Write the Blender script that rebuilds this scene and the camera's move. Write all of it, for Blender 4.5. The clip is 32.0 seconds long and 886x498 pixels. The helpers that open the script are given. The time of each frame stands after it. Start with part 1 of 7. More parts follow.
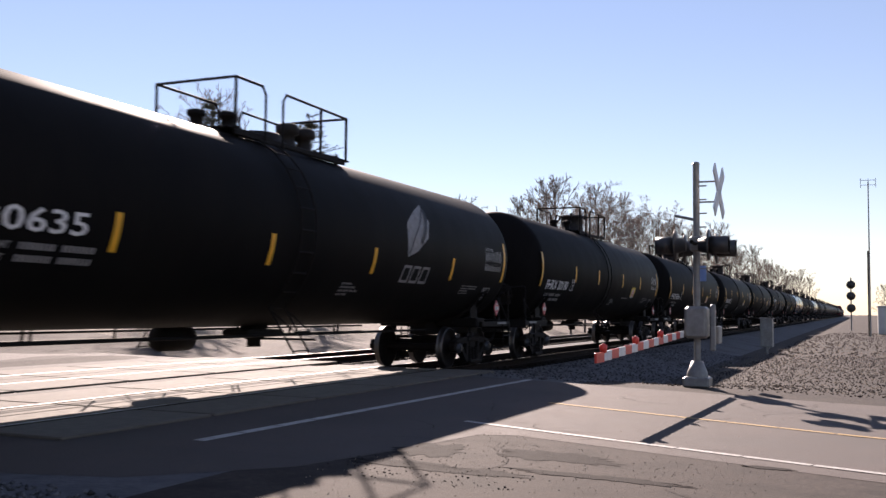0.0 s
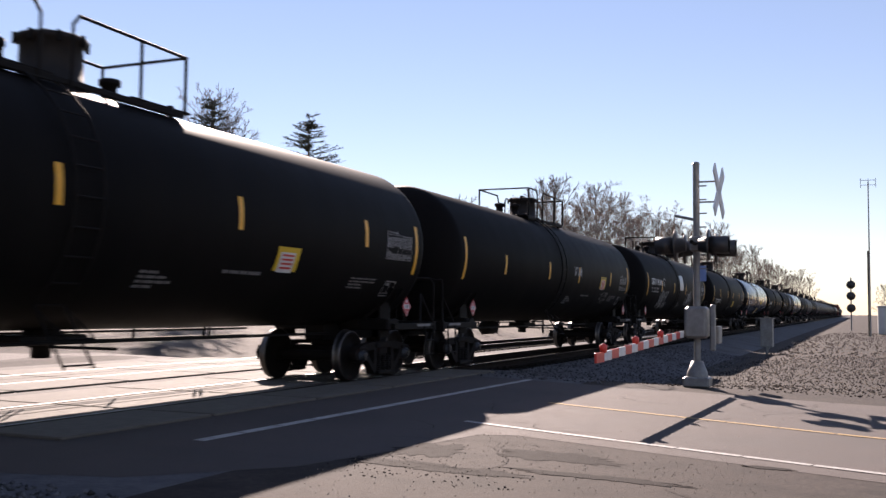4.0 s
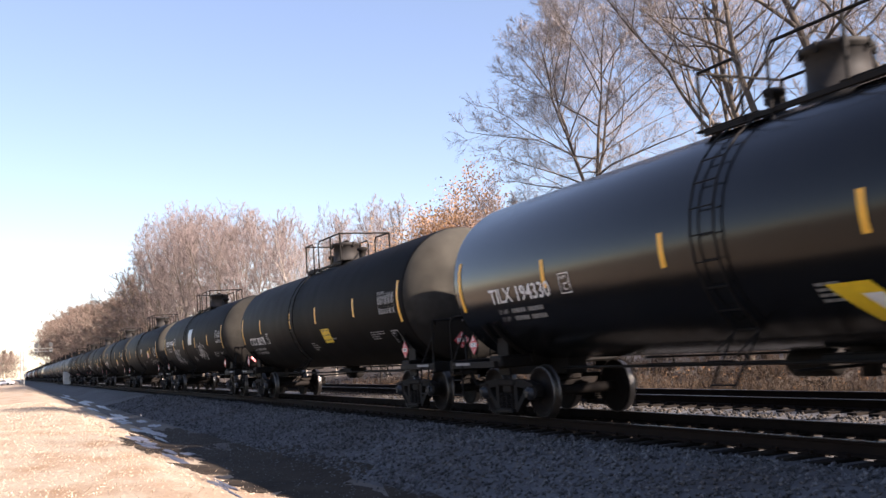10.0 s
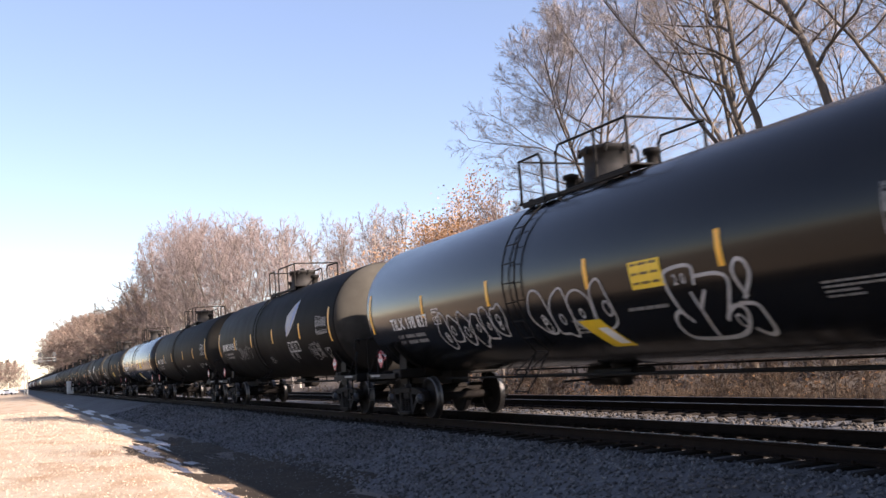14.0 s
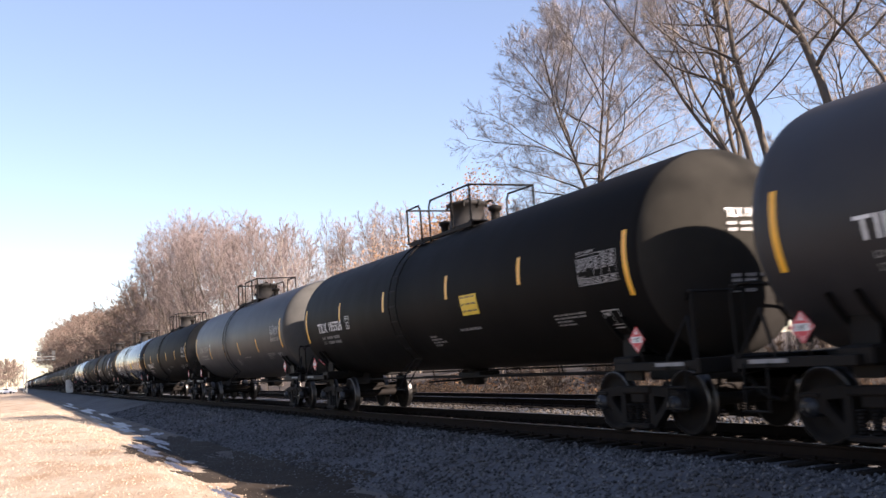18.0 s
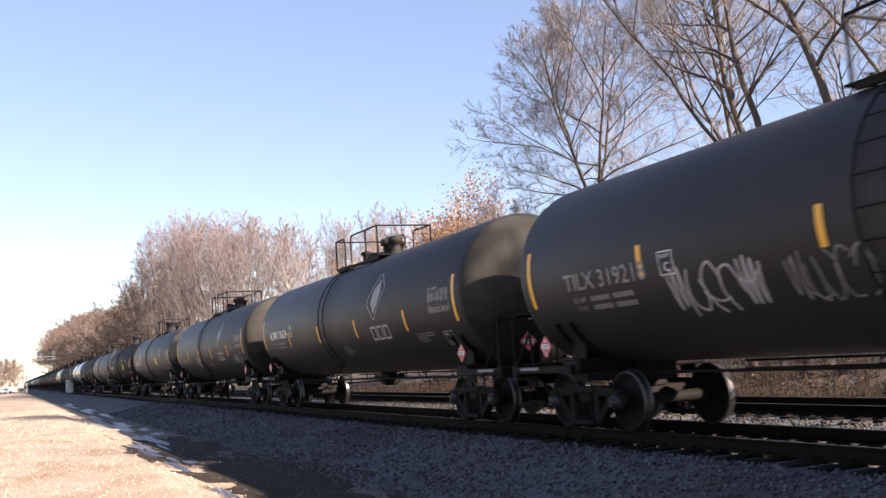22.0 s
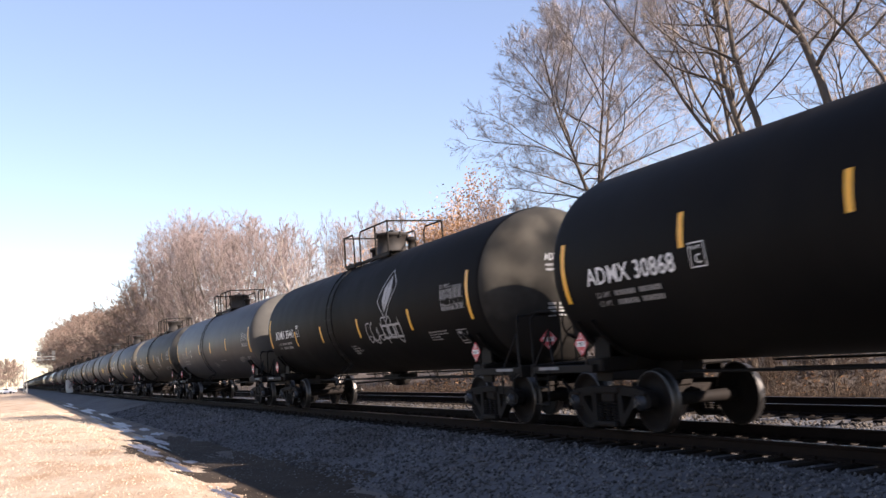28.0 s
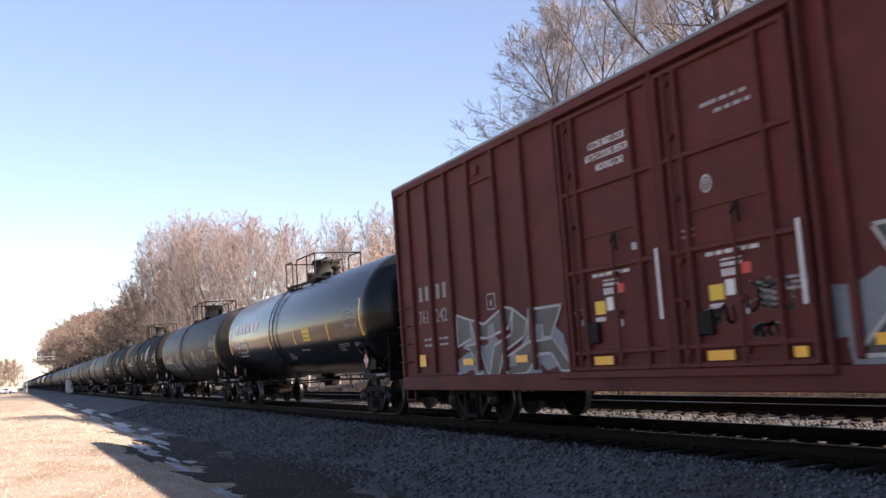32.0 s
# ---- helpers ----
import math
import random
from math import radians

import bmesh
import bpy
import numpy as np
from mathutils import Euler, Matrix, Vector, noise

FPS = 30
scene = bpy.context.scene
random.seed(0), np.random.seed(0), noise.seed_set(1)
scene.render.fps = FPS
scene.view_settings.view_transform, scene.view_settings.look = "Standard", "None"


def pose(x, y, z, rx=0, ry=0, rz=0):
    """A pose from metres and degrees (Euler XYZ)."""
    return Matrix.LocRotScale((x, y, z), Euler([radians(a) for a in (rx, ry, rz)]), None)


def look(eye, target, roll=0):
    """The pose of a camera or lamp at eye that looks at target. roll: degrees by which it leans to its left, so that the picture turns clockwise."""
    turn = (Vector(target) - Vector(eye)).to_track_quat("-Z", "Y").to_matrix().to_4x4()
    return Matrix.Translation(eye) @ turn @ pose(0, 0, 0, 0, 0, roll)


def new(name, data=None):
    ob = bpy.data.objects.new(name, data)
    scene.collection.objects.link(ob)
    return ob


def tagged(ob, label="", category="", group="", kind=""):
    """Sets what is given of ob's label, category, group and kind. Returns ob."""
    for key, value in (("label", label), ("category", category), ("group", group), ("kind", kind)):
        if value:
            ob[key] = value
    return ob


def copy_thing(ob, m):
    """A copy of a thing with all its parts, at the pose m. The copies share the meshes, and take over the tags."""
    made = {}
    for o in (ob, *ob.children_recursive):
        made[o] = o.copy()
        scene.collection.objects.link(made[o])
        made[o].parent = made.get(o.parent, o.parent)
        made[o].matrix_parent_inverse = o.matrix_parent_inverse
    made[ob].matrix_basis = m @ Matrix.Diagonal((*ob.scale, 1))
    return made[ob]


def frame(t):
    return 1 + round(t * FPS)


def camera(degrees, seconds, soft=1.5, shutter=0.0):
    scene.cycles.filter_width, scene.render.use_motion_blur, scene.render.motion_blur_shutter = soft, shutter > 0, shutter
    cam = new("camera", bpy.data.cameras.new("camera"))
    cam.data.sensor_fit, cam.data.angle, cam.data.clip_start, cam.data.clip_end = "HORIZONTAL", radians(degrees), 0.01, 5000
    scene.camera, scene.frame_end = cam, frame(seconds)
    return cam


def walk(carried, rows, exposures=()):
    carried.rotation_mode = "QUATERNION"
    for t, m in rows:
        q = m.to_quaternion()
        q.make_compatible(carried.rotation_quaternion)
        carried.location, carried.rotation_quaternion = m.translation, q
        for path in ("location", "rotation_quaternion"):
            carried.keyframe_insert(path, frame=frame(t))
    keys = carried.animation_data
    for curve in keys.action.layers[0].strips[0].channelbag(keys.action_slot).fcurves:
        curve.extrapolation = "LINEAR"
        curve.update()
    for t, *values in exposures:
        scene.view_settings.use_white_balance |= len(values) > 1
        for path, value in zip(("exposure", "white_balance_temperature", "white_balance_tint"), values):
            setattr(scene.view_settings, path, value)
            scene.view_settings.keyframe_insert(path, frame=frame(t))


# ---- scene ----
EYE = Vector((0.0, 0.0, 1.30))
SPEED = 15.62           # the train rolls towards -x
TRACK_Y = 9.33          # centre line of the near track
TRACK_2 = 13.95         # centre line of the far track
ZC, RT = 2.53, 1.525    # tank axis above the rail, tank radius

cam = camera(49.5, 32.0, soft=1.5, shutter=0.15)


def heading(yaw, pitch, roll):
    a, p = radians(yaw), radians(pitch)
    ahead = Vector((math.cos(a) * math.cos(p), math.sin(a) * math.cos(p), math.sin(p)))
    return look(EYE, EYE + ahead * 10, -roll)


walk(cam, [(t, heading(y, p, r)) for t, y, p, r in (
    (0.0, 23.4, 3.64, -0.55), (3.5, 23.4, 3.64, -0.55), (5.0, 23.4, 3.64, -0.55), (5.3, 23.9, 3.64, -0.5), (5.4, 26.2, 3.66, -0.4),
    (5.5, 31.0, 3.7, -0.2), (5.6, 39.2, 3.8, 0.3), (5.7, 48.0, 3.9, 0.9), (5.8, 57.6, 4.0, 1.5), (5.9, 66.6, 4.05, 2.1),
    (6.0, 75.5, 4.12, 2.5), (6.1, 86.0, 4.25, 2.3), (6.2, 96.5, 4.42, 2.1), (6.3, 105.7, 4.73, 2.7), (6.4, 113.8, 5.05, 3.1),
    (6.5, 120.8, 5.35, 3.35), (6.75, 132.75, 5.7, 3.6), (7.0, 140.5, 5.9, 3.7), (7.5, 147.45, 5.87, 3.7), (8.0, 150.85, 5.71, 3.78),
    (8.5, 153.52, 5.76, 3.77), (9.0, 153.98, 5.75, 3.8), (9.5, 154.88, 5.87, 3.8), (10.0, 155.47, 6.0, 3.8), (10.5, 155.72, 6.06, 3.85),
    (11.0, 155.7, 6.18, 3.9), (11.5, 155.72, 6.25, 3.92), (12.0, 155.68, 6.4, 3.95), (13.0, 155.58, 6.52, 3.97), (14.0, 155.62, 6.5, 3.97),
    (14.5, 155.62, 6.42, 3.97), (16.5, 155.58, 6.43, 3.97), (24.0, 155.58, 6.43, 3.97), (32.0, 155.58, 6.43, 3.97))],
     exposures=[(0.0, 1.42, 6950, 26), (5.4, 1.42, 6950, 26), (5.8, 1.65, 7300, 34), (6.0, 2.15, 7300, 36), (6.25, 2.90, 7300, 36), (6.5, 3.45, 7300, 36), (7.0, 3.55, 7100, 32),
                (7.5, 3.00, 7000, 28), (8.0, 2.50, 6900, 24), (9.0, 2.12, 6850, 22), (10.0, 2.04, 6850, 22), (32.0, 2.04, 6850, 22)])

# world and sun
SUN_AZ, SUN_EL = 33.5, 27.0
world = bpy.data.worlds.new("sky")
scene.world = world
world.use_nodes = True
wn = world.node_tree
sky = wn.nodes.new("ShaderNodeTexSky")
sky.sky_type, sky.sun_disc = "NISHITA", False
sky.sun_elevation, sky.sun_rotation = radians(SUN_EL), radians(90 - SUN_AZ)
sky.air_density, sky.dust_density, sky.ozone_density = 1.0, 0.0, 1.6
haze = wn.nodes.new("ShaderNodeMix")        # thin even haze over the whole sky
haze.data_type = "RGBA"
haze.inputs[0].default_value = 0.25
haze.inputs[7].default_value = (2.45, 3.3, 5.4, 1)
wn.links.new(sky.outputs[0], haze.inputs[6])
wn.links.new(haze.outputs[2], wn.nodes["Background"].inputs[0])
wn.nodes["Background"].inputs[1].default_value = 0.055
sun = new("sun", bpy.data.lights.new("sun", "SUN"))
sun.data.energy, sun.data.angle, sun.data.color = 5.0, radians(0.53), (1.0, 0.93, 0.82)
sun.matrix_world = look((0, 0, 50), Vector((0, 0, 50)) - Vector((math.cos(radians(SUN_AZ)) * math.cos(radians(SUN_EL)), math.sin(radians(SUN_AZ)) * math.cos(radians(SUN_EL)), math.sin(radians(SUN_EL)))))


# ---- materials ----
def mat(name, a, b=None, scale=4.0, rough=0.7, metal=0.0, bump=0.0, bump_scale=40.0, spec=0.5, grime=None, grime_scale=0.7, grime_amount=0.5, rough_var=0.1, vary=0.0, stretch=(1, 1, 1), island=0.0):
    """A two-tone noisy surface with fine relief and, where given, patches of grime."""
    m = bpy.data.materials.new(name)
    m.use_nodes = True
    nt = m.node_tree
    bs = nt.nodes["Principled BSDF"]
    b = b or tuple(c * 0.8 for c in a)
    tc = nt.nodes.new("ShaderNodeTexCoord")
    mp = nt.nodes.new("ShaderNodeMapping")
    mp.inputs["Scale"].default_value = stretch
    nt.links.new(tc.outputs["Object"], mp.inputs[0])
    nz = nt.nodes.new("ShaderNodeTexNoise")
    nz.inputs["Scale"].default_value, nz.inputs["Detail"].default_value, nz.inputs["Roughness"].default_value = scale, 6, 0.65
    nt.links.new(mp.outputs[0], nz.inputs["Vector"])
    rp = nt.nodes.new("ShaderNodeValToRGB")
    rp.color_ramp.elements[0].position, rp.color_ramp.elements[1].position = 0.32, 0.68
    rp.color_ramp.elements[0].color, rp.color_ramp.elements[1].color = (*a, 1), (*b, 1)
    nt.links.new(nz.outputs[0], rp.inputs[0])
    col = rp.outputs[0]
    if grime:
        gz = nt.nodes.new("ShaderNodeTexNoise")
        gz.inputs["Scale"].default_value, gz.inputs["Detail"].default_value = grime_scale, 5
        nt.links.new(mp.outputs[0], gz.inputs["Vector"])
        gr = nt.nodes.new("ShaderNodeMapRange")
        gr.inputs[1].default_value, gr.inputs[2].default_value, gr.inputs[4].default_value = 0.45, 0.7, grime_amount
        nt.links.new(gz.outputs[0], gr.inputs[0])
        mx = nt.nodes.new("ShaderNodeMix")
        mx.data_type = "RGBA"
        nt.links.new(gr.outputs[0], mx.inputs[0])
        nt.links.new(col, mx.inputs[6])
        mx.inputs[7].default_value = (*grime, 1)
        col = mx.outputs[2]
    if vary or island:
        oi = nt.nodes.new("ShaderNodeObjectInfo" if vary else "ShaderNodeNewGeometry")
        hs = nt.nodes.new("ShaderNodeHueSaturation")
        vr = nt.nodes.new("ShaderNodeMapRange")
        vr.inputs[3].default_value, vr.inputs[4].default_value = 1 - vary - island, 1 + vary + island
        nt.links.new(oi.outputs["Random" if vary else "Random Per Island"], vr.inputs[0])
        nt.links.new(vr.outputs[0], hs.inputs["Value"])
        nt.links.new(col, hs.inputs["Color"])
        col = hs.outputs[0]
    nt.links.new(col, bs.inputs["Base Color"])
    rr = nt.nodes.new("ShaderNodeMapRange")
    rr.inputs[3].default_value, rr.inputs[4].default_value = max(0.02, rough - rough_var), min(1, rough + rough_var)
    nt.links.new(nz.outputs[0], rr.inputs[0])
    nt.links.new(rr.outputs[0], bs.inputs["Roughness"])
    bs.inputs["Metallic"].default_value = metal
    bs.inputs["Specular IOR Level"].default_value = spec
    if bump:
        bz = nt.nodes.new("ShaderNodeTexNoise")
        bz.inputs["Scale"].default_value, bz.inputs["Detail"].default_value = bump_scale, 4
        nt.links.new(mp.outputs[0], bz.inputs["Vector"])
        bp = nt.nodes.new("ShaderNodeBump")
        bp.inputs["Strength"].default_value, bp.inputs["Distance"].default_value = 1.0, bump
        nt.links.new(bz.outputs[0], bp.inputs["Height"])
        nt.links.new(bp.outputs[0], bs.inputs["Normal"])
    return m


def sunlit_dusty_head(name="sunlit_dusty_black_head", f=1.0):
    """Dusty black tank head: sunlight is painted into the pale top, shade into the dark bottom."""
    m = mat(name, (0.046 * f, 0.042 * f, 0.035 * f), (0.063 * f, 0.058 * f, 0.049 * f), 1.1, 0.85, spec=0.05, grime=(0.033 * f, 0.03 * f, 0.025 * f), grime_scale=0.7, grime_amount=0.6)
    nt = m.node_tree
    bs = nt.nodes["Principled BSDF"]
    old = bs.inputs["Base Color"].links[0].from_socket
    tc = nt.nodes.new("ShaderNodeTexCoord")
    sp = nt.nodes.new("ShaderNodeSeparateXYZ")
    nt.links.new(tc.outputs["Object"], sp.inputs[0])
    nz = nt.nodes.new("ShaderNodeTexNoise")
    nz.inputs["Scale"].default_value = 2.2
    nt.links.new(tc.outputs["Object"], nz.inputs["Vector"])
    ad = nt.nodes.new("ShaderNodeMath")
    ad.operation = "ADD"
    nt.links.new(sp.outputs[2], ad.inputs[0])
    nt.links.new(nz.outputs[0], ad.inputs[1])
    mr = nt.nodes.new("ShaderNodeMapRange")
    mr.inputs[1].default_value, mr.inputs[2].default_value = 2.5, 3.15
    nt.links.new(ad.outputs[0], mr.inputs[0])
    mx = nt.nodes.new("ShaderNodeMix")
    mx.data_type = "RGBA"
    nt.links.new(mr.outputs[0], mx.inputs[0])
    # near-black lower part, painted where the next car's shade falls
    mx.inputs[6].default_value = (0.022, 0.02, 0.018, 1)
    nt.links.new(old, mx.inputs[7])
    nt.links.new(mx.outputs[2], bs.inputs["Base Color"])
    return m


M_BLACK = mat("black_tank_paint", (0.00673, 0.00636, 0.00636), (0.00969, 0.00901, 0.00858), 1.4, 0.56, spec=0.025, grime=(0.0168, 0.0146, 0.0127), grime_scale=0.5, grime_amount=0.4, bump=0.001, bump_scale=3, rough_var=0.12, stretch=(1, 1, 0.5))
M_MATTE = mat("faded_black_tank_paint", (0.022, 0.0208, 0.0225), (0.031, 0.0292, 0.031), 1.2, 0.5, spec=0.16, grime=(0.04, 0.0355, 0.033), grime_scale=0.7, grime_amount=0.5, bump=0.0008, bump_scale=3)
M_GLOSS = mat("glossy_black_tank_paint", (0.0051, 0.0051, 0.00561), (0.00765, 0.00765, 0.00765), 1.5, 0.2, spec=0.26, grime=(0.0153, 0.0138, 0.0122), grime_scale=0.5, grime_amount=0.2, bump=0.0008, bump_scale=2, rough_var=0.05)
M_GREY = mat("blue_grey_tank_paint", (0.0256, 0.026, 0.0288), (0.0325, 0.033, 0.0363), 1.3, 0.5, spec=0.19, grime=(0.0325, 0.0279, 0.0256), grime_scale=0.5, grime_amount=0.5, bump=0.001, bump_scale=3)
M_BROWN = mat("brown_black_tank_paint", (0.0165, 0.0135, 0.00975), (0.024, 0.0195, 0.01425), 1.4, 0.55, spec=0.14, grime=(0.06, 0.048, 0.0345), grime_scale=0.5, grime_amount=0.45, bump=0.001, bump_scale=3)
# dusty rear-head tones with sunlight painted in, dimmer or brighter by car
M_SUNHEAD = sunlit_dusty_head()
M_SUNHEADDIM = sunlit_dusty_head("dim_sunlit_dusty_head", 0.45)
M_SUNHEADPALE = sunlit_dusty_head("bright_sunlit_dusty_head", 2.0)
M_SUNHEADGREY = mat("sunlit_dusty_grey_head", (0.0624, 0.0608, 0.0562), (0.0813, 0.078, 0.0715), 1.6, 0.8, spec=0.06, grime=(0.0406, 0.0374, 0.0312), grime_scale=0.9, grime_amount=0.5)
M_SILVER = mat("pale_tank_paint", (0.55, 0.54, 0.52), (0.45, 0.44, 0.42), 1.2, 0.45, grime=(0.2, 0.17, 0.14), grime_scale=0.6, grime_amount=0.4)
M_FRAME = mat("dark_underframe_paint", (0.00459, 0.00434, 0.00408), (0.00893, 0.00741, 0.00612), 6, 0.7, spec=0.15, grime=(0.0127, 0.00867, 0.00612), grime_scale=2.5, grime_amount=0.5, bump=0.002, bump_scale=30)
M_DOME = mat("dusty_dark_grey_paint", (0.0175, 0.0164, 0.0158), (0.0297, 0.0273, 0.0252), 5, 0.65, spec=0.15, grime=(0.0175, 0.0119, 0.0084), grime_scale=2.5, grime_amount=0.5)
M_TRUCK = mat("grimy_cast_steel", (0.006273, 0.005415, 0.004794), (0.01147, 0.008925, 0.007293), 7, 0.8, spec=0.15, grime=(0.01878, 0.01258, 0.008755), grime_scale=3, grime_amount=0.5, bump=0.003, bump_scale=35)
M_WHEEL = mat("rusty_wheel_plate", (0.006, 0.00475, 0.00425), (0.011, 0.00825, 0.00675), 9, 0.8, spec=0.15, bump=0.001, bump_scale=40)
M_TREAD = mat("polished_tread_steel", (0.13, 0.122, 0.115), (0.08, 0.075, 0.07), 20, 0.45, metal=1.0)
M_HUB = mat("blue_grey_bearing_cap", (0.0324, 0.036, 0.0432), (0.0216, 0.0234, 0.027), 12, 0.5, metal=0.3)
M_RAIL = mat("rusty_rail_web", (0.00968, 0.00583, 0.00404), (0.0153, 0.00968, 0.00677), 8, 0.85, spec=0.08, grime=(0.00485, 0.00389, 0.00323), grime_scale=3, bump=0.002)
M_RAILTOP = mat("worn_rail_head", (0.085, 0.07, 0.058), (0.05, 0.041, 0.034), 12, 0.42, metal=1.0, stretch=(0.05, 1, 1))
M_TIE = mat("creosoted_timber", (0.0103, 0.00784, 0.00617), (0.0185, 0.0148, 0.012), 6, 0.9, spec=0.08, bump=0.004, bump_scale=30, vary=0.3, stretch=(4, 0.5, 4))
M_YELLOW = mat("yellow_reflective_tape", (0.85, 0.42, 0.02), (0.75, 0.36, 0.02), 6, 0.4)
M_SIGNYEL = mat("yellow_decal", (0.75, 0.5, 0.02), (0.65, 0.42, 0.02), 8, 0.5)
M_WHITE = mat("white_stencil_paint", (0.75, 0.74, 0.72), (0.6, 0.59, 0.57), 9, 0.6)
M_MID = mat("grey_white_stencil_paint", (0.425, 0.4165, 0.408), (0.306, 0.3017, 0.2975), 9, 0.7)
M_DIM = mat("faded_white_stencil_paint", (0.272, 0.2635, 0.255), (0.17, 0.1658, 0.1615), 9, 0.7)
M_GRAFDARK = mat("dark_spray_paint", (0.016, 0.016, 0.0192), (0.0288, 0.0288, 0.032), 7, 0.5)
M_GRAFBLUE = mat("pale_blue_spray_paint", (0.11, 0.1293, 0.1595), (0.176, 0.1925, 0.209), 3, 0.55)
M_PLACARD = mat("red_placard", (0.6, 0.05, 0.06), (0.5, 0.04, 0.05), 9, 0.45)
M_RED = mat("red_reflective_sheet", (0.65, 0.05, 0.03), (0.55, 0.04, 0.03), 9, 0.4)
M_BLUE = mat("blue_decal", (0.08, 0.16, 0.42), (0.2, 0.32, 0.6), 2, 0.45)
M_INK = mat("black_decal", (0.02, 0.02, 0.02), (0.03, 0.03, 0.03), 8, 0.5)
M_BOXCAR = mat("oxide_red_boxcar_paint", (0.098, 0.0262, 0.0235), (0.122, 0.0335, 0.0295), 1.2, 0.65, spec=0.12, grime=(0.052, 0.021, 0.018), grime_scale=1.1, grime_amount=0.6, bump=0.002, bump_scale=20)
M_GALV = mat("galvanised_steel", (0.252, 0.252, 0.246), (0.18, 0.18, 0.174), 9, 0.5, metal=0.4, grime=(0.12, 0.102, 0.078), grime_scale=2, grime_amount=0.4)
M_CONC = mat("weathered_concrete", (0.102, 0.08658, 0.06684), (0.07523, 0.06435, 0.0493), 5, 0.9, bump=0.004)
M_ASPH = mat("worn_asphalt", (0.03612, 0.02558, 0.02214), (0.05194, 0.03739, 0.0321), 3.5, 0.9, grime=(0.02257, 0.01765, 0.0164), grime_scale=0.45, grime_amount=0.6, bump=0.006, bump_scale=45)
M_LINE = mat("worn_white_road_paint", (0.395, 0.383, 0.357), (0.242, 0.229, 0.211), 7, 0.75)
M_YLINE = mat("worn_yellow_road_paint", (0.375, 0.225, 0.0525), (0.27, 0.188, 0.09), 7, 0.8)
M_STONE = mat("grey_ballast_stone", (0.0694, 0.0694, 0.075), (0.112, 0.11, 0.112), 5, 0.9, spec=0.15, grime=(0.0392, 0.0314, 0.0269), grime_scale=0.5, grime_amount=0.5, bump=0.02, bump_scale=16)
M_OILY = mat("oil_darkened_stones", (0.034, 0.028, 0.023), (0.075, 0.064, 0.054), 5, 0.85, spec=0.25, grime=(0.02, 0.016, 0.013), grime_scale=0.7, grime_amount=0.6, island=0.75)
M_STONES = mat("loose_grey_stones", (0.07586, 0.07586, 0.08096), (0.1012, 0.09944, 0.1012), 5, 0.9, spec=0.2, grime=(0.04048, 0.03238, 0.02728), grime_scale=0.5, grime_amount=0.5, island=0.65)
M_PEBBLE = mat("pale_pebbles", (0.238, 0.188, 0.139), (0.33, 0.274, 0.215), 9, 0.9, spec=0.1, island=0.35)
M_BARK = mat("grey_brown_bark", (0.084, 0.0657, 0.0525), (0.136, 0.111, 0.0868), 5, 0.9, bump=0.01, bump_scale=18, stretch=(1, 1, 0.3))
M_TWIG = mat("tan_winter_twigs", (0.138, 0.1018, 0.0924), (0.1932, 0.1536, 0.1452), 0.6, 0.9, vary=0.15)
M_BARKPALE = mat("pale_flaking_bark", (0.315, 0.277, 0.24), (0.18, 0.15, 0.124), 3, 0.85, bump=0.006, bump_scale=12, stretch=(1, 1, 0.4))
M_BARK2 = mat("grey_brown_ridged_bark", (0.06075, 0.0468, 0.03625), (0.1283, 0.1014, 0.0775), 5, 0.9, bump=0.01, bump_scale=18, stretch=(1, 1, 0.3))
M_TWIG2 = mat("grey_brown_twigs", (0.1649, 0.1364, 0.1224), (0.2202, 0.1866, 0.172), 0.6, 0.9, vary=0.1)
M_TAR = mat("dark_crumbled_asphalt", (0.011, 0.009, 0.0085), (0.022, 0.0175, 0.016), 9, 0.95, spec=0.1, bump=0.004, bump_scale=50)
M_LEAF = mat("dry_orange_leaves", (0.324, 0.1845, 0.09), (0.2484, 0.123, 0.0562), 2, 0.8)
M_NEEDLE = mat("dark_conifer_needles", (0.05, 0.055, 0.03), (0.08, 0.07, 0.04), 2, 0.85)
M_DRYGRASS = mat("dry_grass_and_brambles", (0.221, 0.163, 0.104), (0.156, 0.111, 0.0715), 2, 0.9)
M_BRAMBLE = mat("dead_brown_brambles", (0.032, 0.022, 0.016), (0.075, 0.052, 0.036), 2, 0.9, spec=0.1)
M_SNOW = mat("thin_icy_slush", (0.08878, 0.09436, 0.1288), (0.04269, 0.04185, 0.05141), 2.2, 0.4)
M_GLASS = mat("dark_window_glass", (0.02, 0.025, 0.03), (0.03, 0.035, 0.04), 3, 0.08)
M_CARWHITE = mat("white_car_paint", (0.75, 0.75, 0.76), (0.7, 0.7, 0.71), 3, 0.25)
M_SIDING = mat("weathered_wood_siding", (0.3, 0.22, 0.15), (0.24, 0.17, 0.115), 3, 0.85)
M_ROOF = mat("brown_shingle_roof", (0.17, 0.12, 0.09), (0.22, 0.165, 0.125), 6, 0.9)
M_LENS = mat("dark_signal_lens", (0.12, 0.01, 0.01), (0.08, 0.01, 0.01), 5, 0.2)


def ground_material():
    """Dry dirt, leaf litter and gravel mixed by place."""
    m = mat("dry_dirt_and_gravel", (0.265, 0.21, 0.155), (0.36, 0.3, 0.232), 7.0, 0.95, bump=0.012, bump_scale=60, spec=0.1, grime=(0.21, 0.125, 0.07), grime_scale=0.7, grime_amount=0.75, stretch=(0.6, 1.3, 1))
    return m


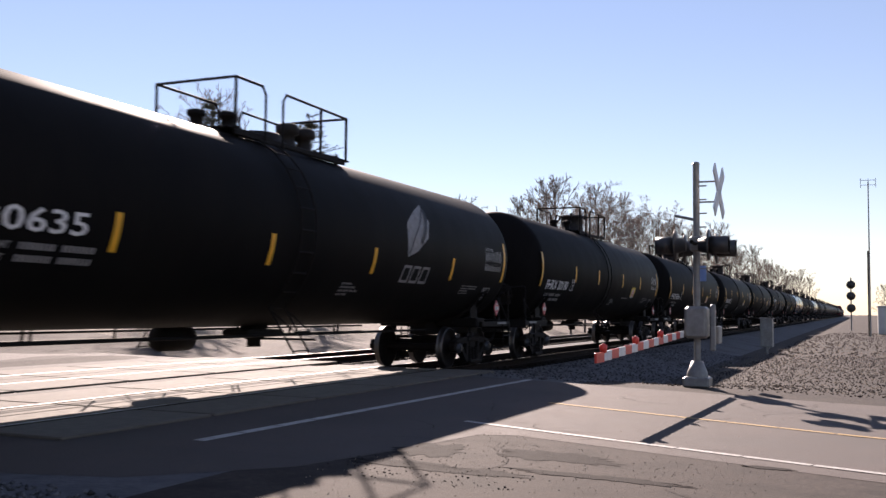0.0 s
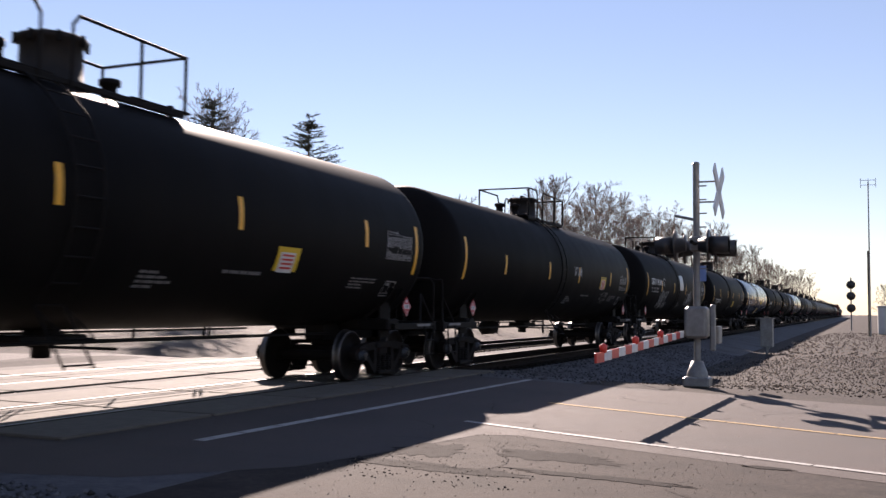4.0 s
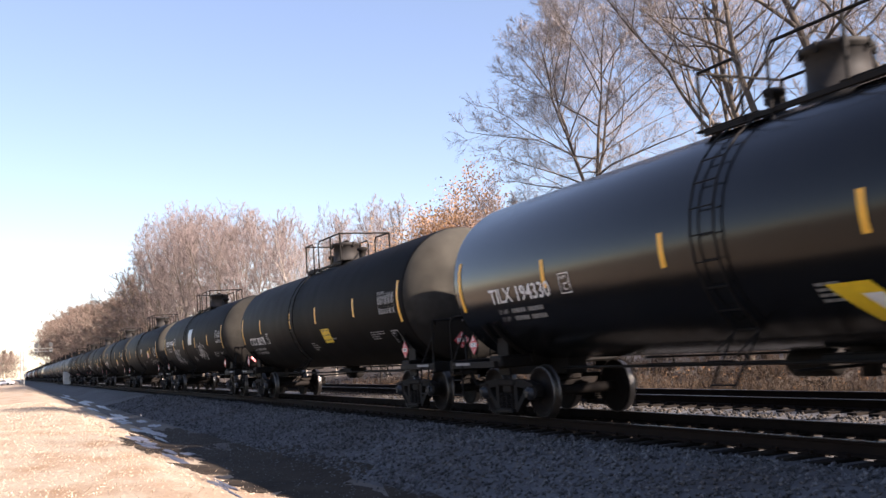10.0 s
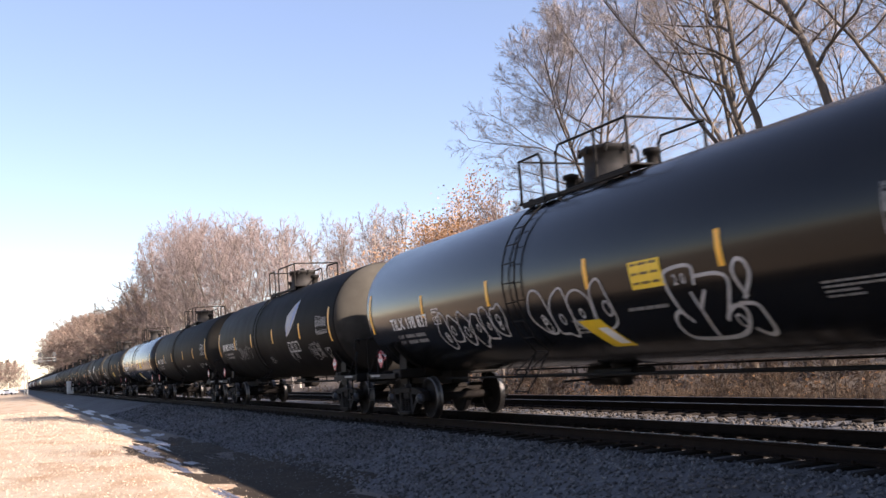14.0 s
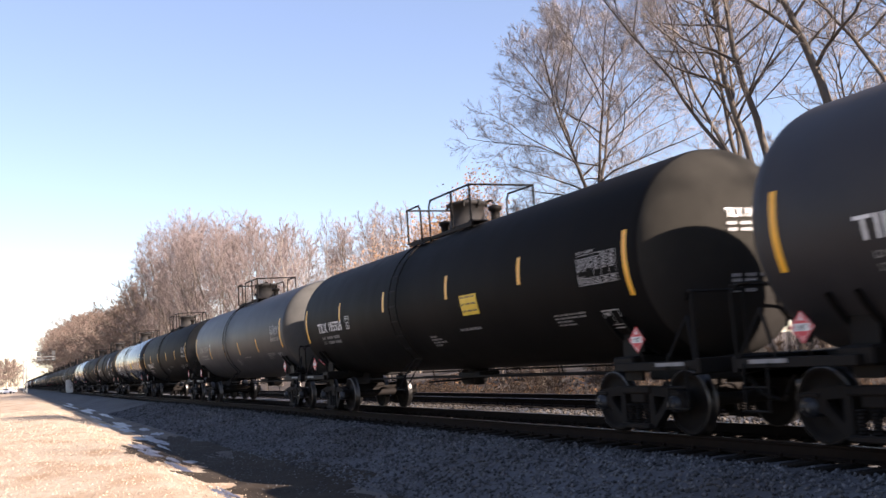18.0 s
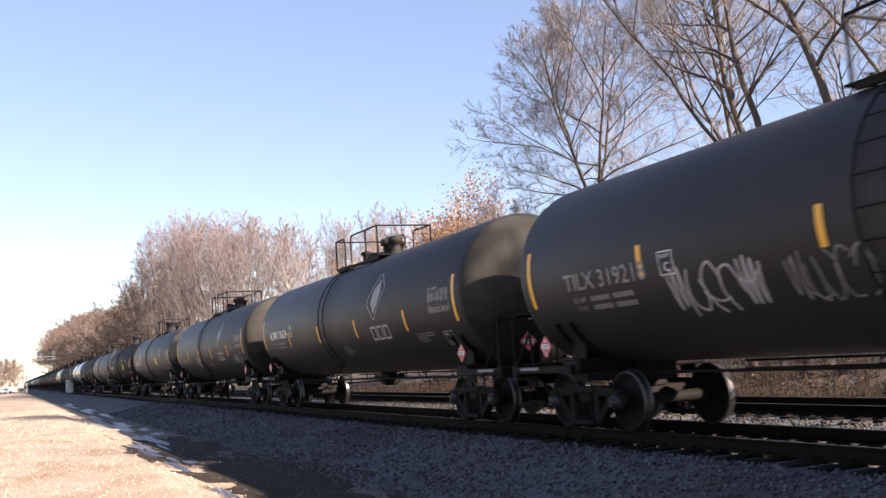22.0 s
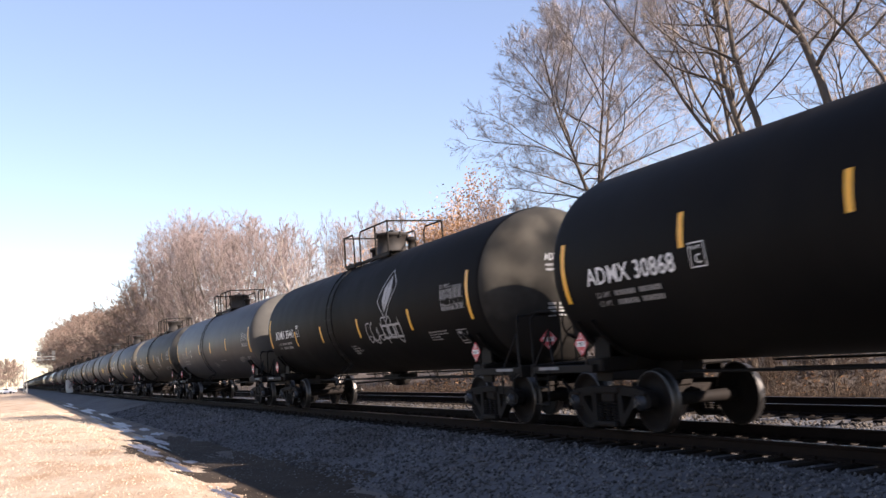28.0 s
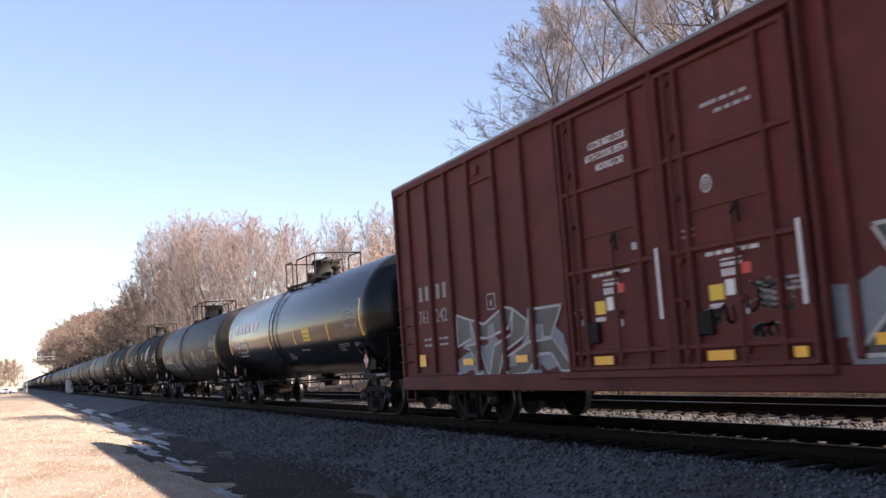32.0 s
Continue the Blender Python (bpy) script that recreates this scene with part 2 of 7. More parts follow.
M_GROUND = ground_material()
M_LITTER = mat("leaf_litter", (0.0427, 0.028, 0.0181), (0.0654, 0.0492, 0.0364), 2.2, 0.95, bump=0.04, bump_scale=14, grime=(0.023, 0.0148, 0.00907), grime_scale=0.6, grime_amount=0.7)
M_MUD = mat("wet_dark_mud", (0.02, 0.015, 0.011), (0.045, 0.035, 0.026), 1.2, 0.85, rough_var=0.1, bump=0.015, bump_scale=9, spec=0.06)
M_SILT = mat("damp_grey_silt", (0.08, 0.068, 0.0592), (0.144, 0.124, 0.108), 1.4, 0.8, bump=0.02, bump_scale=16, grime=(0.048, 0.04, 0.0336), grime_scale=0.6, grime_amount=0.8, spec=0.08)
# darker twig tone, with the backlight of the eastern trees put into the colour
M_TWIGEAST = mat("backlit_brown_twigs", (0.085, 0.06, 0.047), (0.12, 0.088, 0.07), 0.6, 0.9, vary=0.15)
M_TWIGFAR = mat("brown_distant_twigs", (0.129, 0.085, 0.0646), (0.177, 0.122, 0.0952), 0.5, 0.9, vary=0.15)
M_PATCH = mat("pale_blue_paint_patch", (0.2, 0.22, 0.28), (0.3, 0.32, 0.37), 3, 0.35)
M_VERGE = mat("brown_gravelly_dirt", (0.0165, 0.0118, 0.0098), (0.046, 0.0345, 0.029), 16, 0.95, bump=0.004, bump_scale=60, spec=0.2, grime=(0.012, 0.0088, 0.0074), grime_scale=2.2, grime_amount=0.8)


# ---- mesh building ----
class Geo:
    """Collects vertices and faces with a material slot each."""

    def __init__(self):
        self.v, self.f, self.m, self.s = [], [], [], []

    def add(self, verts, faces, slot=0, smooth=False):
        n = len(self.v)
        self.v += [tuple(p) for p in verts]
        self.f += [tuple(n + i for i in q) for q in faces]
        self.m += [slot] * len(faces)
        self.s += [smooth] * len(faces)
        return self

    def box(self, cx, cy, cz, sx, sy, sz, slot=0, bevel=0.0, turn=None):
        x, y, z = sx / 2, sy / 2, sz / 2
        c = min(bevel, x * 0.45, y * 0.45, z * 0.45)
        if c <= 0:
            vs = [(a * x, b * y, d * z) for d in (-1, 1) for b in (-1, 1) for a in (-1, 1)]
            fs = [(0, 2, 3, 1), (4, 5, 7, 6), (0, 1, 5, 4), (2, 6, 7, 3), (0, 4, 6, 2), (1, 3, 7, 5)]
        else:
            ring = [(-x + c, -y), (x - c, -y), (x, -y + c), (x, y - c), (x - c, y), (-x + c, y), (-x, y - c), (-x, -y + c)]
            k = [(1 - c / x, 1 - c / y)]
            inner = [(px * k[0][0], py * k[0][1]) for px, py in ring]
            vs = [(*p, -z) for p in inner] + [(*p, -z + c) for p in ring] + [(*p, z - c) for p in ring] + [(*p, z) for p in inner]
            fs = [tuple(range(7, -1, -1)), tuple(range(24, 32))]
            for lvl in range(3):
                fs += [(lvl * 8 + i, lvl * 8 + (i + 1) % 8, lvl * 8 + 8 + (i + 1) % 8, lvl * 8 + 8 + i) for i in range(8)]
        if turn:
            q = turn.to_3x3()
            vs = [q @ Vector(p) for p in vs]
        return self.add([(p[0] + cx, p[1] + cy, p[2] + cz) for p in vs], fs, slot)

    def rod(self, p, q, r, n=8, slot=0, r2=None, caps=True):
        p, q = Vector(p), Vector(q)
        d = q - p
        if d.length < 1e-6:
            return self
        d.normalize()
        a = d.orthogonal().normalized()
        b = d.cross(a)
        r2 = r if r2 is None else r2
        vs = []
        for c, rad in ((p, r), (q, r2)):
            vs += [c + (a * math.cos(2 * math.pi * i / n) + b * math.sin(2 * math.pi * i / n)) * rad for i in range(n)]
        fs = [(i, (i + 1) % n, n + (i + 1) % n, n + i) for i in range(n)]
        self.add(vs, fs, slot, True)
        if caps:
            self.add(vs[:n], [tuple(range(n - 1, -1, -1))], slot)
            self.add(vs[n:], [tuple(range(n))], slot)
        return self

    def pipe(self, pts, r, n=6, slot=0):
        """A bent pipe along pts, with small balls of overlap at the bends."""
        pts = [Vector(p) for p in pts]
        for i, (p, q) in enumerate(zip(pts, pts[1:])):
            d = (q - p).normalized() * r * 0.6
            self.rod(p - (d if i else d * 0), q + (d if i < len(pts) - 2 else d * 0), r, n, slot)
        return self

    def lathe(self, prof, axis="y", n=32, slot=0, centre=(0, 0, 0), smooth=True, slots=None):
        """Turns (distance along axis, radius) pairs round an axis."""
        vs, fs = [], []
        for u, r in prof:
            for i in range(n):
                c, s = math.cos(2 * math.pi * i / n) * r, math.sin(2 * math.pi * i / n) * r
                vs.append({"x": (u, c, s), "y": (c, u, s), "z": (c, s, u)}[axis])
        vs = [(p[0] + centre[0], p[1] + centre[1], p[2] + centre[2]) for p in vs]
        k0 = len(self.v)
        self.v += vs
        for k in range(len(prof) - 1):
            for i in range(n):
                q = (k * n + i, k * n + (i + 1) % n, (k + 1) * n + (i + 1) % n, (k + 1) * n + i)
                if axis == "y":
                    q = q[::-1]
                self.f.append(tuple(k0 + j for j in q))
                self.m.append(slots[k] if slots else slot)
                self.s.append(smooth)
        return self

    def mesh(self, name, *mats):
        me = bpy.data.meshes.new(name)
        me.from_pydata(self.v, [], self.f)
        for m in mats:
            me.materials.append(m)
        me.polygons.foreach_set("material_index", self.m)
        me.polygons.foreach_set("use_smooth", self.s)
        me.update()
        return me


MESHES = {}


def kept(key, make):
    """The mesh of that key, made the first time it is asked for."""
    if key not in MESHES:
        MESHES[key] = make()
    return MESHES[key]


def part(name, me, parent, at=(0, 0, 0), rz=0.0, label=""):
    ob = new(name, me)
    ob.parent = parent
    ob.matrix_basis = pose(*at, 0, 0, rz)
    return tagged(ob, label) if label else ob


def thing(name, label, category, group="", at=(0, 0, 0), rz=0.0, me=None, kind=""):
    ob = new(name, me)
    ob.matrix_basis = pose(*at, 0, 0, rz)
    return tagged(ob, label, category, group, kind)


# ---- ground ----
def ease(a, b, x):
    t = max(0.0, min(1.0, (x - a) / (b - a)))
    return t * t * (3 - 2 * t)


PROFILE = [(-400, -0.6), (-60, -0.45), (-3, -0.32), (1.2, -0.32), (2.2, -0.36), (3.3, -0.66), (4.6, -0.68), (5.6, -0.55), (7.3, -0.22), (16.2, -0.22), (17.2, -0.42), (18.6, -0.5), (21, -0.1), (25, 0.5), (32, 0.9), (60, 1.0), (600, 3.0)]


def road_z(y):
    return float(np.interp(y, [-400, -60, -6, 0, 4, 7, 17, 24, 90, 600], [-0.4, -0.3, -0.26, -0.2, -0.11, -0.035, -0.035, -0.05, 0.0, 0.5]))


def ground_z(x, y):
    ys = [p[0] for p in PROFILE]
    z = float(np.interp(y, ys, [p[1] for p in PROFILE]))
    near_road = ease(1.5, 5.5, x) * (1 - ease(19.0, 24.0, x))
    flat = road_z(y) - 0.003
    return z + (flat - z) * near_road


GRID = []


def lie(x, y):
    """Height of the ground sheet as built."""
    xs, ys, zs = GRID[0]
    i = int(np.clip(np.searchsorted(xs, x) - 1, 0, len(xs) - 2))
    j = int(np.clip(np.searchsorted(ys, y) - 1, 0, len(ys) - 2))
    u, v = (x - xs[i]) / (xs[i + 1] - xs[i]), (y - ys[j]) / (ys[j + 1] - ys[j])
    return float((zs[j, i] * (1 - u) + zs[j, i + 1] * u) * (1 - v) + (zs[j + 1, i] * (1 - u) + zs[j + 1, i + 1] * u) * v)


def build_ground():
    xs = sorted(set([-1500, -1000, -700, -500, -400, -300, -240, -200] + list(range(-160, -40, 8)) + [i * 0.8 for i in range(-50, 50)] + list(range(40, 160, 8)) + [200, 300, 400, 600, 1000, 1500]))
    ys = sorted(set([-600, -300, -150, -80, -40, -24, -14] + [i * 0.45 for i in range(-20, 80)] + [38, 44, 52, 60, 80, 120, 200, 350, 600]))
    g = Geo()
    rnd = random.Random(5)
    for y in ys:
        for x in xs:
            z = ground_z(x, y)
            if abs(x) < 60 and y < 6.8 and not 4 < x < 23:
                z += noise.noise(Vector((x * 0.3, y * 0.5, 1.3))) * 0.008
            if y > 17.5:
                z += noise.noise(Vector((x * 0.12, y * 0.12, 2.2))) * 0.35
            g.v.append((x, y, z))
    n = len(xs)
    GRID.append((np.array(xs, float), np.array(ys, float), np.array([p[2] for p in g.v]).reshape(len(ys), n)))
    for j in range(len(ys) - 1):
        for i in range(n - 1):
            g.f.append((j * n + i, j * n + i + 1, (j + 1) * n + i + 1, (j + 1) * n + i))
            yy = (ys[j] + ys[j + 1]) / 2
            xx = (xs[i] + xs[i + 1]) / 2
            slot = 0
            if yy > 17.0 and not (7 < xx < 26):
                slot = 1
            elif 4.9 < yy <= 17.0:
                slot = 2
            elif xx > 12 or (3 < xx <= 12 and yy > -4):
                slot = 3
            elif yy > 3.9 and xx < 3:
                slot = 4
            g.m.append(slot)
            g.s.append(True)
    tagged(new("ground", g.mesh("ground", M_GROUND, M_LITTER, M_STONE, M_VERGE, M_SILT)), "dry dirt verge with gravel and leaf litter", "ground", kind="structure")


build_ground()


def near_line(y):
    return 10.1 + 0.27 * y


def build_road():
    g = Geo()
    rows = [-60, -30, -15, -6, -2, 0, 2, 3, 3.6, 3.8, 4.0, 4.15, 4.3, 4.45, 4.6, 5.0, 5.5, 6.0, 6.5, 7.2, 16.5, 18, 24, 40, 90]
    z = road_z
    left = [(-60, -9), (-6, 8.0), (0, 9.6), (3.6, 10.5), (4.0, 10.3), (4.3, 8.6), (4.6, 7.4), (5.5, 6.2), (7.2, 5.5), (17, 9.5), (90, 30)]
    for i in range(len(rows) - 1):
        quad = []
        for y in (rows[i], rows[i + 1]):
            x0 = float(np.interp(y, [p[0] for p in left], [p[1] for p in left]))
            x1 = 17.5 + (0.12 * y if y < 7 else 0.12 * 7 + 0.27 * (y - 7))
            quad.append([(x0 + (x1 - x0) * k / 12, y, z(y)) for k in range(13)])
        for k in range(12):
            g.add([quad[0][k], quad[0][k + 1], quad[1][k + 1], quad[1][k]], [(0, 1, 2, 3)])
    road = tagged(new("road", g.mesh("road", M_ASPH)), "worn pale asphalt road over the level crossing", "road", kind="structure")

    def strip(name, pts, w, m, label):
        gg = Geo()
        for (x0, y0), (x1, y1) in zip(pts, pts[1:]):
            d = Vector((x1 - x0, y1 - y0, 0)).normalized()
            s = Vector((-d.y, d.x, 0)) * w / 2
            k = max(1, int(math.hypot(x1 - x0, y1 - y0) / 0.7))
            for i in range(k):
                a = Vector((x0 + (x1 - x0) * i / k, y0 + (y1 - y0) * i / k, 0))
                b = Vector((x0 + (x1 - x0) * (i + 0.97) / k, y0 + (y1 - y0) * (i + 0.97) / k, 0))
                qs = []
                for p in (a - s, b - s, b + s, a + s):
                    qs.append((p.x, p.y, z(p.y) + 0.006))
                gg.add(qs, [(0, 1, 2, 3)])
        return part(name, gg.mesh(name, m), road, label=label)

    strip("edge_line", [(near_line(-12), -12), (near_line(4.6), 4.6)], 0.11, M_LINE, "thin worn white edge line")
    strip("centre_line", [(12.95 - 0.3 * 12, -12), (12.95 + 0.3 * 4.4, 4.4)], 0.11, M_YLINE, "faded yellow centre line")
    strip("stop_line", [(8.1, 6.2), (18.3, 6.0)], 0.14, M_LINE, "faded white line along the track")
    return z


ROAD_Z = build_road()


def build_tracks():
    prof = [(-0.07, -0.18), (-0.07, -0.165), (-0.012, -0.14), (-0.009, -0.045), (-0.036, -0.03), (-0.036, -0.006), (-0.026, 0.0), (0.026, 0.0), (0.036, -0.006), (0.036, -0.03), (0.009, -0.045), (0.012, -0.14), (0.07, -0.165), (0.07, -0.18)]
    for tn, (cy, lab) in enumerate(((TRACK_Y, "near"), (TRACK_2, "far")), 1):
        track = tagged(new("track_%d" % tn), "rusty rails on dark creosoted timber ties", "railway track", kind="structure")
        for side in (-1, 1):
            g = Geo()
            xs = [-900, -300, -100, -40, -20, 0, 20, 40, 100, 300, 900]
            for x0, x1 in zip(xs, xs[1:]):
                vs = [(x, cy + side * 0.7525 + u, w) for x in (x0, x1) for u, w in prof]
                n = len(prof)
                for i in range(n):
                    j = (i + 1) % n
                    g.add([vs[i], vs[j], vs[n + j], vs[n + i]], [(3, 2, 1, 0)], 1 if 5 <= i <= 7 else 0)
            part("rail", g.mesh("rail", M_RAIL, M_RAILTOP), track)
        g2 = Geo()
        tie = kept("tie", lambda: Geo().box(0, 0, -0.265, 0.22, 2.6, 0.17, 0, 0.012).mesh("tie", M_TIE))
        plates = Geo()
        rnd = random.Random(tn)
        x = -320.0
        while x < 320:
            crossing = 5.6 < x < 21
            if -42 < x < 24 and not crossing:
                part("tie", tie, track, (x + rnd.uniform(-0.03, 0.03), cy + rnd.uniform(-0.05, 0.05), rnd.uniform(-0.008, 0.004)), rnd.uniform(-0.8, 0.8))
                for s in (-1, 1):
                    plates.box(x, cy + s * 0.7525, -0.176, 0.19, 0.36, 0.012)
                    for u in (-0.11, 0.11):
                        plates.box(x + rnd.choice((-0.05, 0.05)), cy + s * 0.7525 + u, -0.155, 0.03, 0.035, 0.05)
            elif not crossing and abs(x) < 200:
                g2.box(x, cy, -0.265, 0.22, 2.6, 0.17)
            x += 0.55
        tagged(part("far_ties", g2.mesh("far_ties", M_TIE), track), kind="stuff")
        tagged(part("tie_plates", plates.mesh("tie_plates", M_RAIL), track), kind="stuff")
        # crossing panels beside and between the rails
        for k, (y0, y1) in enumerate(((cy - 2.0, cy - 0.83), (cy - 0.64, cy - 0.01), (cy + 0.01, cy + 0.64), (cy + 0.83, cy + 2.0))):
            for i in range(5):
                xx = 7.3 + i * 2.5 + 0.27 * (cy - 9)
                part("crossing_panel", Geo().box(xx + 1.22, (y0 + y1) / 2, -0.05, 2.44, y1 - y0, 0.09, 0, 0.015).mesh("crossing_panel", M_CONC), track)


build_tracks()

# ---- rolling stock ----
def wheel_mesh(n=28):
    prof = [(-0.070, 0.0), (-0.070, 0.10), (-0.055, 0.13), (-0.012, 0.20), (0.0, 0.34), (-0.045, 0.375), (-0.068, 0.40), (-0.071, 0.434), (-0.062, 0.452), (-0.02, 0.456), (0.035, 0.461), (0.046, 0.468), (0.055, 0.482), (0.066, 0.482), (0.070, 0.46), (0.070, 0.38), (0.03, 0.34), (0.04, 0.14), (0.07, 0.11), (0.07, 0.0)]
    slots = [1 if 7 <= i <= 13 else 0 for i in range(len(prof) - 1)]
    return Geo().lathe(prof, "y", n, slots=slots).mesh("wheel", M_WHEEL, M_TREAD)


def axle_mesh():
    g = Geo().lathe([(-1.13, 0.0), (-1.13, 0.075), (-0.86, 0.078), (-0.84, 0.11), (-0.6, 0.1), (0, 0.085), (0.6, 0.1), (0.84, 0.11), (0.86, 0.078), (1.13, 0.075), (1.13, 0.0)], "y", 16)
    for s in (-1, 1):
        g.lathe([(s * 0.9, 0.0), (s * 0.9, 0.12), (s * 1.08, 0.12), (s * 1.10, 0.085), (s * 1.13, 0.08), (s * 1.13, 0.0)][::s], "y", 20, 1)
        for k in range(3):
            a = 2 * math.pi * k / 3
            g.box(math.cos(a) * 0.055, s * 1.138, math.sin(a) * 0.055, 0.03, 0.02, 0.03, 2)
    return g.mesh("wheelset", M_WHEEL, M_HUB, M_TREAD)


def extrude_xz(g, outline, holes, y0, y1, slot=0):
    """A cast plate in the xz plane with openings, by bmesh fill."""
    bm = bmesh.new()
    edges = []
    for loop in [outline] + holes:
        vs = [bm.verts.new((p[0], y0, p[1])) for p in loop]
        edges += [bm.edges.new((vs[i], vs[(i + 1) % len(vs)])) for i in range(len(vs))]
    res = bmesh.ops.triangle_fill(bm, edges=edges, use_beauty=True)
    faces = [f for f in res["geom"] if isinstance(f, bmesh.types.BMFace)]
    ext = bmesh.ops.extrude_face_region(bm, geom=faces)
    bmesh.ops.translate(bm, verts=[v for v in ext["geom"] if isinstance(v, bmesh.types.BMVert)], vec=(0, y1 - y0, 0))
    bmesh.ops.recalc_face_normals(bm, faces=bm.faces)
    bm.verts.index_update()
    g.add([v.co for v in bm.verts], [[v.index for v in f.verts] for f in bm.faces], slot)
    bm.free()


def side_frame_mesh(s):
    g = Geo()
    out = [(-1.12, 0.50), (-1.05, 0.60), (-0.80, 0.66), (-0.5, 0.69), (0.5, 0.69), (0.80, 0.66), (1.05, 0.60), (1.12, 0.50), (1.10, 0.40), (0.98, 0.36), (0.98, 0.55), (0.80, 0.55), (0.78, 0.40), (0.66, 0.36), (0.40, 0.12), (0.30, 0.09), (-0.30, 0.09), (-0.40, 0.12), (-0.66, 0.36), (-0.78, 0.40), (-0.80, 0.55), (-0.98, 0.55), (-0.98, 0.36), (-1.10, 0.40)]
    tri = [(0.40, 0.56), (0.66, 0.54), (0.62, 0.46), (0.42, 0.28)]
    mid = [(-0.29, 0.58), (0.29, 0.58), (0.29, 0.17), (-0.29, 0.17)]
    extrude_xz(g, out, [tri, [(-x, z) for x, z in tri[::-1]], mid], s * 0.92, s * 1.06)
    g.box(0, s * 0.99, 0.64, 0.7, 0.2, 0.11, 0, 0.02)
    g.box(0, s * 0.99, 0.13, 0.66, 0.3, 0.07, 0, 0.015)
    for x in (-0.889, 0.889):
        g.box(x, s * 0.99, 0.585, 0.3, 0.2, 0.06, 0, 0.015)
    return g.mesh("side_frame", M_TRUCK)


def spring_mesh():
    return Geo().lathe([(0.165 + 0.28 * a / 14, 0.066 if a % 2 else 0.046) for a in range(15)], "z", 7, smooth=False).mesh("spring", M_TRUCK)


def bolster_mesh():
    g = Geo().box(0, 0, 0.53, 0.36, 2.1, 0.18, 0, 0.03).box(0, 0, 0.66, 0.4, 0.9, 0.1, 0, 0.02)
    for x in (-0.42, 0.42):
        g.rod((x, -0.75, 0.42), (x, 0.75, 0.42), 0.04, 8)
        for s in (-1, 1):
            g.box(x * 0.98, s * 0.75, 0.42, 0.07, 0.12, 0.3, 0, 0.01)
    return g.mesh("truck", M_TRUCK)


WHEELSETS = {}


def add_trucks(car, centres, kind, far=False):
    for cx in centres:
        tr = part("truck", kept("truck", bolster_mesh), car, (cx, 0, 0), label="cast steel truck with coil springs")
        for s in (-1, 1):
            part("side_frame", kept(("sf", s), lambda: side_frame_mesh(s)), tr)
            if not far:
                for x in (-0.19, 0.0, 0.19):
                    part("spring", kept("spr", spring_mesh), tr, (x, s * 1.03, 0))
        for k in (-0.889, 0.889):
            ax = part("wheelset", kept("axle", axle_mesh), car, (cx + k, 0, 0.457))
            for s in (-1, 1):
                part("wheel", kept(("wheel", far), lambda: wheel_mesh(14 if far else 28)), ax, (0, s * 0.775, 0), 0 if s < 0 else 180)
            WHEELSETS.setdefault((kind, round(cx + k, 3)), []).append(ax)


def shell_y(z, off=0.006):
    return -math.sqrt(max(0.0, (RT + off) ** 2 - (z - ZC) ** 2))


def lifted(key, make, dz):
    """A marking moved up or down along the round shell."""
    def moved():
        me = kept(key, make).copy()
        for v in me.vertices:
            off = math.hypot(v.co.y, v.co.z - ZC) - RT
            v.co.z += dz
            v.co.y = shell_y(v.co.z, off)
        return me
    return kept((key, "lift", round(dz, 3)), moved) if dz else kept(key, make)


def decal(g, x0, z0, x1, z1, slot=0, off=0.006, lean=0.0):
    """A rectangle of paint or tape laid on the curved side of the tank."""
    k = max(1, int(abs(z1 - z0) / 0.08))
    for i in range(k):
        a, b = z0 + (z1 - z0) * i / k, z0 + (z1 - z0) * (i + 1) / k
        da, db = lean * i / k, lean * (i + 1) / k
        g.add([(x0 + da, shell_y(a, off), a), (x1 + da, shell_y(a, off), a), (x1 + db, shell_y(b, off), b), (x0 + db, shell_y(b, off), b)], [(0, 1, 2, 3)], slot)


def text_verts(body, size):
    """Vertices and faces of a line of lettering, from its left lower corner."""
    key = ("text", body, size)
    if key not in MESHES:
        cu = bpy.data.curves.new("text", "FONT")
        cu.body, cu.size, cu.resolution_u, cu.offset = body, size, 2, size * 0.012
        ob = bpy.data.objects.new("text", cu)
        me = bpy.data.meshes.new_from_object(ob)
        MESHES[key] = ([tuple(v.co) for v in me.vertices], [tuple(p.vertices) for p in me.polygons])
        bpy.data.objects.remove(ob)
    return MESHES[key]


def letters(g, body, x, z, size, slot=0, off=0.008, flat=None, squeeze=1.0):
    vs, fs = text_verts(body, size)
    out = []
    for p in vs:
        zz = z + p[1]
        out.append((x + p[0] * squeeze, shell_y(zz, off) if flat is None else flat, zz))
    g.add(out, fs, slot)


def bars(g, x, z, widths, h, slot=0, gap=0.05, flat=None):
    """A line of writing too small to read, as plain bars."""
    for w in widths:
        n = max(1, round(w / (h * 0.85)))
        c = w / n
        for k in range(n):
            a, b = x + c * k, x + c * (k + 0.74)
            if flat is None:
                decal(g, a, z, b, z + h, slot)
            else:
                g.add([(a, flat, z), (b, flat, z), (b, flat, z + h), (a, flat, z + h)], [(0, 1, 2, 3)], slot)
        x += w + gap


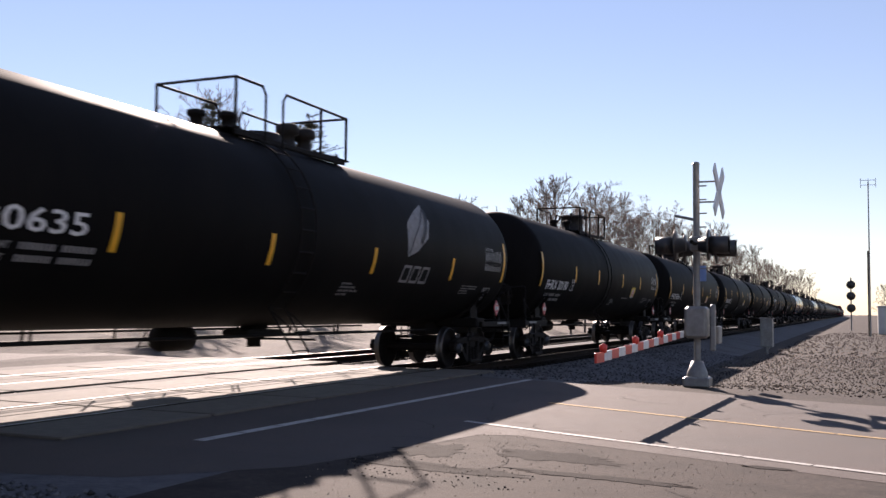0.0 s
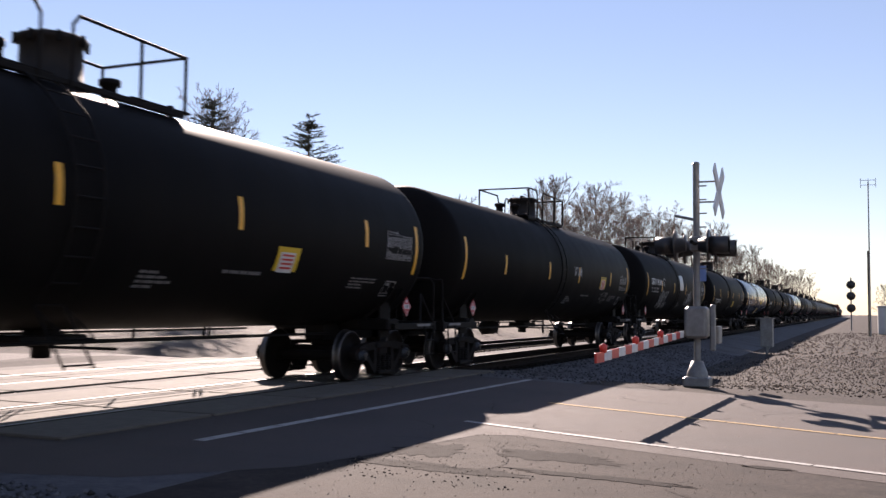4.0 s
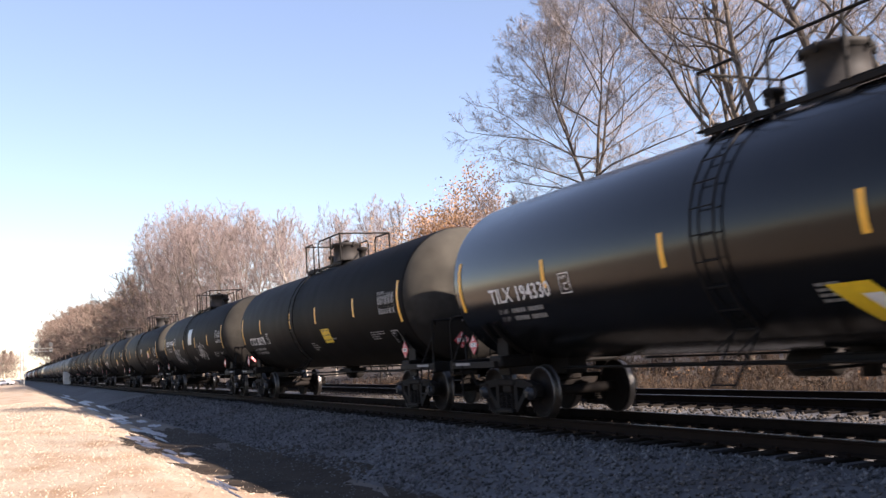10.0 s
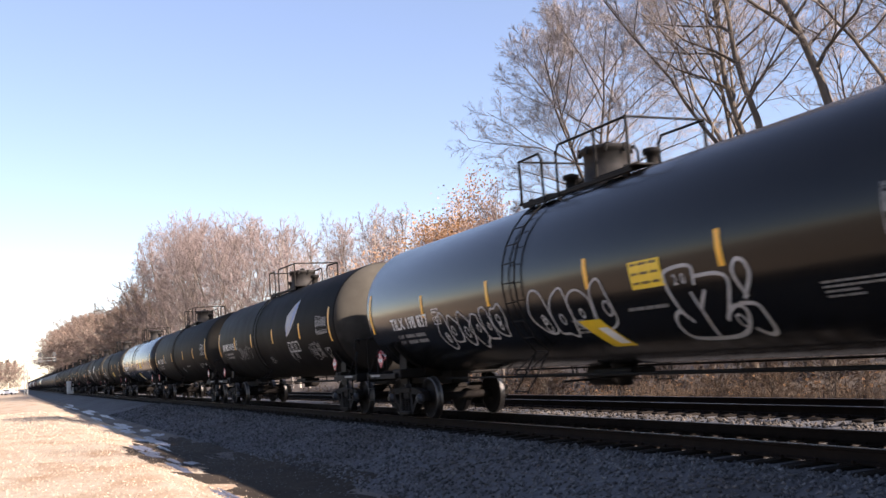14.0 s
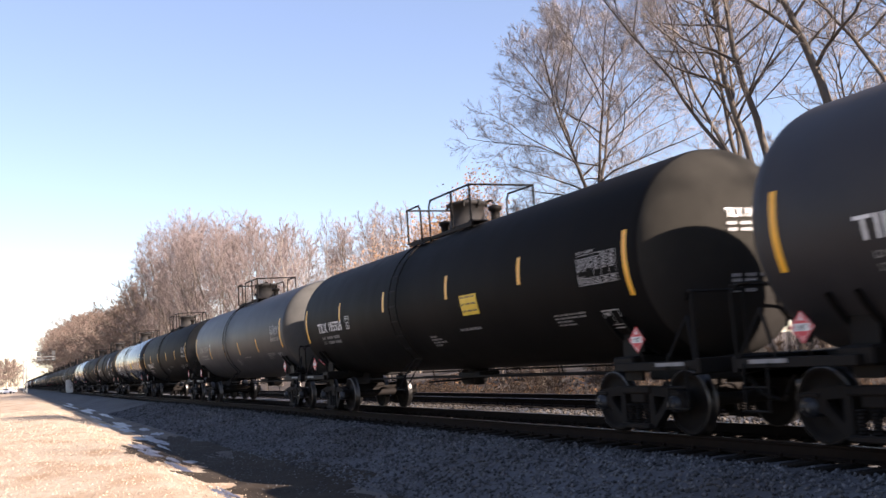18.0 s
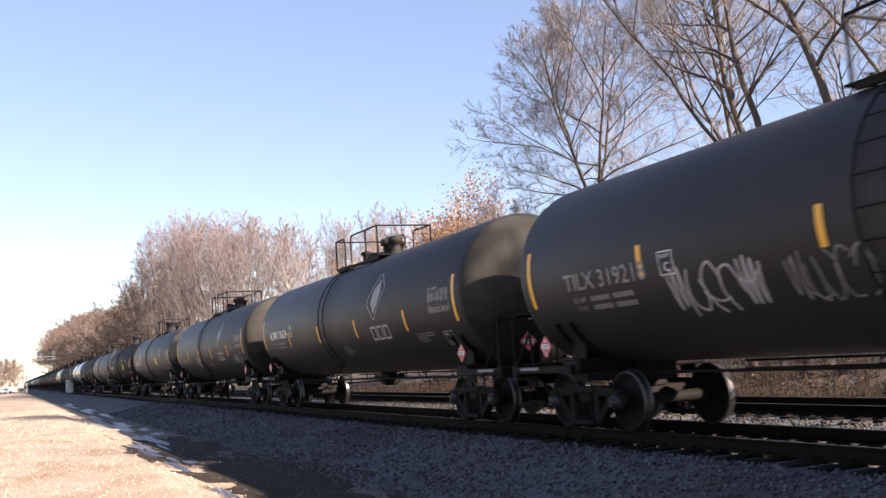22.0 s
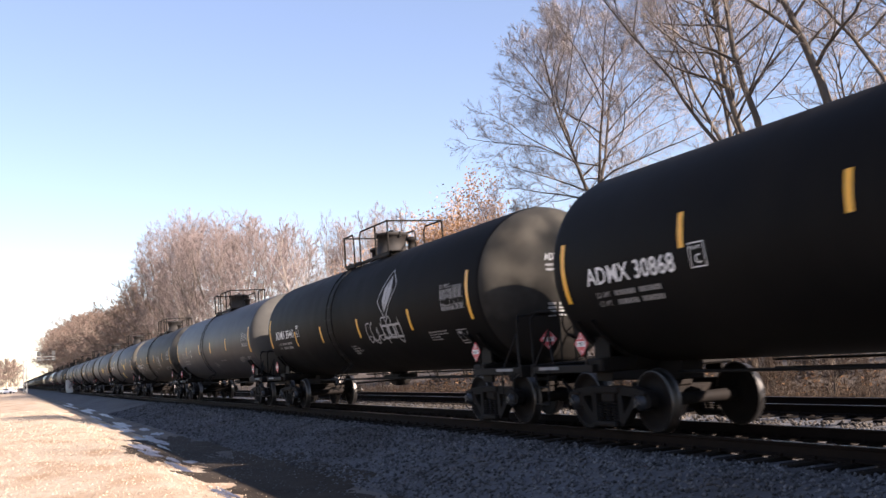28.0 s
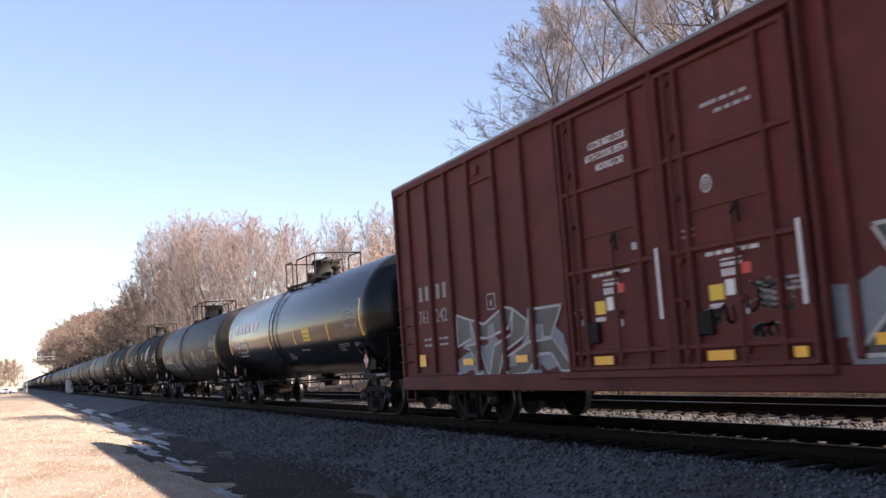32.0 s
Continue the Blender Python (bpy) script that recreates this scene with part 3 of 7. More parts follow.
def ribbon(g, pts, w, slot=0, off=0.007, flat=None):
    """A sprayed stroke along (x, z) points on the tank's side or a flat wall."""
    for (x0, z0), (x1, z1) in zip(pts, pts[1:]):
        d = math.hypot(x1 - x0, z1 - z0)
        if d < 1e-5:
            continue
        nx, nz = -(z1 - z0) / d * w / 2, (x1 - x0) / d * w / 2
        ex, ez = (x1 - x0) / d * w * 0.3, (z1 - z0) / d * w * 0.3
        q = [(x0 - ex + nx, z0 - ez + nz), (x0 - ex - nx, z0 - ez - nz), (x1 + ex - nx, z1 + ez - nz), (x1 + ex + nx, z1 + ez + nz)]
        g.add([(a, shell_y(b, off) if flat is None else flat, b) for a, b in q], [(0, 1, 2, 3)], slot)


def curve_pts(ctrl, n=6):
    """A smooth line through the control points."""
    out = []
    for i in range(len(ctrl) - 1):
        p0, p1, p2, p3 = ctrl[max(0, i - 1)], ctrl[i], ctrl[i + 1], ctrl[min(len(ctrl) - 1, i + 2)]
        for k in range(n):
            t = k / n
            out.append(tuple(0.5 * (2 * p1[j] + (p2[j] - p0[j]) * t + (2 * p0[j] - 5 * p1[j] + 4 * p2[j] - p3[j]) * t * t + (3 * p1[j] - p0[j] - 3 * p2[j] + p3[j]) * t ** 3) for j in (0, 1)))
    return out + [ctrl[-1]]


def scrawl(g, x, z, w, h, seed, slot=0, stroke=0.035, glyphs=4, flat=None):
    """A spray-painted tag: loops and slashes that spell nothing."""
    rnd = random.Random(seed)
    for k in range(glyphs):
        cx, gw = x + w * (k + 0.5) / glyphs, w / glyphs * 0.62
        n = rnd.randint(5, 7)
        a0 = rnd.uniform(0, 6.28)
        if rnd.random() < 0.6:
            ctrl = [(cx + gw * math.cos(a0 + i * 5.6 / n) * rnd.uniform(0.6, 1.05), z + h / 2 + h * 0.5 * math.sin(a0 + i * 5.6 / n) * rnd.uniform(0.7, 1.05)) for i in range(n)]
        else:
            ctrl = [(cx + gw * (-0.8 + 1.6 * i / (n - 1)) + rnd.uniform(-0.1, 0.1) * gw, z + h / 2 + h * 0.5 * (-1) ** i * rnd.uniform(0.55, 1.0)) for i in range(n)]
        ribbon(g, curve_pts(ctrl, 6), stroke, slot, flat=flat)
        if rnd.random() < 0.7:
            y = z + h * rnd.uniform(0.2, 0.8)
            ribbon(g, curve_pts([(cx - gw, y), (cx, y + h * rnd.uniform(-0.2, 0.2)), (cx + gw, y + h * rnd.uniform(-0.2, 0.2))], 4), stroke * 0.8, slot, flat=flat)


def bubble(g, x, z, w, h, seed, stroke, glyphs):
    """Rounded outline letters that spell nothing, each with one or two inner rings."""
    rnd = random.Random(seed)
    for k in range(glyphs):
        cx, cz, gw, gh = x + w * (k + 0.5) / glyphs, z + h * rnd.uniform(0.45, 0.55), w / glyphs * 0.6, h * 0.52
        n = rnd.randint(7, 9)
        ring = [(cx + gw * math.cos(6.2832 * i / n + 0.3) * rnd.uniform(0.62, 1.12), cz + gh * math.sin(6.2832 * i / n + 0.3) * rnd.uniform(0.6, 1.08)) for i in range(n)]
        ribbon(g, curve_pts([ring[-1]] + ring + ring[:2], 5)[5:-5], stroke)
        for j in range(rnd.randint(1, 2)):
            ox, oz, r = cx + gw * rnd.uniform(-0.35, 0.35), cz + gh * rnd.uniform(-0.4, 0.4), gw * rnd.uniform(0.13, 0.26)
            ribbon(g, [(ox + r * math.cos(0.6 * i), oz + r * 1.3 * math.sin(0.6 * i)) for i in range(11)], stroke * 0.8)


def throw_up(g, x, z, w, h):
    """One big looping outline figure with a flap, a long tail and an eye."""
    lines = (((0.2, 0.25), (0.12, 0.4), (0.02, 0.3), (0.0, 0.13), (0.08, 0.02), (0.46, 0.0), (0.65, 0.06), (0.77, 0.2), (0.81, 0.34), (0.74, 0.4), (0.63, 0.32)),
             ((0.2, 0.25), (0.14, 0.43), (0.1, 0.88), (0.2, 0.99), (0.43, 0.98), (0.42, 0.74)),
             ((0.46, 0.84), (0.7, 0.83), (0.78, 0.71), (0.68, 0.42), (0.57, 0.23)),
             ((0.9, 0.5), (0.85, 0.8), (0.91, 0.96), (0.99, 0.92), (1.0, 0.74), (0.87, 0.48)),
             ((0.79, 0.42), (0.95, 0.37), (0.94, 0.08), (0.85, 0.0), (0.77, 0.08)),
             ((0.35, 0.63), (0.37, 0.33), (0.33, 0.0)), ((0.5, 0.63), (0.38, 0.42)))
    for line in lines:
        ribbon(g, curve_pts([(x + w * u, z + h * v) for u, v in line], 6), 0.05)
    ribbon(g, [(x + w * 0.7 + 0.07 * math.cos(0.6 * i), z + h * 0.2 + 0.08 * math.sin(0.6 * i)) for i in range(11)], 0.03)
    for k, word in enumerate("20"):
        letters(g, word, x + w * (0.2 + 0.09 * k), z + h * 0.76, 0.2)


def tank_mesh(front, rear, m, head_tone=0):
    """Cylindrical shell with ellipsoidal heads, weld seams and a bottom skid."""
    n, prof = 72, []
    for i in range(0, 10):
        a = math.pi / 2 * i / 9
        prof.append((-(front - 0.68 + 0.68 * math.cos(a)), max(0.001, RT * math.sin(a))))
    prof.append((0.0, RT))
    prof += [(-u + rear - front, r) for u, r in prof[9::-1]]
    # only the rear head, which faces the sun, takes the paler painted tone
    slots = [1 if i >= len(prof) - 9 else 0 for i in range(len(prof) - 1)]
    head = m if m is M_GLOSS or m is M_SILVER or m is M_BOXCAR else M_SUNHEADGREY if m is M_GREY else (M_SUNHEAD, M_SUNHEADDIM, M_SUNHEADPALE)[head_tone]
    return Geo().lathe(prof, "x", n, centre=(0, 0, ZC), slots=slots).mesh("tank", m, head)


def rail_run(g, pts, r=0.022):
    g.pipe(pts, r, 6)


def platform_parts(car, far, dome_kind=0, dome_x=0.0):
    zt = ZC + RT
    for y in (-0.72, 0.72):
        part("walkway_beam", kept("wbeam", lambda: Geo().box(0, 0, zt - 0.09, 3.4, 0.05, 0.08, 0, 0.01).mesh("walkway_beam", M_FRAME)), car, (0, y, 0))
    for x in (-1.25, 1.25):
        for y in (-0.58, 0.58):
            part("grating", kept("grating", lambda: Geo().box(0, 0, zt - 0.04, 1.2, 0.32, 0.03, 0, 0.008).mesh("grating", M_FRAME)), car, (x, y, 0))
    for x in (-1.5, 1.5):
        for y in (-0.66, 0.66):
            part("bracket", kept("wbracket", lambda: Geo().box(0, 0, zt - 0.08, 0.08, 0.08, 0.2, 0, 0.01).mesh("bracket", M_FRAME)), car, (x, y, 0))

    def rails(k):
        h = Geo()
        z0, z1 = zt - 0.2, zt + 0.745
        if k == 0:
            rail_run(h, [(-0.9, -0.75, z0), (-0.9, -0.75, z1 - 0.12), (-1.0, -0.75, z1), (-1.7, -0.75, z1), (-1.7, 0.75, z1), (-0.2, 0.75, z1), (-0.1, 0.75, z1 - 0.12), (-0.1, 0.75, z0)])
        else:
            rail_run(h, [(-0.4, -0.75, z0), (-0.4, -0.75, z1 - 0.12), (-0.3, -0.75, z1), (1.7, -0.75, z1 - 0.02), (1.7, 0.75, z1 - 0.02), (0.6, 0.75, z1), (0.5, 0.75, z1 - 0.12), (0.5, 0.75, z0)])
        return h.mesh("railing", M_FRAME)
    for k in range(2):
        part("railing", kept(("railing", k), lambda: rails(k)), car)
    for x in (-1.7, 1.7):
        for y in (-0.75, 0.75):
            part("post", kept("railpost", lambda: Geo().rod((0, 0, zt - 0.05), (0, 0, zt + 0.745), 0.026, 6).mesh("post", M_FRAME)), car, (x, y, 0))
    part("post", kept("railpost", None), car, (0.8, -0.75, 0))

    def dome():
        h = Geo().lathe([(zt - 0.12, 0.0), (zt - 0.12, 0.5), (zt + 0.03, 0.5), (zt + 0.05, 0.4), (zt + 0.54, 0.38), (zt + 0.56, 0.44), (zt + 0.62, 0.44), (zt + 0.64, 0.4), (zt + 0.69, 0.0)], "z", 32)
        return h.mesh("manway_dome", M_DOME)
    if dome_kind:
        low = lambda: Geo().lathe([(zt - 0.12, 0.0), (zt - 0.12, 0.5), (zt + 0.04, 0.5), (zt + 0.06, 0.4), (zt + 0.16, 0.4), (zt + 0.2, 0.36), (zt + 0.22, 0.0)], "z", 28).mesh("manway_cover", M_DOME)
        part("manway_cover", kept("lowdome", low), car, label="low bolted manway cover")
        tall = lambda: Geo().lathe([(zt - 0.1, 0.0), (zt - 0.1, 0.2), (zt + 0.08, 0.2), (zt + 0.1, 0.13), (zt + 0.3, 0.13), (zt + 0.32, 0.2), (zt + 0.46, 0.2), (zt + 0.5, 0.15), (zt + 0.52, 0.0)], "z", 18).mesh("relief_valve", M_DOME)
        for x in (0.75, 1.3):
            part("relief_valve", kept("relief", tall), car, (x, -0.1, 0), label="round capped relief valve")
    else:
        dm = part("manway_dome", kept("dome", dome), car, (dome_x, 0, 0), label="bolted round manway dome")
    if not far and not dome_kind:
        for k in range(8):
            a = 2 * math.pi * k / 8 + 0.2
            part("bolt", kept("domebolt", lambda: Geo().box(0, 0, zt + 0.57, 0.05, 0.05, 0.15, 0, 0.01).mesh("bolt", M_FRAME)), dm, (math.cos(a) * 0.44, math.sin(a) * 0.44, 0))
        part("lid_handle", kept("lidhandle", lambda: Geo().box(0, 0, zt + 0.7, 0.3, 0.1, 0.05, 0, 0.02).mesh("lid_handle", M_FRAME)), dm)

    def valve():
        h = Geo().lathe([(zt - 0.05, 0.0), (zt - 0.05, 0.17), (zt + 0.05, 0.17), (zt + 0.06, 0.1), (zt + 0.26, 0.1), (zt + 0.28, 0.15), (zt + 0.36, 0.15), (zt + 0.4, 0.0)], "z", 16)
        return h.mesh("valve", M_FRAME)
    for x, y in ((-1.0, -0.1), (1.15, 0.1), (-1.35, 0.25)):
        part("valve", kept("valve", valve), car, (x, y, 0))


def ladder_mesh(side):
    g = Geo()
    pts = []
    for i in range(13):
        a = radians(-62 + 12.2 * i)
        pts.append((side * -(RT + 0.07) * math.cos(a), ZC + (RT + 0.07) * math.sin(a)))
    for x in (-0.22, 0.22):
        rail_run(g, [(x, side * -1.5, 0.62)] + [(x, p[0], p[1]) for p in pts[1:]], 0.016)
    for i in range(1, 13):
        g.rod((-0.22, pts[i][0], pts[i][1]), (0.22, pts[i][0], pts[i][1]), 0.011, 5)
    for z in (0.66, 0.95):
        g.rod((-0.22, side * -1.5, z), (0.22, side * -1.5, z), 0.012, 5)
    g.rod((-0.22, side * -1.5, 0.95), (-0.22, side * -1.1, 1.25), 0.012, 5)
    g.rod((0.22, side * -1.5, 0.95), (0.22, side * -1.1, 1.25), 0.012, 5)
    return g.mesh("ladder", M_FRAME)


def end_frame(car, tc, half, kind, far):
    """Draft sill, bolster and end platform of both ends."""
    for e in (-1, 1):
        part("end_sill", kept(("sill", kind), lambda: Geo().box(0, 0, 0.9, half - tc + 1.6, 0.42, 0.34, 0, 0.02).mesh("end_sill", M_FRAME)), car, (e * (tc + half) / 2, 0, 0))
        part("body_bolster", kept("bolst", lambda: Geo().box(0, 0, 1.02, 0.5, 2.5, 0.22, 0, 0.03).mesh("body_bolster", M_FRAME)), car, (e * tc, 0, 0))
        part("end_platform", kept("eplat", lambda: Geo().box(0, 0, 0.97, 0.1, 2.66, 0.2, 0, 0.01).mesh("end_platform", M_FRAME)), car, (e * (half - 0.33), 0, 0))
        if far:
            continue
        for s in (-1, 1):
            part("bolster_web", kept("bweb", lambda: Geo().box(0, 0, 1.15, 0.42, 0.05, 0.75, 0, 0.01).mesh("bolster_web", M_FRAME)), car, (e * tc, s * 1.05, 0))
            part("side_step", kept("sstep", lambda: Geo().box(0, 0, 0.98, 1.9, 0.1, 0.12, 0, 0.01).mesh("side_step", M_FRAME)), car, (e * (half - 1.25), s * 1.28, 0))
            part("deck", kept("deck", lambda: Geo().box(0, 0, 0.97, 0.5, 1.06, 0.04, 0, 0.006).mesh("deck", M_FRAME)), car, (e * (half - 0.55), s * 0.75, 0))
            part("step_plate", kept("stepplate", lambda: Geo().box(0, 0, 1.0, 0.62, 0.008, 0.05).mesh("step_plate", M_DIM)), car, (e * (half - 0.9), s * 1.336, 0))
        for y in (0.35,):
            part("placard", kept("placard", placard_mesh), car, (e * (half - 0.95), -0.35 * e, 1.5), 90 * e, label="red diamond hazard placard")


def saddle_mesh(tc, end):
    g = Geo()
    n = 18
    for dx in (-0.2, 0.2):
        vs, fs = [], []
        for i in range(n + 1):
            a = radians(-148 + 116 * i / n)
            vs += [(end * tc + dx - 0.02, (RT + 0.01) * math.cos(a), ZC + (RT + 0.01) * math.sin(a)), (end * tc + dx + 0.02, (RT + 0.01) * math.cos(a), ZC + (RT + 0.01) * math.sin(a)),
                   (end * tc + dx + 0.02, (RT + 0.07) * math.cos(a), ZC + (RT + 0.07) * math.sin(a)), (end * tc + dx - 0.02, (RT + 0.07) * math.cos(a), ZC + (RT + 0.07) * math.sin(a))]
        for i in range(n):
            for k in range(4):
                fs.append((i * 4 + k, i * 4 + (k + 1) % 4, i * 4 + 4 + (k + 1) % 4, i * 4 + 4 + k))
        g.add(vs, fs)
    g.box(end * tc, 0, 1.06, 0.6, 1.3, 0.14)
    return g.mesh("saddle", M_FRAME)


def coupler_mesh(half, end):
    g = Geo()
    g.box(end * (half - 0.28), 0, 0.84, 0.5, 0.16, 0.2, 0, 0.03)
    g.box(end * (half - 0.02), 0.04, 0.84, 0.26, 0.28, 0.28, 0, 0.05)
    g.box(end * (half + 0.06), -0.1, 0.84, 0.14, 0.12, 0.26, 0, 0.04)
    g.pipe([(end * (half - 0.4), -0.45, 0.78), (end * (half - 0.2), -0.42, 0.55), (end * (half - 0.02), -0.3, 0.46)], 0.03, 6)
    g.pipe([(end * (half - 0.45), -1.35, 0.86), (end * (half - 0.32), -0.6, 0.9), (end * (half - 0.3), 0.0, 0.95)], 0.015, 5)
    return g.mesh("coupler", M_FRAME)


def end_rail_mesh(half, end, side):
    g = Geo()
    x = half - 0.42
    for s in (side,):
        rail_run(g, [(end * (x + 0.06), s * 1.3, 1.02), (end * (x + 0.06), s * 1.3, 1.85), (end * (x + 0.0), s * 1.22, 1.95), (end * (x - 0.25), s * 1.1, 1.95), (end * (x - 0.42), s * 1.0, 1.85)], 0.02)
        rail_run(g, [(end * (x + 0.06), s * 1.3, 1.93), (end * (x + 0.06), s * 0.45, 1.93), (end * (x + 0.06), s * 0.45, 1.02)], 0.018)
        rail_run(g, [(end * (x - 0.6), s * 1.3, 1.0), (end * (x - 0.25), s * 1.15, 1.62), (end * (x + 0.02), s * 1.3, 1.04)], 0.022)
        for z in (0.42, 0.7):
            rail_run(g, [(end * (x - 0.5), s * 1.36, 0.98), (end * (x - 0.5), s * 1.38, z), (end * (x - 0.1), s * 1.38, z), (end * (x - 0.1), s * 1.36, 0.98)], 0.015)
    return g.mesh("end_railing", M_FRAME)


def brake_wheel_mesh():
    g = Geo()
    n = 20
    for i in range(n):
        a, b = 2 * math.pi * i / n, 2 * math.pi * (i + 1) / n
        g.rod((0, 0.28 * math.cos(a), 0.28 * math.sin(a)), (0, 0.28 * math.cos(b), 0.28 * math.sin(b)), 0.017, 6)
    for k in range(5):
        a = 2 * math.pi * k / 5
        g.rod((0, 0, 0), (0, 0.28 * math.cos(a), 0.28 * math.sin(a)), 0.011, 5)
    g.lathe([(-0.03, 0.0), (-0.03, 0.05), (0.12, 0.05), (0.13, 0.0)], "x", 12)
    g.box(0.22, 0, -0.05, 0.2, 0.3, 0.45, 0, 0.03)
    return g.mesh("brake_wheel", M_FRAME)


def under_pipes_mesh():
    g = Geo()
    for y, z in ((1.28, 0.93), (1.28, 0.80)):
        g.rod((-6.2, y, z), (6.2, y, z), 0.022, 6)
    for x in (-5.4, -3.7, -3.55, -1.9, -0.4, 1.3, 1.45, 3.1, 4.9, 5.05):
        g.rod((x, 1.28, 0.76), (x, 1.18, 1.45), 0.022, 5)
    g.rod((-6.3, -0.45, 0.86), (6.3, -0.45, 0.86), 0.025, 6)
    return g.mesh("brake_pipe", M_FRAME)


def outlet_mesh():
    g = Geo()
    g.lathe([(0.66, 0.0), (0.66, 0.12), (0.78, 0.12), (0.8, 0.18), (0.92, 0.18), (1.1, 0.3)], "z", 16)
    g.box(0, 0, 0.9, 1.1, 0.5, 0.1, 0, 0.04)
    g.rod((0, -0.1, 0.8), (0, -1.2, 0.8), 0.02, 6)
    return g.mesh("bottom_outlet", M_FRAME)


def reservoir_mesh():
    g = Geo().lathe([(-0.4, 0.0), (-0.4, 0.16), (-0.34, 0.2), (0.34, 0.2), (0.4, 0.16), (0.4, 0.0)], "x", 16)
    return g.box(0, 0, 0.24, 0.08, 0.3, 0.16).mesh("air_reservoir", M_FRAME)


def table_mesh(w=1.03, h=0.45):
    """White ruled inspection table: the tests by name, their stations and years as bars."""
    g = Geo()
    z0, z1 = 2.1, 2.1 + h
    names = ("STUB SILL INSPECTION", "88.B.2 INSPECTION", "LINING", "", "PRD: VALVE", "SERVICE EQUIPMENT", "THICKNESS TEST", "TANK QUALIFICATION", "")
    for x in (0, w * 0.43, w * 0.62, w * 0.81, w):
        decal(g, x - 0.004, z0, x + 0.004, z1)
    for k in range(10):
        z = z0 + h * k / 9
        if k not in (3, 4):
            decal(g, 0, z - 0.003, w, z + 0.003)
        if k == 9:
            continue
        if names[k]:
            wide = max(p[0] for p in text_verts(names[k], 0.046)[0])
            letters(g, names[k], 0.015, z + 0.009, 0.046, squeeze=min(1.0, 0.41 * w / wide))
        if k not in (2, 3, 8):
            for c in (0.475, 0.665, 0.86):
                bars(g, w * c, z + 0.011, [w * 0.09], 0.026)
    letters(g, "QUALIFIED", w * 0.635, z1 - h / 9 + 0.009, 0.046, squeeze=0.7)
    letters(g, "DUE", w * 0.87, z1 - h / 9 + 0.009, 0.046)
    letters(g, "DOT 111A100W1", 0.0, z1 + 0.02, 0.062)
    return g.mesh("inspection_table", M_MID)


def placard_mesh():
    g = Geo()
    r = 0.185
    g.add([(-r, -0.004, 0), (0, -0.004, -r), (r, -0.004, 0), (0, -0.004, r), (-r, 0.004, 0), (0, 0.004, -r), (r, 0.004, 0), (0, 0.004, r)], [(0, 1, 2, 3), (7, 6, 5, 4), (0, 4, 5, 1), (1, 5, 6, 2), (2, 6, 7, 3), (3, 7, 4, 0)], 0)
    k = r * 0.9
    ring = [(-k, 0), (0, -k), (k, 0), (0, k)]
    for (x0, z0), (x1, z1) in zip(ring, ring[1:] + ring[:1]):
        q = 0.955
        g.add([(x0, -0.006, z0), (x1, -0.006, z1), (x1 * q, -0.006, z1 * q), (x0 * q, -0.006, z0 * q)], [(0, 1, 2, 3)], 1)
    g.add([(-0.115, -0.006, -0.042), (0.115, -0.006, -0.042), (0.115, -0.006, 0.042), (-0.115, -0.006, 0.042)], [(0, 1, 2, 3)], 1)
    vs, fs = text_verts("1987", 0.085)
    g.add([(x - 0.095, -0.008, y - 0.03) for x, y, _ in vs], fs, 2)
    vs, fs = text_verts("3", 0.06)
    g.add([(x - 0.016, -0.007, y - 0.135) for x, y, _ in vs], fs, 1)
    g.add([(-0.03, -0.007, 0.075), (0.03, -0.007, 0.075), (0.0, -0.007, 0.14)], [(0, 1, 2)], 1)
    return g.mesh("placard", M_PLACARD, M_WHITE, M_INK)


def placard_bracket_mesh():
    return Geo().box(0, 0.02, 0, 0.24, 0.015, 0.3).rod((0, 0.02, -0.1), (0, 0.12, -0.4), 0.015, 5).mesh("placard_holder", M_FRAME)


def head_marks(car, body, ends, top):
    """The number repeated on both heads, above two lines of small data."""
    vs, fs = text_verts(body, 0.185)
    wide = max(p[0] for p in vs)
    for e, half in zip((-1, 1), ends):
        g = Geo()
        def lay(u, z):
            y = u * e
            r2 = (y * y + (z - ZC) ** 2) / RT ** 2
            return (e * (half - 0.68 + 0.68 * math.sqrt(max(0.0, 1 - r2)) + 0.022), y, z)
        g.add([lay((p[0] - wide / 2) * 0.72, top + p[1]) for p in vs], fs)
        part("head_mark", g.mesh("head_mark", M_WHITE), car, label="white stencilled number on the head")
        g = Geo()
        for k, z in enumerate((top - 0.11, top - 0.2, 2.12, 2.05, 1.98, 1.91)):
            x = -0.36
            for w in (0.16, 0.2, 0.14)[:3 - k % 2]:
                for c in range(4):
                    a, b = x + w * c / 4, x + w * (c + 0.74) / 4
                    g.add([lay(a, z), lay(b, z), lay(b, z + 0.045), lay(a, z + 0.045)], [(0, 1, 2, 3)])
                x += w + 0.06
        part("head_data", g.mesh("head_data", M_MID), car, label="small white stencilled data on the head")


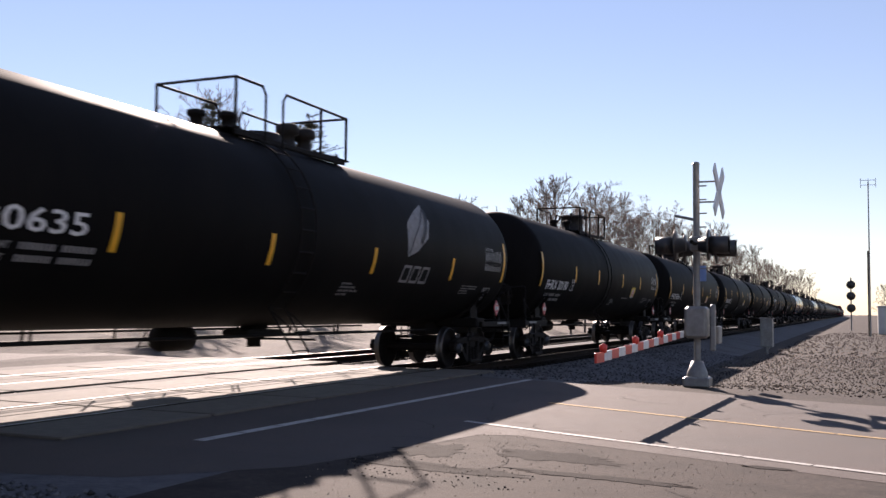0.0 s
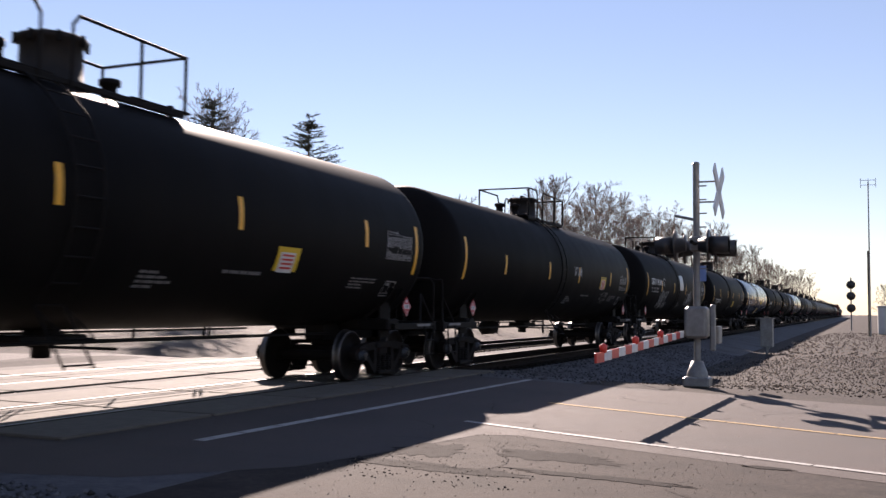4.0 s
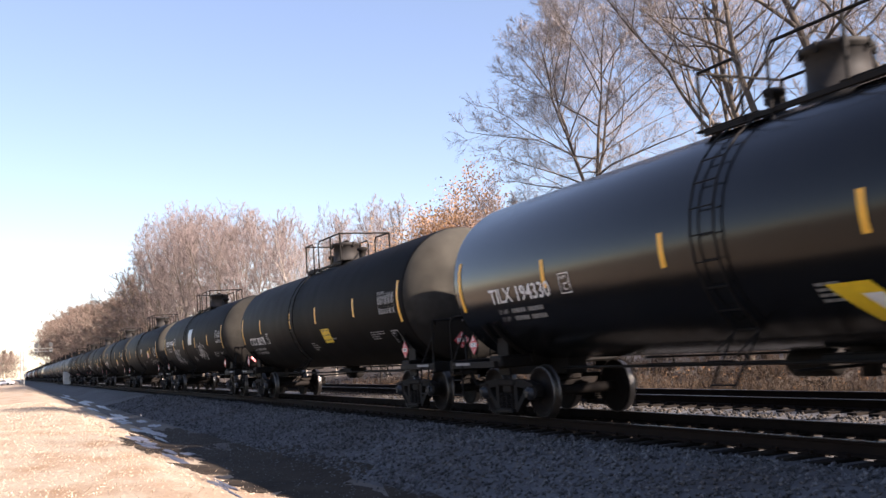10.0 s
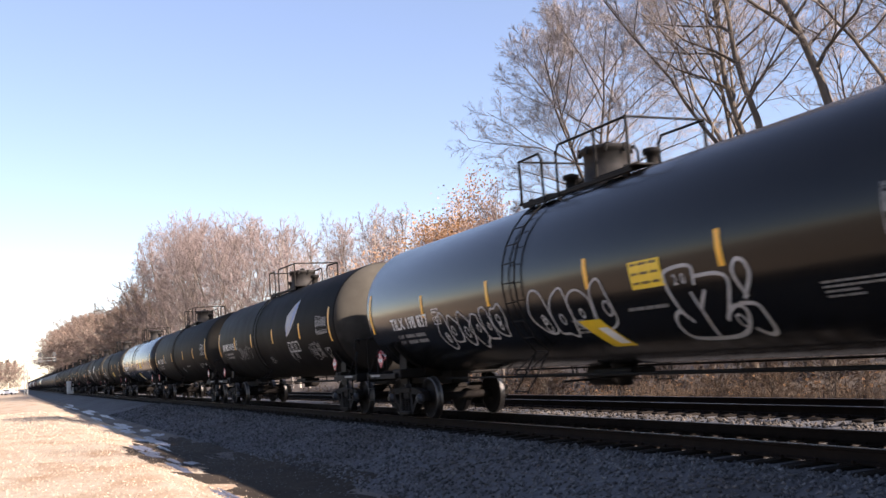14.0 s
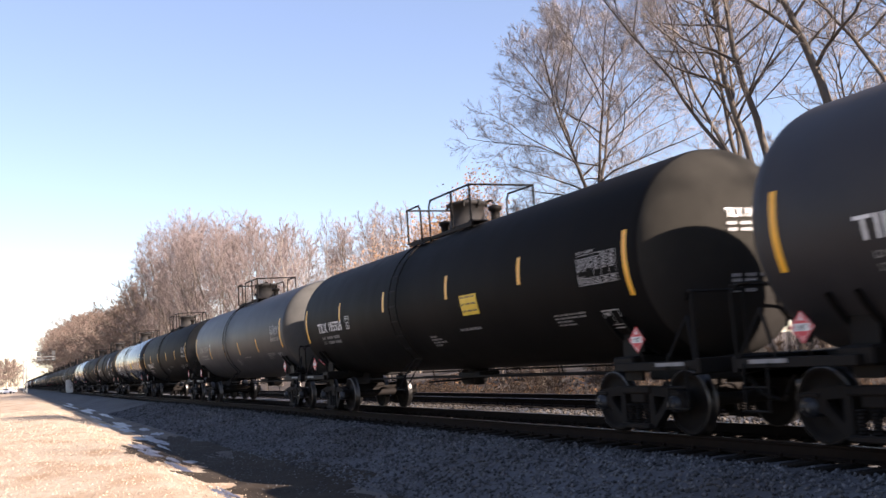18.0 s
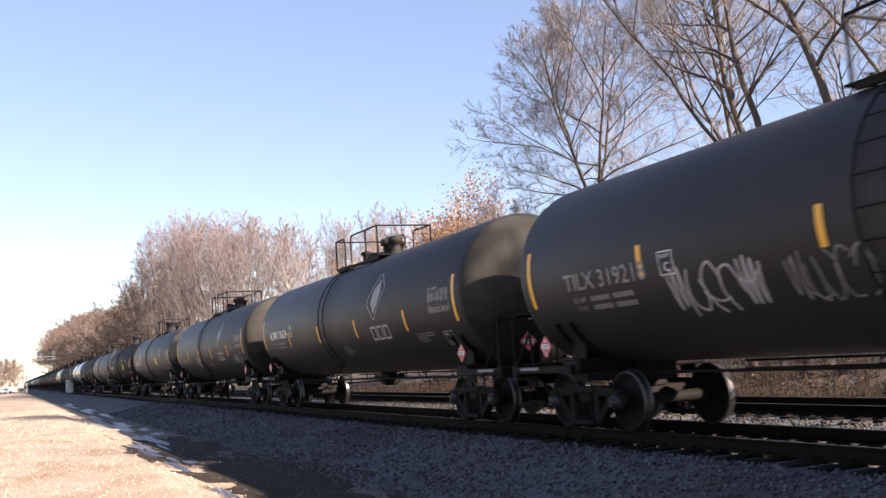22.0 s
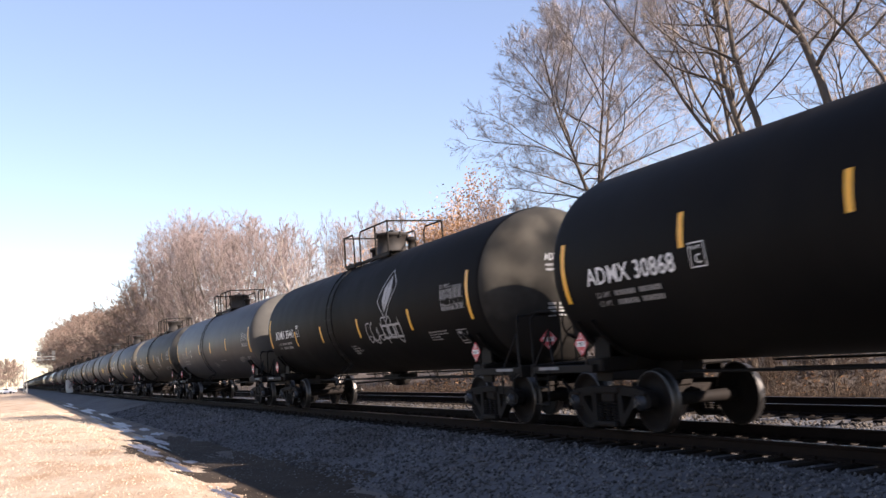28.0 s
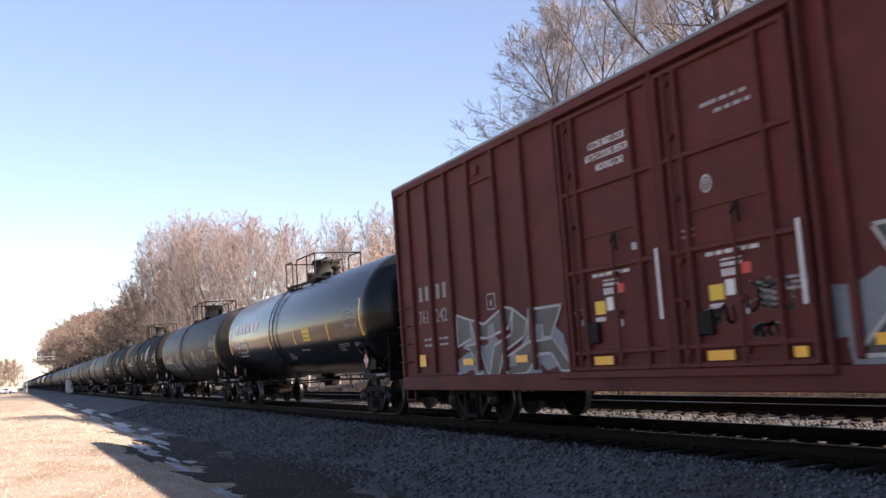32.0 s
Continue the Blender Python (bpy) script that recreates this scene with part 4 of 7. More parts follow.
def tank_car(s, half=9.43, paint=M_BLACK, mark="", number="", logo=0, graf=0, label="", stripes=M_YELLOW, panel=0, emergency=0, bright=True, far=False, dome_kind=0, boxed=True, mz=2.17, sz=0.0, fst=0.0, shorts=(), mx=-6.9, nose=0.0, nx=0.0, nz=0.0, text=2.1, plate_x=0.0, slant=None, head_tone=0, st=0.0, dome_x=0.0, head=2.95):
    """One tank car, standing with its middle s metres along the train. Its base is at rail level."""
    tc = 7.33
    near_tank = st
    st = st or 7.74
    front = (fst or st) + 0.88 + nose if near_tank else half - 0.78 + nose
    rear = max(st + 0.83, 8.62) if near_tank else front
    kind = "long"
    car = thing("tank_car", label or "black railway tank car with yellow reflector stripes on the near track", "tank car", "tank cars of the train", (s, TRACK_Y, 0))
    part("tank", kept(("tank", round(front, 2), round(rear, 2), paint.name, head_tone), lambda: tank_mesh(front, rear, paint, head_tone)), car)
    add_trucks(car, (-tc, tc), kind, far)
    end_frame(car, tc, half, kind, far)
    for e in (-1, 1):
        part("saddle", kept(("saddle", kind, e), lambda: saddle_mesh(tc, e)), car)
        part("coupler", kept(("coupler", kind, e), lambda: coupler_mesh(half, e)), car)
    platform_parts(car, far, dome_kind, dome_x)
    if not far:
        for e in (-1, 1):
            for sd in (-1, 1):
                part("end_railing", kept(("endrail", kind, e, sd), lambda: end_rail_mesh(half, e, sd)), car)
            part("placard_holder", kept("plh", placard_bracket_mesh), car, (e * (st - 0.1), -1.36, 1.34))
            part("placard", kept("placard", placard_mesh), car, (e * (st - 0.1), -1.37, 1.36), label="red diamond hazard placard")
        part("brake_wheel", kept("brakewheel", brake_wheel_mesh), car, (-(half - 0.62), -0.55, 1.75))
        part("brake_pipe", kept("pipes", under_pipes_mesh), car)
    part("bottom_outlet", kept("outlet", outlet_mesh), car)
    part("air_reservoir", kept("reservoir", reservoir_mesh), car, (-1.4, 0.55, 0.82))
    for sd in (-1, 1):
        part("ladder", kept(("ladder", sd), lambda: ladder_mesh(sd)), car, (-0.9, 0, 0))
    # markings on the camera's side
    long_s = kept(("stripe_long", stripes.name), lambda: (lambda g: (decal(g, -0.055, 1.98, 0.055, 2.9), g)[1])(Geo()).mesh("reflector_stripe", stripes))
    kept(("stripe_short", stripes.name), lambda: (lambda g: (decal(g, -0.055, 2.18, 0.055, 2.64), g)[1])(Geo()).mesh("reflector_stripe", stripes))
    for x in (-(fst or st), st):
        part("reflector_stripe", long_s, car, (x, 0, 0))
    for x in shorts or (-4.7, -1.7, 1.4, 4.65):
        part("reflector_stripe", lifted(("stripe_short", stripes.name), None, sz), car, (x, 0, 0))
    if mark or number:
        g = Geo()
        body = (mark + " " + number).strip()
        wide = max(p[0] for p in text_verts(body, 0.36)[0])
        letters(g, body, mx, mz, 0.36, squeeze=(text if mark else 1.5) / wide)
        sub = Geo()
        for k, word in enumerate(("LD LMT", "LT WT")):
            letters(sub, word, mx + 0.15, mz - 0.19 - 0.13 * k, 0.105)
            bars(sub, mx + 0.62, mz - 0.19 - 0.13 * k, [0.5, 0.5], 0.072, 0, 0.09)
        part("reporting_mark", g.mesh("reporting_mark", M_WHITE if bright else M_DIM), car, label="white stencilled reporting mark and number")
        part("weight_stencil", sub.mesh("weight_stencil", M_DIM), car, label="small white stencilled data")
    if far:
        return car
    part("inspection_table", lifted("table", table_mesh, -0.03 if emergency == 2 else 0.12), car, (st - 1.25, 0, 0), label="white ruled inspection table")

    def boxes():
        g = Geo()
        for x0, z0, x1, z1 in ((0, 1.55, 0.43, 1.565), (0, 1.81, 0.43, 1.825), (0, 1.55, 0.014, 1.825), (0.416, 1.55, 0.43, 1.825), (0.21, 1.6, 0.222, 1.82), (0, 1.6, 0.43, 1.61)):
            decal(g, x0, z0, x1, z1)
        bars(g, 0.06, 1.74, [0.12], 0.05)
        return g.mesh("test_panel", M_MID)
    part("test_panel", kept("boxes", boxes), car, (st - 0.95, 0, 0))

    def small(which):
        g = Geo()
        if which == 0:
            for k, ws in enumerate(([0.16, 0.1, 0.14, 0.2, 0.24], [0.12, 0.18, 0.1, 0.22, 0.2], [0.14, 0.3], [0.1, 0.12, 0.25])):
                bars(g, 0, 1.82 - 0.052 * k, ws, 0.026, 0, 0.022)
        elif which == 1:
            bars(g, -3.6, 1.78, [0.14, 0.2, 0.18, 0.3], 0.045, 0, 0.03)
        else:
            for k in range(4):
                bars(g, -5.2, 1.72 - 0.06 * k, [0.12, 0.2, 0.16, 0.1][:2 + k % 3], 0.035, 0, 0.025)
        return g.mesh("data_stencil", M_DIM)
    for k in (0, 2) if logo else (0, 1, 2):
        part("data_stencil", kept(("small", k), lambda: small(k)), car, (st - 2.3, 0, 0))
    if boxed and mark:
        def plate():
            g = Geo()
            for x0, z0, x1, z1 in ((0, 2.36, 0.3, 2.375), (0, 2.665, 0.3, 2.68), (0, 2.36, 0.015, 2.68), (0.285, 2.36, 0.3, 2.68)):
                decal(g, x0, z0, x1, z1)
            letters(g, "PLATE", 0.045, 2.59, 0.065)
            letters(g, "C", 0.095, 2.41, 0.17)
            return g.mesh("clearance_plate", M_WHITE)
        part("clearance_plate", lifted("plate", plate, mz - 2.36), car, (plate_x or mx + 2.42, 0, 0))
    if mark and number:
        head_marks(car, mark + " " + number, (front, rear), head)
    if emergency:
        def decalmesh():
            g = Geo()
            decal(g, 0, 2.06, 0.72, 2.44, 0, 0.007)
            return g.mesh("yellow_notice", M_SIGNYEL)

        def noticetext():
            g = Geo()
            for k in range(3):
                bars(g, 0.05, 2.38 - 0.13 * k, [0.14, 0.2, 0.16], 0.035)
            for p in range(len(g.v)):
                g.v[p] = (g.v[p][0], g.v[p][1] - 0.004, g.v[p][2])
            return g.mesh("notice_text", M_INK)
        part("notice_text", lifted("ntext", noticetext, nz), car, (nx or (2.5 if emergency == 1 else 3.17), 0, 0))
        part("yellow_notice", lifted("ynotice", decalmesh, nz), car, (nx or (2.5 if emergency == 1 else 3.17), 0, 0), label="yellow emergency notice decal")
    if slant:
        g = Geo()
        x, z = slant
        for slot, (a0, a1), off in ((0, (0.0, 1.0), 0.009), (1, (0.5, 0.93), 0.014)):
            for k in range(4):
                def at(u, v):
                    zz = z + 0.43 * (1 - v)
                    return (x + 0.38 * v + 0.6 * u, shell_y(zz, off), zz)
                v0, v1 = (k / 4, (k + 1) / 4) if slot == 0 else (0.3 + 0.6 * k / 4, 0.3 + 0.6 * (k + 1) / 4)
                g.add([at(a0, v1), at(a1, v1), at(a1, v0), at(a0, v0)], [(0, 1, 2, 3)], slot)
        part("slanted_notice", g.mesh("slanted_notice", M_SIGNYEL, M_WHITE), car, label="slanted yellow and white notice")
    if emergency == 2:
        def white():
            g = Geo()
            decal(g, 0, 2.0, 0.48, 2.31, 0, 0.012)
            for i, (w, wide) in enumerate((("24-HOUR", 0.3), ("EMERGENCY", 0.41), ("NUMBER", 0.3))):
                q = wide / max(p[0] for p in text_verts(w, 0.09)[0])
                for dx, dz in ((0, 0), (0.005, 0.003)):
                    letters(g, w, 0.24 - wide / 2 + dx, 2.238 - 0.07 * i + dz, 0.09, 1, 0.018 + dx * 0.2, squeeze=q)
            for x in (0.04, 0.11, 0.23, 0.35):
                decal(g, x, 2.03, x + 0.1 - 0.04 * (x < 0.1), 2.075, 1, 0.016)
            for x0, z0, x1, z1 in ((0.012, 2.012, 0.468, 2.02), (0.012, 2.292, 0.468, 2.3), (0.012, 2.012, 0.02, 2.3), (0.46, 2.012, 0.468, 2.3)):
                decal(g, x0, z0, x1, z1, 1, 0.016)
            return g.mesh("white_notice", M_WHITE, M_RED)
        part("white_notice", lifted("wnotice", white, 0.03), car, (3.71, 0, 0), label="white emergency notice with red lettering")
    if logo:
        def leaf(kind=logo):
            g = Geo()
            pts = [(0.1, 2.3), (0.06, 2.62), (0.12, 2.95), (0.65, 3.24), (1.1, 3.4), (1.2, 3.05), (1.02, 2.72), (0.5, 2.42)]
            c = (0.6, 2.88)
            def put(ps, slot, off):
                for a, b in zip(ps, ps[1:] + ps[:1]):
                    for k in range(4):
                        p = [(c[0] + (q[0] - c[0]) * w, c[1] + (q[1] - c[1]) * w) for q, w in ((a, k / 4), (b, k / 4), (b, (k + 1) / 4), (a, (k + 1) / 4))]
                        g.add([(x, shell_y(z, off), z) for x, z in (p if k else p[1:])], [(0, 1, 2, 3) if k else (0, 1, 2)], slot)
            if kind == 2:
                c = (0.55, 2.86)
                rim = [(0.08, 2.62), (0.02, 2.7), (0.1, 2.82), (0.6, 3.32), (0.7, 3.36), (0.78, 3.3), (1.1, 3.06), (1.14, 2.98), (1.06, 2.88), (0.5, 2.34), (0.42, 2.3), (0.34, 2.36), (0.08, 2.62)]
                fine = [(p[0] + (q[0] - p[0]) * k / 5, p[1] + (q[1] - p[1]) * k / 5) for p, q in zip(rim, rim[1:]) for k in range(5)] + rim[-1:]
                ribbon(g, fine, 0.03, 0, 0.014)
                put([(0.4, 2.42), (0.3, 2.7), (0.42, 2.98), (0.74, 3.24), (0.86, 2.95), (0.72, 2.66)], 0, 0.012)
                ribbon(g, curve_pts([(0.4, 2.42), (0.55, 2.72), (0.64, 2.95), (0.72, 3.18)], 6), 0.03, 2, 0.018)
                ribbon(g, curve_pts([(0.42, 2.44), (0.72, 2.7), (0.92, 2.92)], 5), 0.02, 0, 0.012)
            else:
                put(pts, 0, 0.01)
                ribbon(g, curve_pts([(0.12, 2.36), (0.4, 2.72), (0.7, 2.98), (1.0, 3.28)], 6), 0.03, 1, 0.02)
                ribbon(g, curve_pts([(0.7, 2.62), (0.9, 2.85), (1.06, 3.1), (1.08, 3.28)], 6), 0.1, 1, 0.02)
            for k in range(3):
                x = 0.02 + 0.42 * k
                ribbon(g, [(x, 1.84), (x + 0.04, 2.12), (x + 0.32, 2.12), (x + 0.3, 1.84), (x, 1.84)], 0.05, 0, 0.012)
            return g.mesh("leaf_emblem", M_MID if kind != 3 else M_DIM, (M_MATTE, M_BLUE, M_MID, M_MATTE)[kind], M_INK)
        part("leaf_emblem", kept(("leaf", logo), leaf), car, ({1: 3.05, 2: 2.75, 3: 2.7}[logo], 0, 0), label="white and blue leaf emblem")
    for k, (x, z, w, h, seed, n, stroke) in enumerate(graf or ()):
        g = Geo()
        if seed == 20:
            throw_up(g, x, z, w, h)
        elif 20 < seed < 30:
            bubble(g, x, z, w, h, seed, 0.035, n)
        else:
            scrawl(g, x, z, w, h, seed, 0, stroke * 0.68, n)
        part("graffiti", g.mesh("graffiti", M_MID if stroke > 0.03 else M_DIM), car, label="silver spray-painted tag")
    if panel:
        g = Geo()
        decal(g, 0, 2.35, 0.95, 3.05, 0, 0.009)
        part("patch_panel", g.mesh("patch_panel", M_PATCH), car, (-0.2, 0, 0), label="pale rectangular paint patch")
    return car


def box_car(s):
    """Rust-red boxcar with ribbed sides, two plug doors and ladders."""
    L, W2, Z0, Z1 = 18.9, 1.55, 0.95, 5.02
    h = L / 2
    car = thing("boxcar", "rust-red steel boxcar with ribbed sides and graffiti", "boxcar", "", (s, TRACK_Y, 0))
    g = Geo()
    g.box(0, 0, (Z0 + Z1) / 2, L, 2 * W2 - 0.1, Z1 - Z0)
    body = part("body", g.mesh("body", M_BOXCAR), car)
    g = Geo()
    g.box(0, 0, Z1 + 0.03, L + 0.06, 2 * W2 + 0.04, 0.06, 0, 0.02)
    for i in range(16):
        g.box(-h + 0.6 + i * (L - 1.2) / 15, 0, Z1 + 0.075, 0.07, 2 * W2 - 0.1, 0.04)
    part("roof", g.mesh("roof", M_GALV), car)
    for sd in (-1, 1):
        g = Geo()
        g.box(0, sd * (W2 - 0.02), 0.8, L, 0.1, 0.28, 0, 0.015)
        g.box(0, sd * (W2 - 0.02), Z1 - 0.06, L, 0.1, 0.14, 0, 0.015)
        for e in (-1, 1):
            g.box(e * (h - 0.05), sd * (W2 - 0.03), (Z0 + Z1) / 2, 0.1, 0.1, Z1 - Z0, 0, 0.015)
        part("side_sill", g.mesh("side_sill", M_BOXCAR), body)
    rib = kept("rib", lambda: Geo().box(0, 0, (Z0 + Z1) / 2, 0.11, 0.09, Z1 - Z0 - 0.1, 0, 0.025).mesh("rib", M_BOXCAR))
    for sd in (-1, 1):
        for x in (-8.68, -7.71, -6.72, -5.69, -4.66, -3.63, -2.5, 3.02, 4.1, 5.15, 6.2, 7.2, 8.2):
            part("rib", rib, body, (x, sd * (W2 - 0.02), 0))
    part("access_panel", Geo().box(-5.17, -W2 + 0.03, 4.46, 0.9, 0.05, 0.05, 0, 0.01).box(-5.35, -W2 + 0.02, 4.66, 0.2, 0.04, 0.16, 0, 0.03).mesh("access_panel", M_BOXCAR), body)

    def door_unit(x, y, rz=0):
        dr = part("door", kept("boxdoor", lambda: Geo().box(0, 0.02, 2.86, 2.4, 0.06, 3.84, 0, 0.01).mesh("door", M_BOXCAR)), car, (x, y, 0), rz)
        for z in (0.99, 1.22, 2.42, 3.62, 4.76):
            part("cross_rib", kept("crossrib", lambda: Geo().box(0, -0.035, 0, 2.4, 0.06, 0.07, 0, 0.015).mesh("cross_rib", M_BOXCAR)), dr, (0, 0, z))
        part("seam", kept("doorseam", lambda: Geo().box(0, -0.02, 2.91, 1.5, 0.03, 0.03).mesh("seam", M_BOXCAR)), dr)
        part("step", kept("doorstep", lambda: Geo().box(-0.93, -0.03, 1.82, 0.4, 0.04, 0.05, 0, 0.01).mesh("step", M_BOXCAR)), dr)
        for u in (-1.17, -0.76, 0.7, 1.17):
            part("door_rib", kept("doorrib", lambda: Geo().box(0, -0.045, 2.86, 0.075, 0.08, 3.8, 0, 0.02).mesh("door_rib", M_BOXCAR)), dr, (u, 0, 0))
        return dr
    for x in (-1.13, 1.36):
        dr = door_unit(x, -W2)
        part("reflector_bar", Geo().box(1.14, -0.12, 2.06, 0.05, 0.02, 0.92, 0, 0.004).mesh("reflector_bar", M_WHITE), dr, label="tall white reflector strip")
        g = Geo()
        for u in (-0.96, 0.08):
            g.rod((u, -0.07, 1.0), (u, -0.07, 4.75 if u < 0 else 2.85), 0.02, 6)
            for z in (1.15, 1.75, 2.3) + ((3.1, 3.9, 4.6) if u < 0 else ()):
                g.box(u, -0.05, z, 0.1, 0.06, 0.07, 0, 0.01)
        part("lock_rod", g.mesh("lock_rod", M_BOXCAR), dr)
        part("lock_lever", Geo().pipe([(0.08, -0.09, 2.75), (0.2, -0.1, 2.85), (0.22, -0.1, 2.62)], 0.02, 6).mesh("lock_lever", M_FRAME), dr)
        part("lock_plate", Geo().box(-0.6, -0.05, 1.5, 0.3, 0.05, 0.3, 0, 0.02).mesh("lock_plate", M_FRAME), dr)
    door_unit(0, W2, 180)
    for z in (0.9, 4.9):
        part("door_track", kept("doortrack", lambda: Geo().box(0, -W2 - 0.06, 0, 5.5, 0.06, 0.1, 0, 0.01).mesh("door_track", M_BOXCAR)), car, (0, 0, z))
    for x in (-2.42, 0.11, 2.7):
        part("door_post", kept("doorpost", lambda: Geo().box(0, -W2 - 0.03, 2.9, 0.07, 0.1, 4.0, 0, 0.02).mesh("door_post", M_BOXCAR)), car, (x, 0, 0))
    # ladder on the leading corner, steps, ends
    for e in (-1, 1):
        g = Geo()
        for k in range(4):
            z = 1.25 + 0.38 * k
            g.pipe([(e * (h - 0.1), -W2 + 0.05, z), (e * (h - 0.1), -W2 - 0.1, z), (e * (h - 0.6), -W2 - 0.1, z), (e * (h - 0.6), -W2 + 0.05, z)], 0.012, 5)
        g.pipe([(e * (h - 0.15), -W2, 0.9), (e * (h - 0.15), -W2, 0.45), (e * (h - 0.62), -W2, 0.45), (e * (h - 0.62), -W2, 0.9)], 0.02, 5)
        part("grab_irons", g.mesh("grab_irons", M_BOXCAR), car)
        g = Geo()
        for k in range(14):
            g.box(e * h, 0, Z0 + 0.25 + k * 0.28, 0.09, 2.8, 0.12, 0, 0.04)
        part("end_wall", g.mesh("end_wall", M_BOXCAR), car)
        part("coupler", kept(("coupler", "box", e), lambda: coupler_mesh(h + 0.42, e)), car)
    part("centre_sill", Geo().box(0, 0, 0.8, L + 0.2, 0.4, 0.32, 0, 0.02).box(0, 0, 0.92, L, 2.9, 0.06).mesh("centre_sill", M_FRAME), car)
    add_trucks(car, (-7.1, 7.1), "box")
    fy = -W2 + 0.044          # plain side sheet
    dy = -W2 - 0.016          # door sheet

    def quad(g, x0, z0, x1, z1, y, slot=0):
        g.add([(x0, y, z0), (x1, y, z0), (x1, y, z1), (x0, y, z1)], [(0, 1, 2, 3)], slot)
    g = Geo()
    for i, w in enumerate(((0.24, 0.24), (0.24, 0.22))):
        bars(g, (-8.42, -7.53)[i], 2.48, w, 0.3, 0, 0.09, flat=fy)
    letters(g, "761", -8.5, 2.02, 0.38, flat=fy)
    letters(g, "242", -7.62, 2.02, 0.38, flat=fy)
    part("reporting_mark", g.mesh("reporting_mark", M_DIM), car, label="faded stencilled number and bars")
    g = Geo()
    for x in (-8.26, -7.5):
        for z in (1.66, 1.54):
            bars(g, x, z, [0.14, 0.22], 0.05, 0, 0.05, flat=fy)
    for x0, z0, x1, z1 in ((-5.29, 2.09, -4.96, 2.11), (-5.29, 2.36, -4.96, 2.38), (-5.29, 2.09, -5.27, 2.38), (-4.98, 2.09, -4.96, 2.38), (-5.16, 2.16, -5.1, 2.26)):
        quad(g, x0, z0, x1, z1, fy)
    part("weight_stencil", g.mesh("weight_stencil", M_MID), car, label="small white stencilled data")
    g = Geo()
    for i, (w, x) in enumerate((("CLOSE AND LOCK", -1.52), ("BOTH DOORS BEFORE", -1.62), ("MOVING CAR", -1.36))):
        letters(g, w, x, 4.16 - 0.17 * i, 0.15, flat=dy, squeeze=0.74)
    part("door_notice", g.mesh("door_notice", M_WHITE), car, label="white stencilled door warning")
    for x in (1.02,):
        g = Geo()
        bars(g, x, 4.12, [0.3, 0.14, 0.1, 0.12], 0.05, 0, 0.05, flat=dy)
        bars(g, x + 0.24, 4.0, [0.14, 0.1, 0.14, 0.1], 0.05, 0, 0.05, flat=dy)
        part("door_stencil", g.mesh("door_stencil", M_MID), car)
    for x in (-1.68, 0.85):
        g = Geo()
        bars(g, x, 2.3, [0.14, 0.12, 0.2, 0.14, 0.16], 0.05, 0, 0.04, flat=dy)
        bars(g, x + 0.26, 2.22, [0.16, 0.16], 0.025, 0, 0.03, flat=dy)
        bars(g, x + 0.26, 2.15, [0.36], 0.045, 0, 0.03, flat=dy)
        bars(g, x + 0.26, 2.03, [0.07, 0.07, 0.07], 0.09, 0, 0.015, flat=dy)
        bars(g, x, 1.66, [0.24], 0.06, 0, 0.03, flat=dy)
        part("door_stencil", g.mesh("door_stencil", M_WHITE), car)
        g = Geo()
        quad(g, x, 1.76, x + 0.26, 1.95, dy)
        part("yellow_tag", g.mesh("yellow_tag", M_SIGNYEL), car)
        g = Geo()
        quad(g, x + 0.3, 1.8, x + 0.46, 1.99, dy)
        quad(g, x + 0.62, 1.56, x + 0.66, 1.66, dy)
        part("white_tag", g.mesh("white_tag", M_WHITE), car)
        g = Geo()
        quad(g, x + 0.6, 2.03, x + 0.76, 2.16, dy)
        part("orange_tag", g.mesh("orange_tag", M_RED), car)
    g = Geo()
    quad(g, -0.66, 2.58, -0.54, 2.68, dy)
    quad(g, -2.08, 1.62, -2.03, 1.86, dy)
    quad(g, -1.93, 1.64, -1.87, 1.86, dy)
    for z in (1.78, 1.84, 1.9):
        bars(g, 2.14, z, [0.16, 0.12], 0.035, 0, 0.03, flat=dy)
    for z in (2.58, 2.66):
        bars(g, 0.44, z, [0.1, 0.1], 0.03, 0, 0.03, flat=dy)
    part("door_stencil", g.mesh("door_stencil", M_MID), car)
    g = Geo()
    ring = [(0.98 + 0.085 * math.cos(a * 0.3927), 3.19 + 0.1 * math.sin(a * 0.3927)) for a in range(17)]
    ribbon(g, ring, 0.03, 0, flat=dy)
    quad(g, 0.965, 3.13, 0.995, 3.25, dy)
    part("round_mark", g.mesh("round_mark", M_WHITE), car, label="white ring mark")
    for x0, z0, x1, z1 in ((-8.52, 1.14, -8.2, 1.38), (-6.4, 1.13, -5.95, 1.25), (-4.3, 1.13, -3.88, 1.25), (3.22, 1.13, 3.66, 1.25), (5.4, 1.13, 5.85, 1.25), (7.5, 1.13, 7.95, 1.25)):
        g = Geo()
        quad(g, x0, z0, x1, z1, fy - 0.03)
        part("reflector_stripe", g.mesh("reflector_stripe", M_YELLOW), car)
    for x in (-1.74, 0.77, 2.2):
        g = Geo()
        quad(g, x, 1.04, x + (0.48 if x < 2 else 0.2), 1.16, -W2 - 0.07)
        part("reflector_stripe", g.mesh("reflector_stripe", M_YELLOW), car)
    for x, z, w, hh, seed in ((0.76, 1.46, 0.5, 0.22, 91), (1.5, 1.56, 0.75, 0.4, 92), (1.55, 1.28, 0.5, 0.16, 93)):
        g = Geo()
        scrawl(g, x, z, w, hh, seed, 0, 0.04, 4, flat=dy)
        part("graffiti", g.mesh("graffiti", M_DIM), car, label="faint pale spray-painted tag")
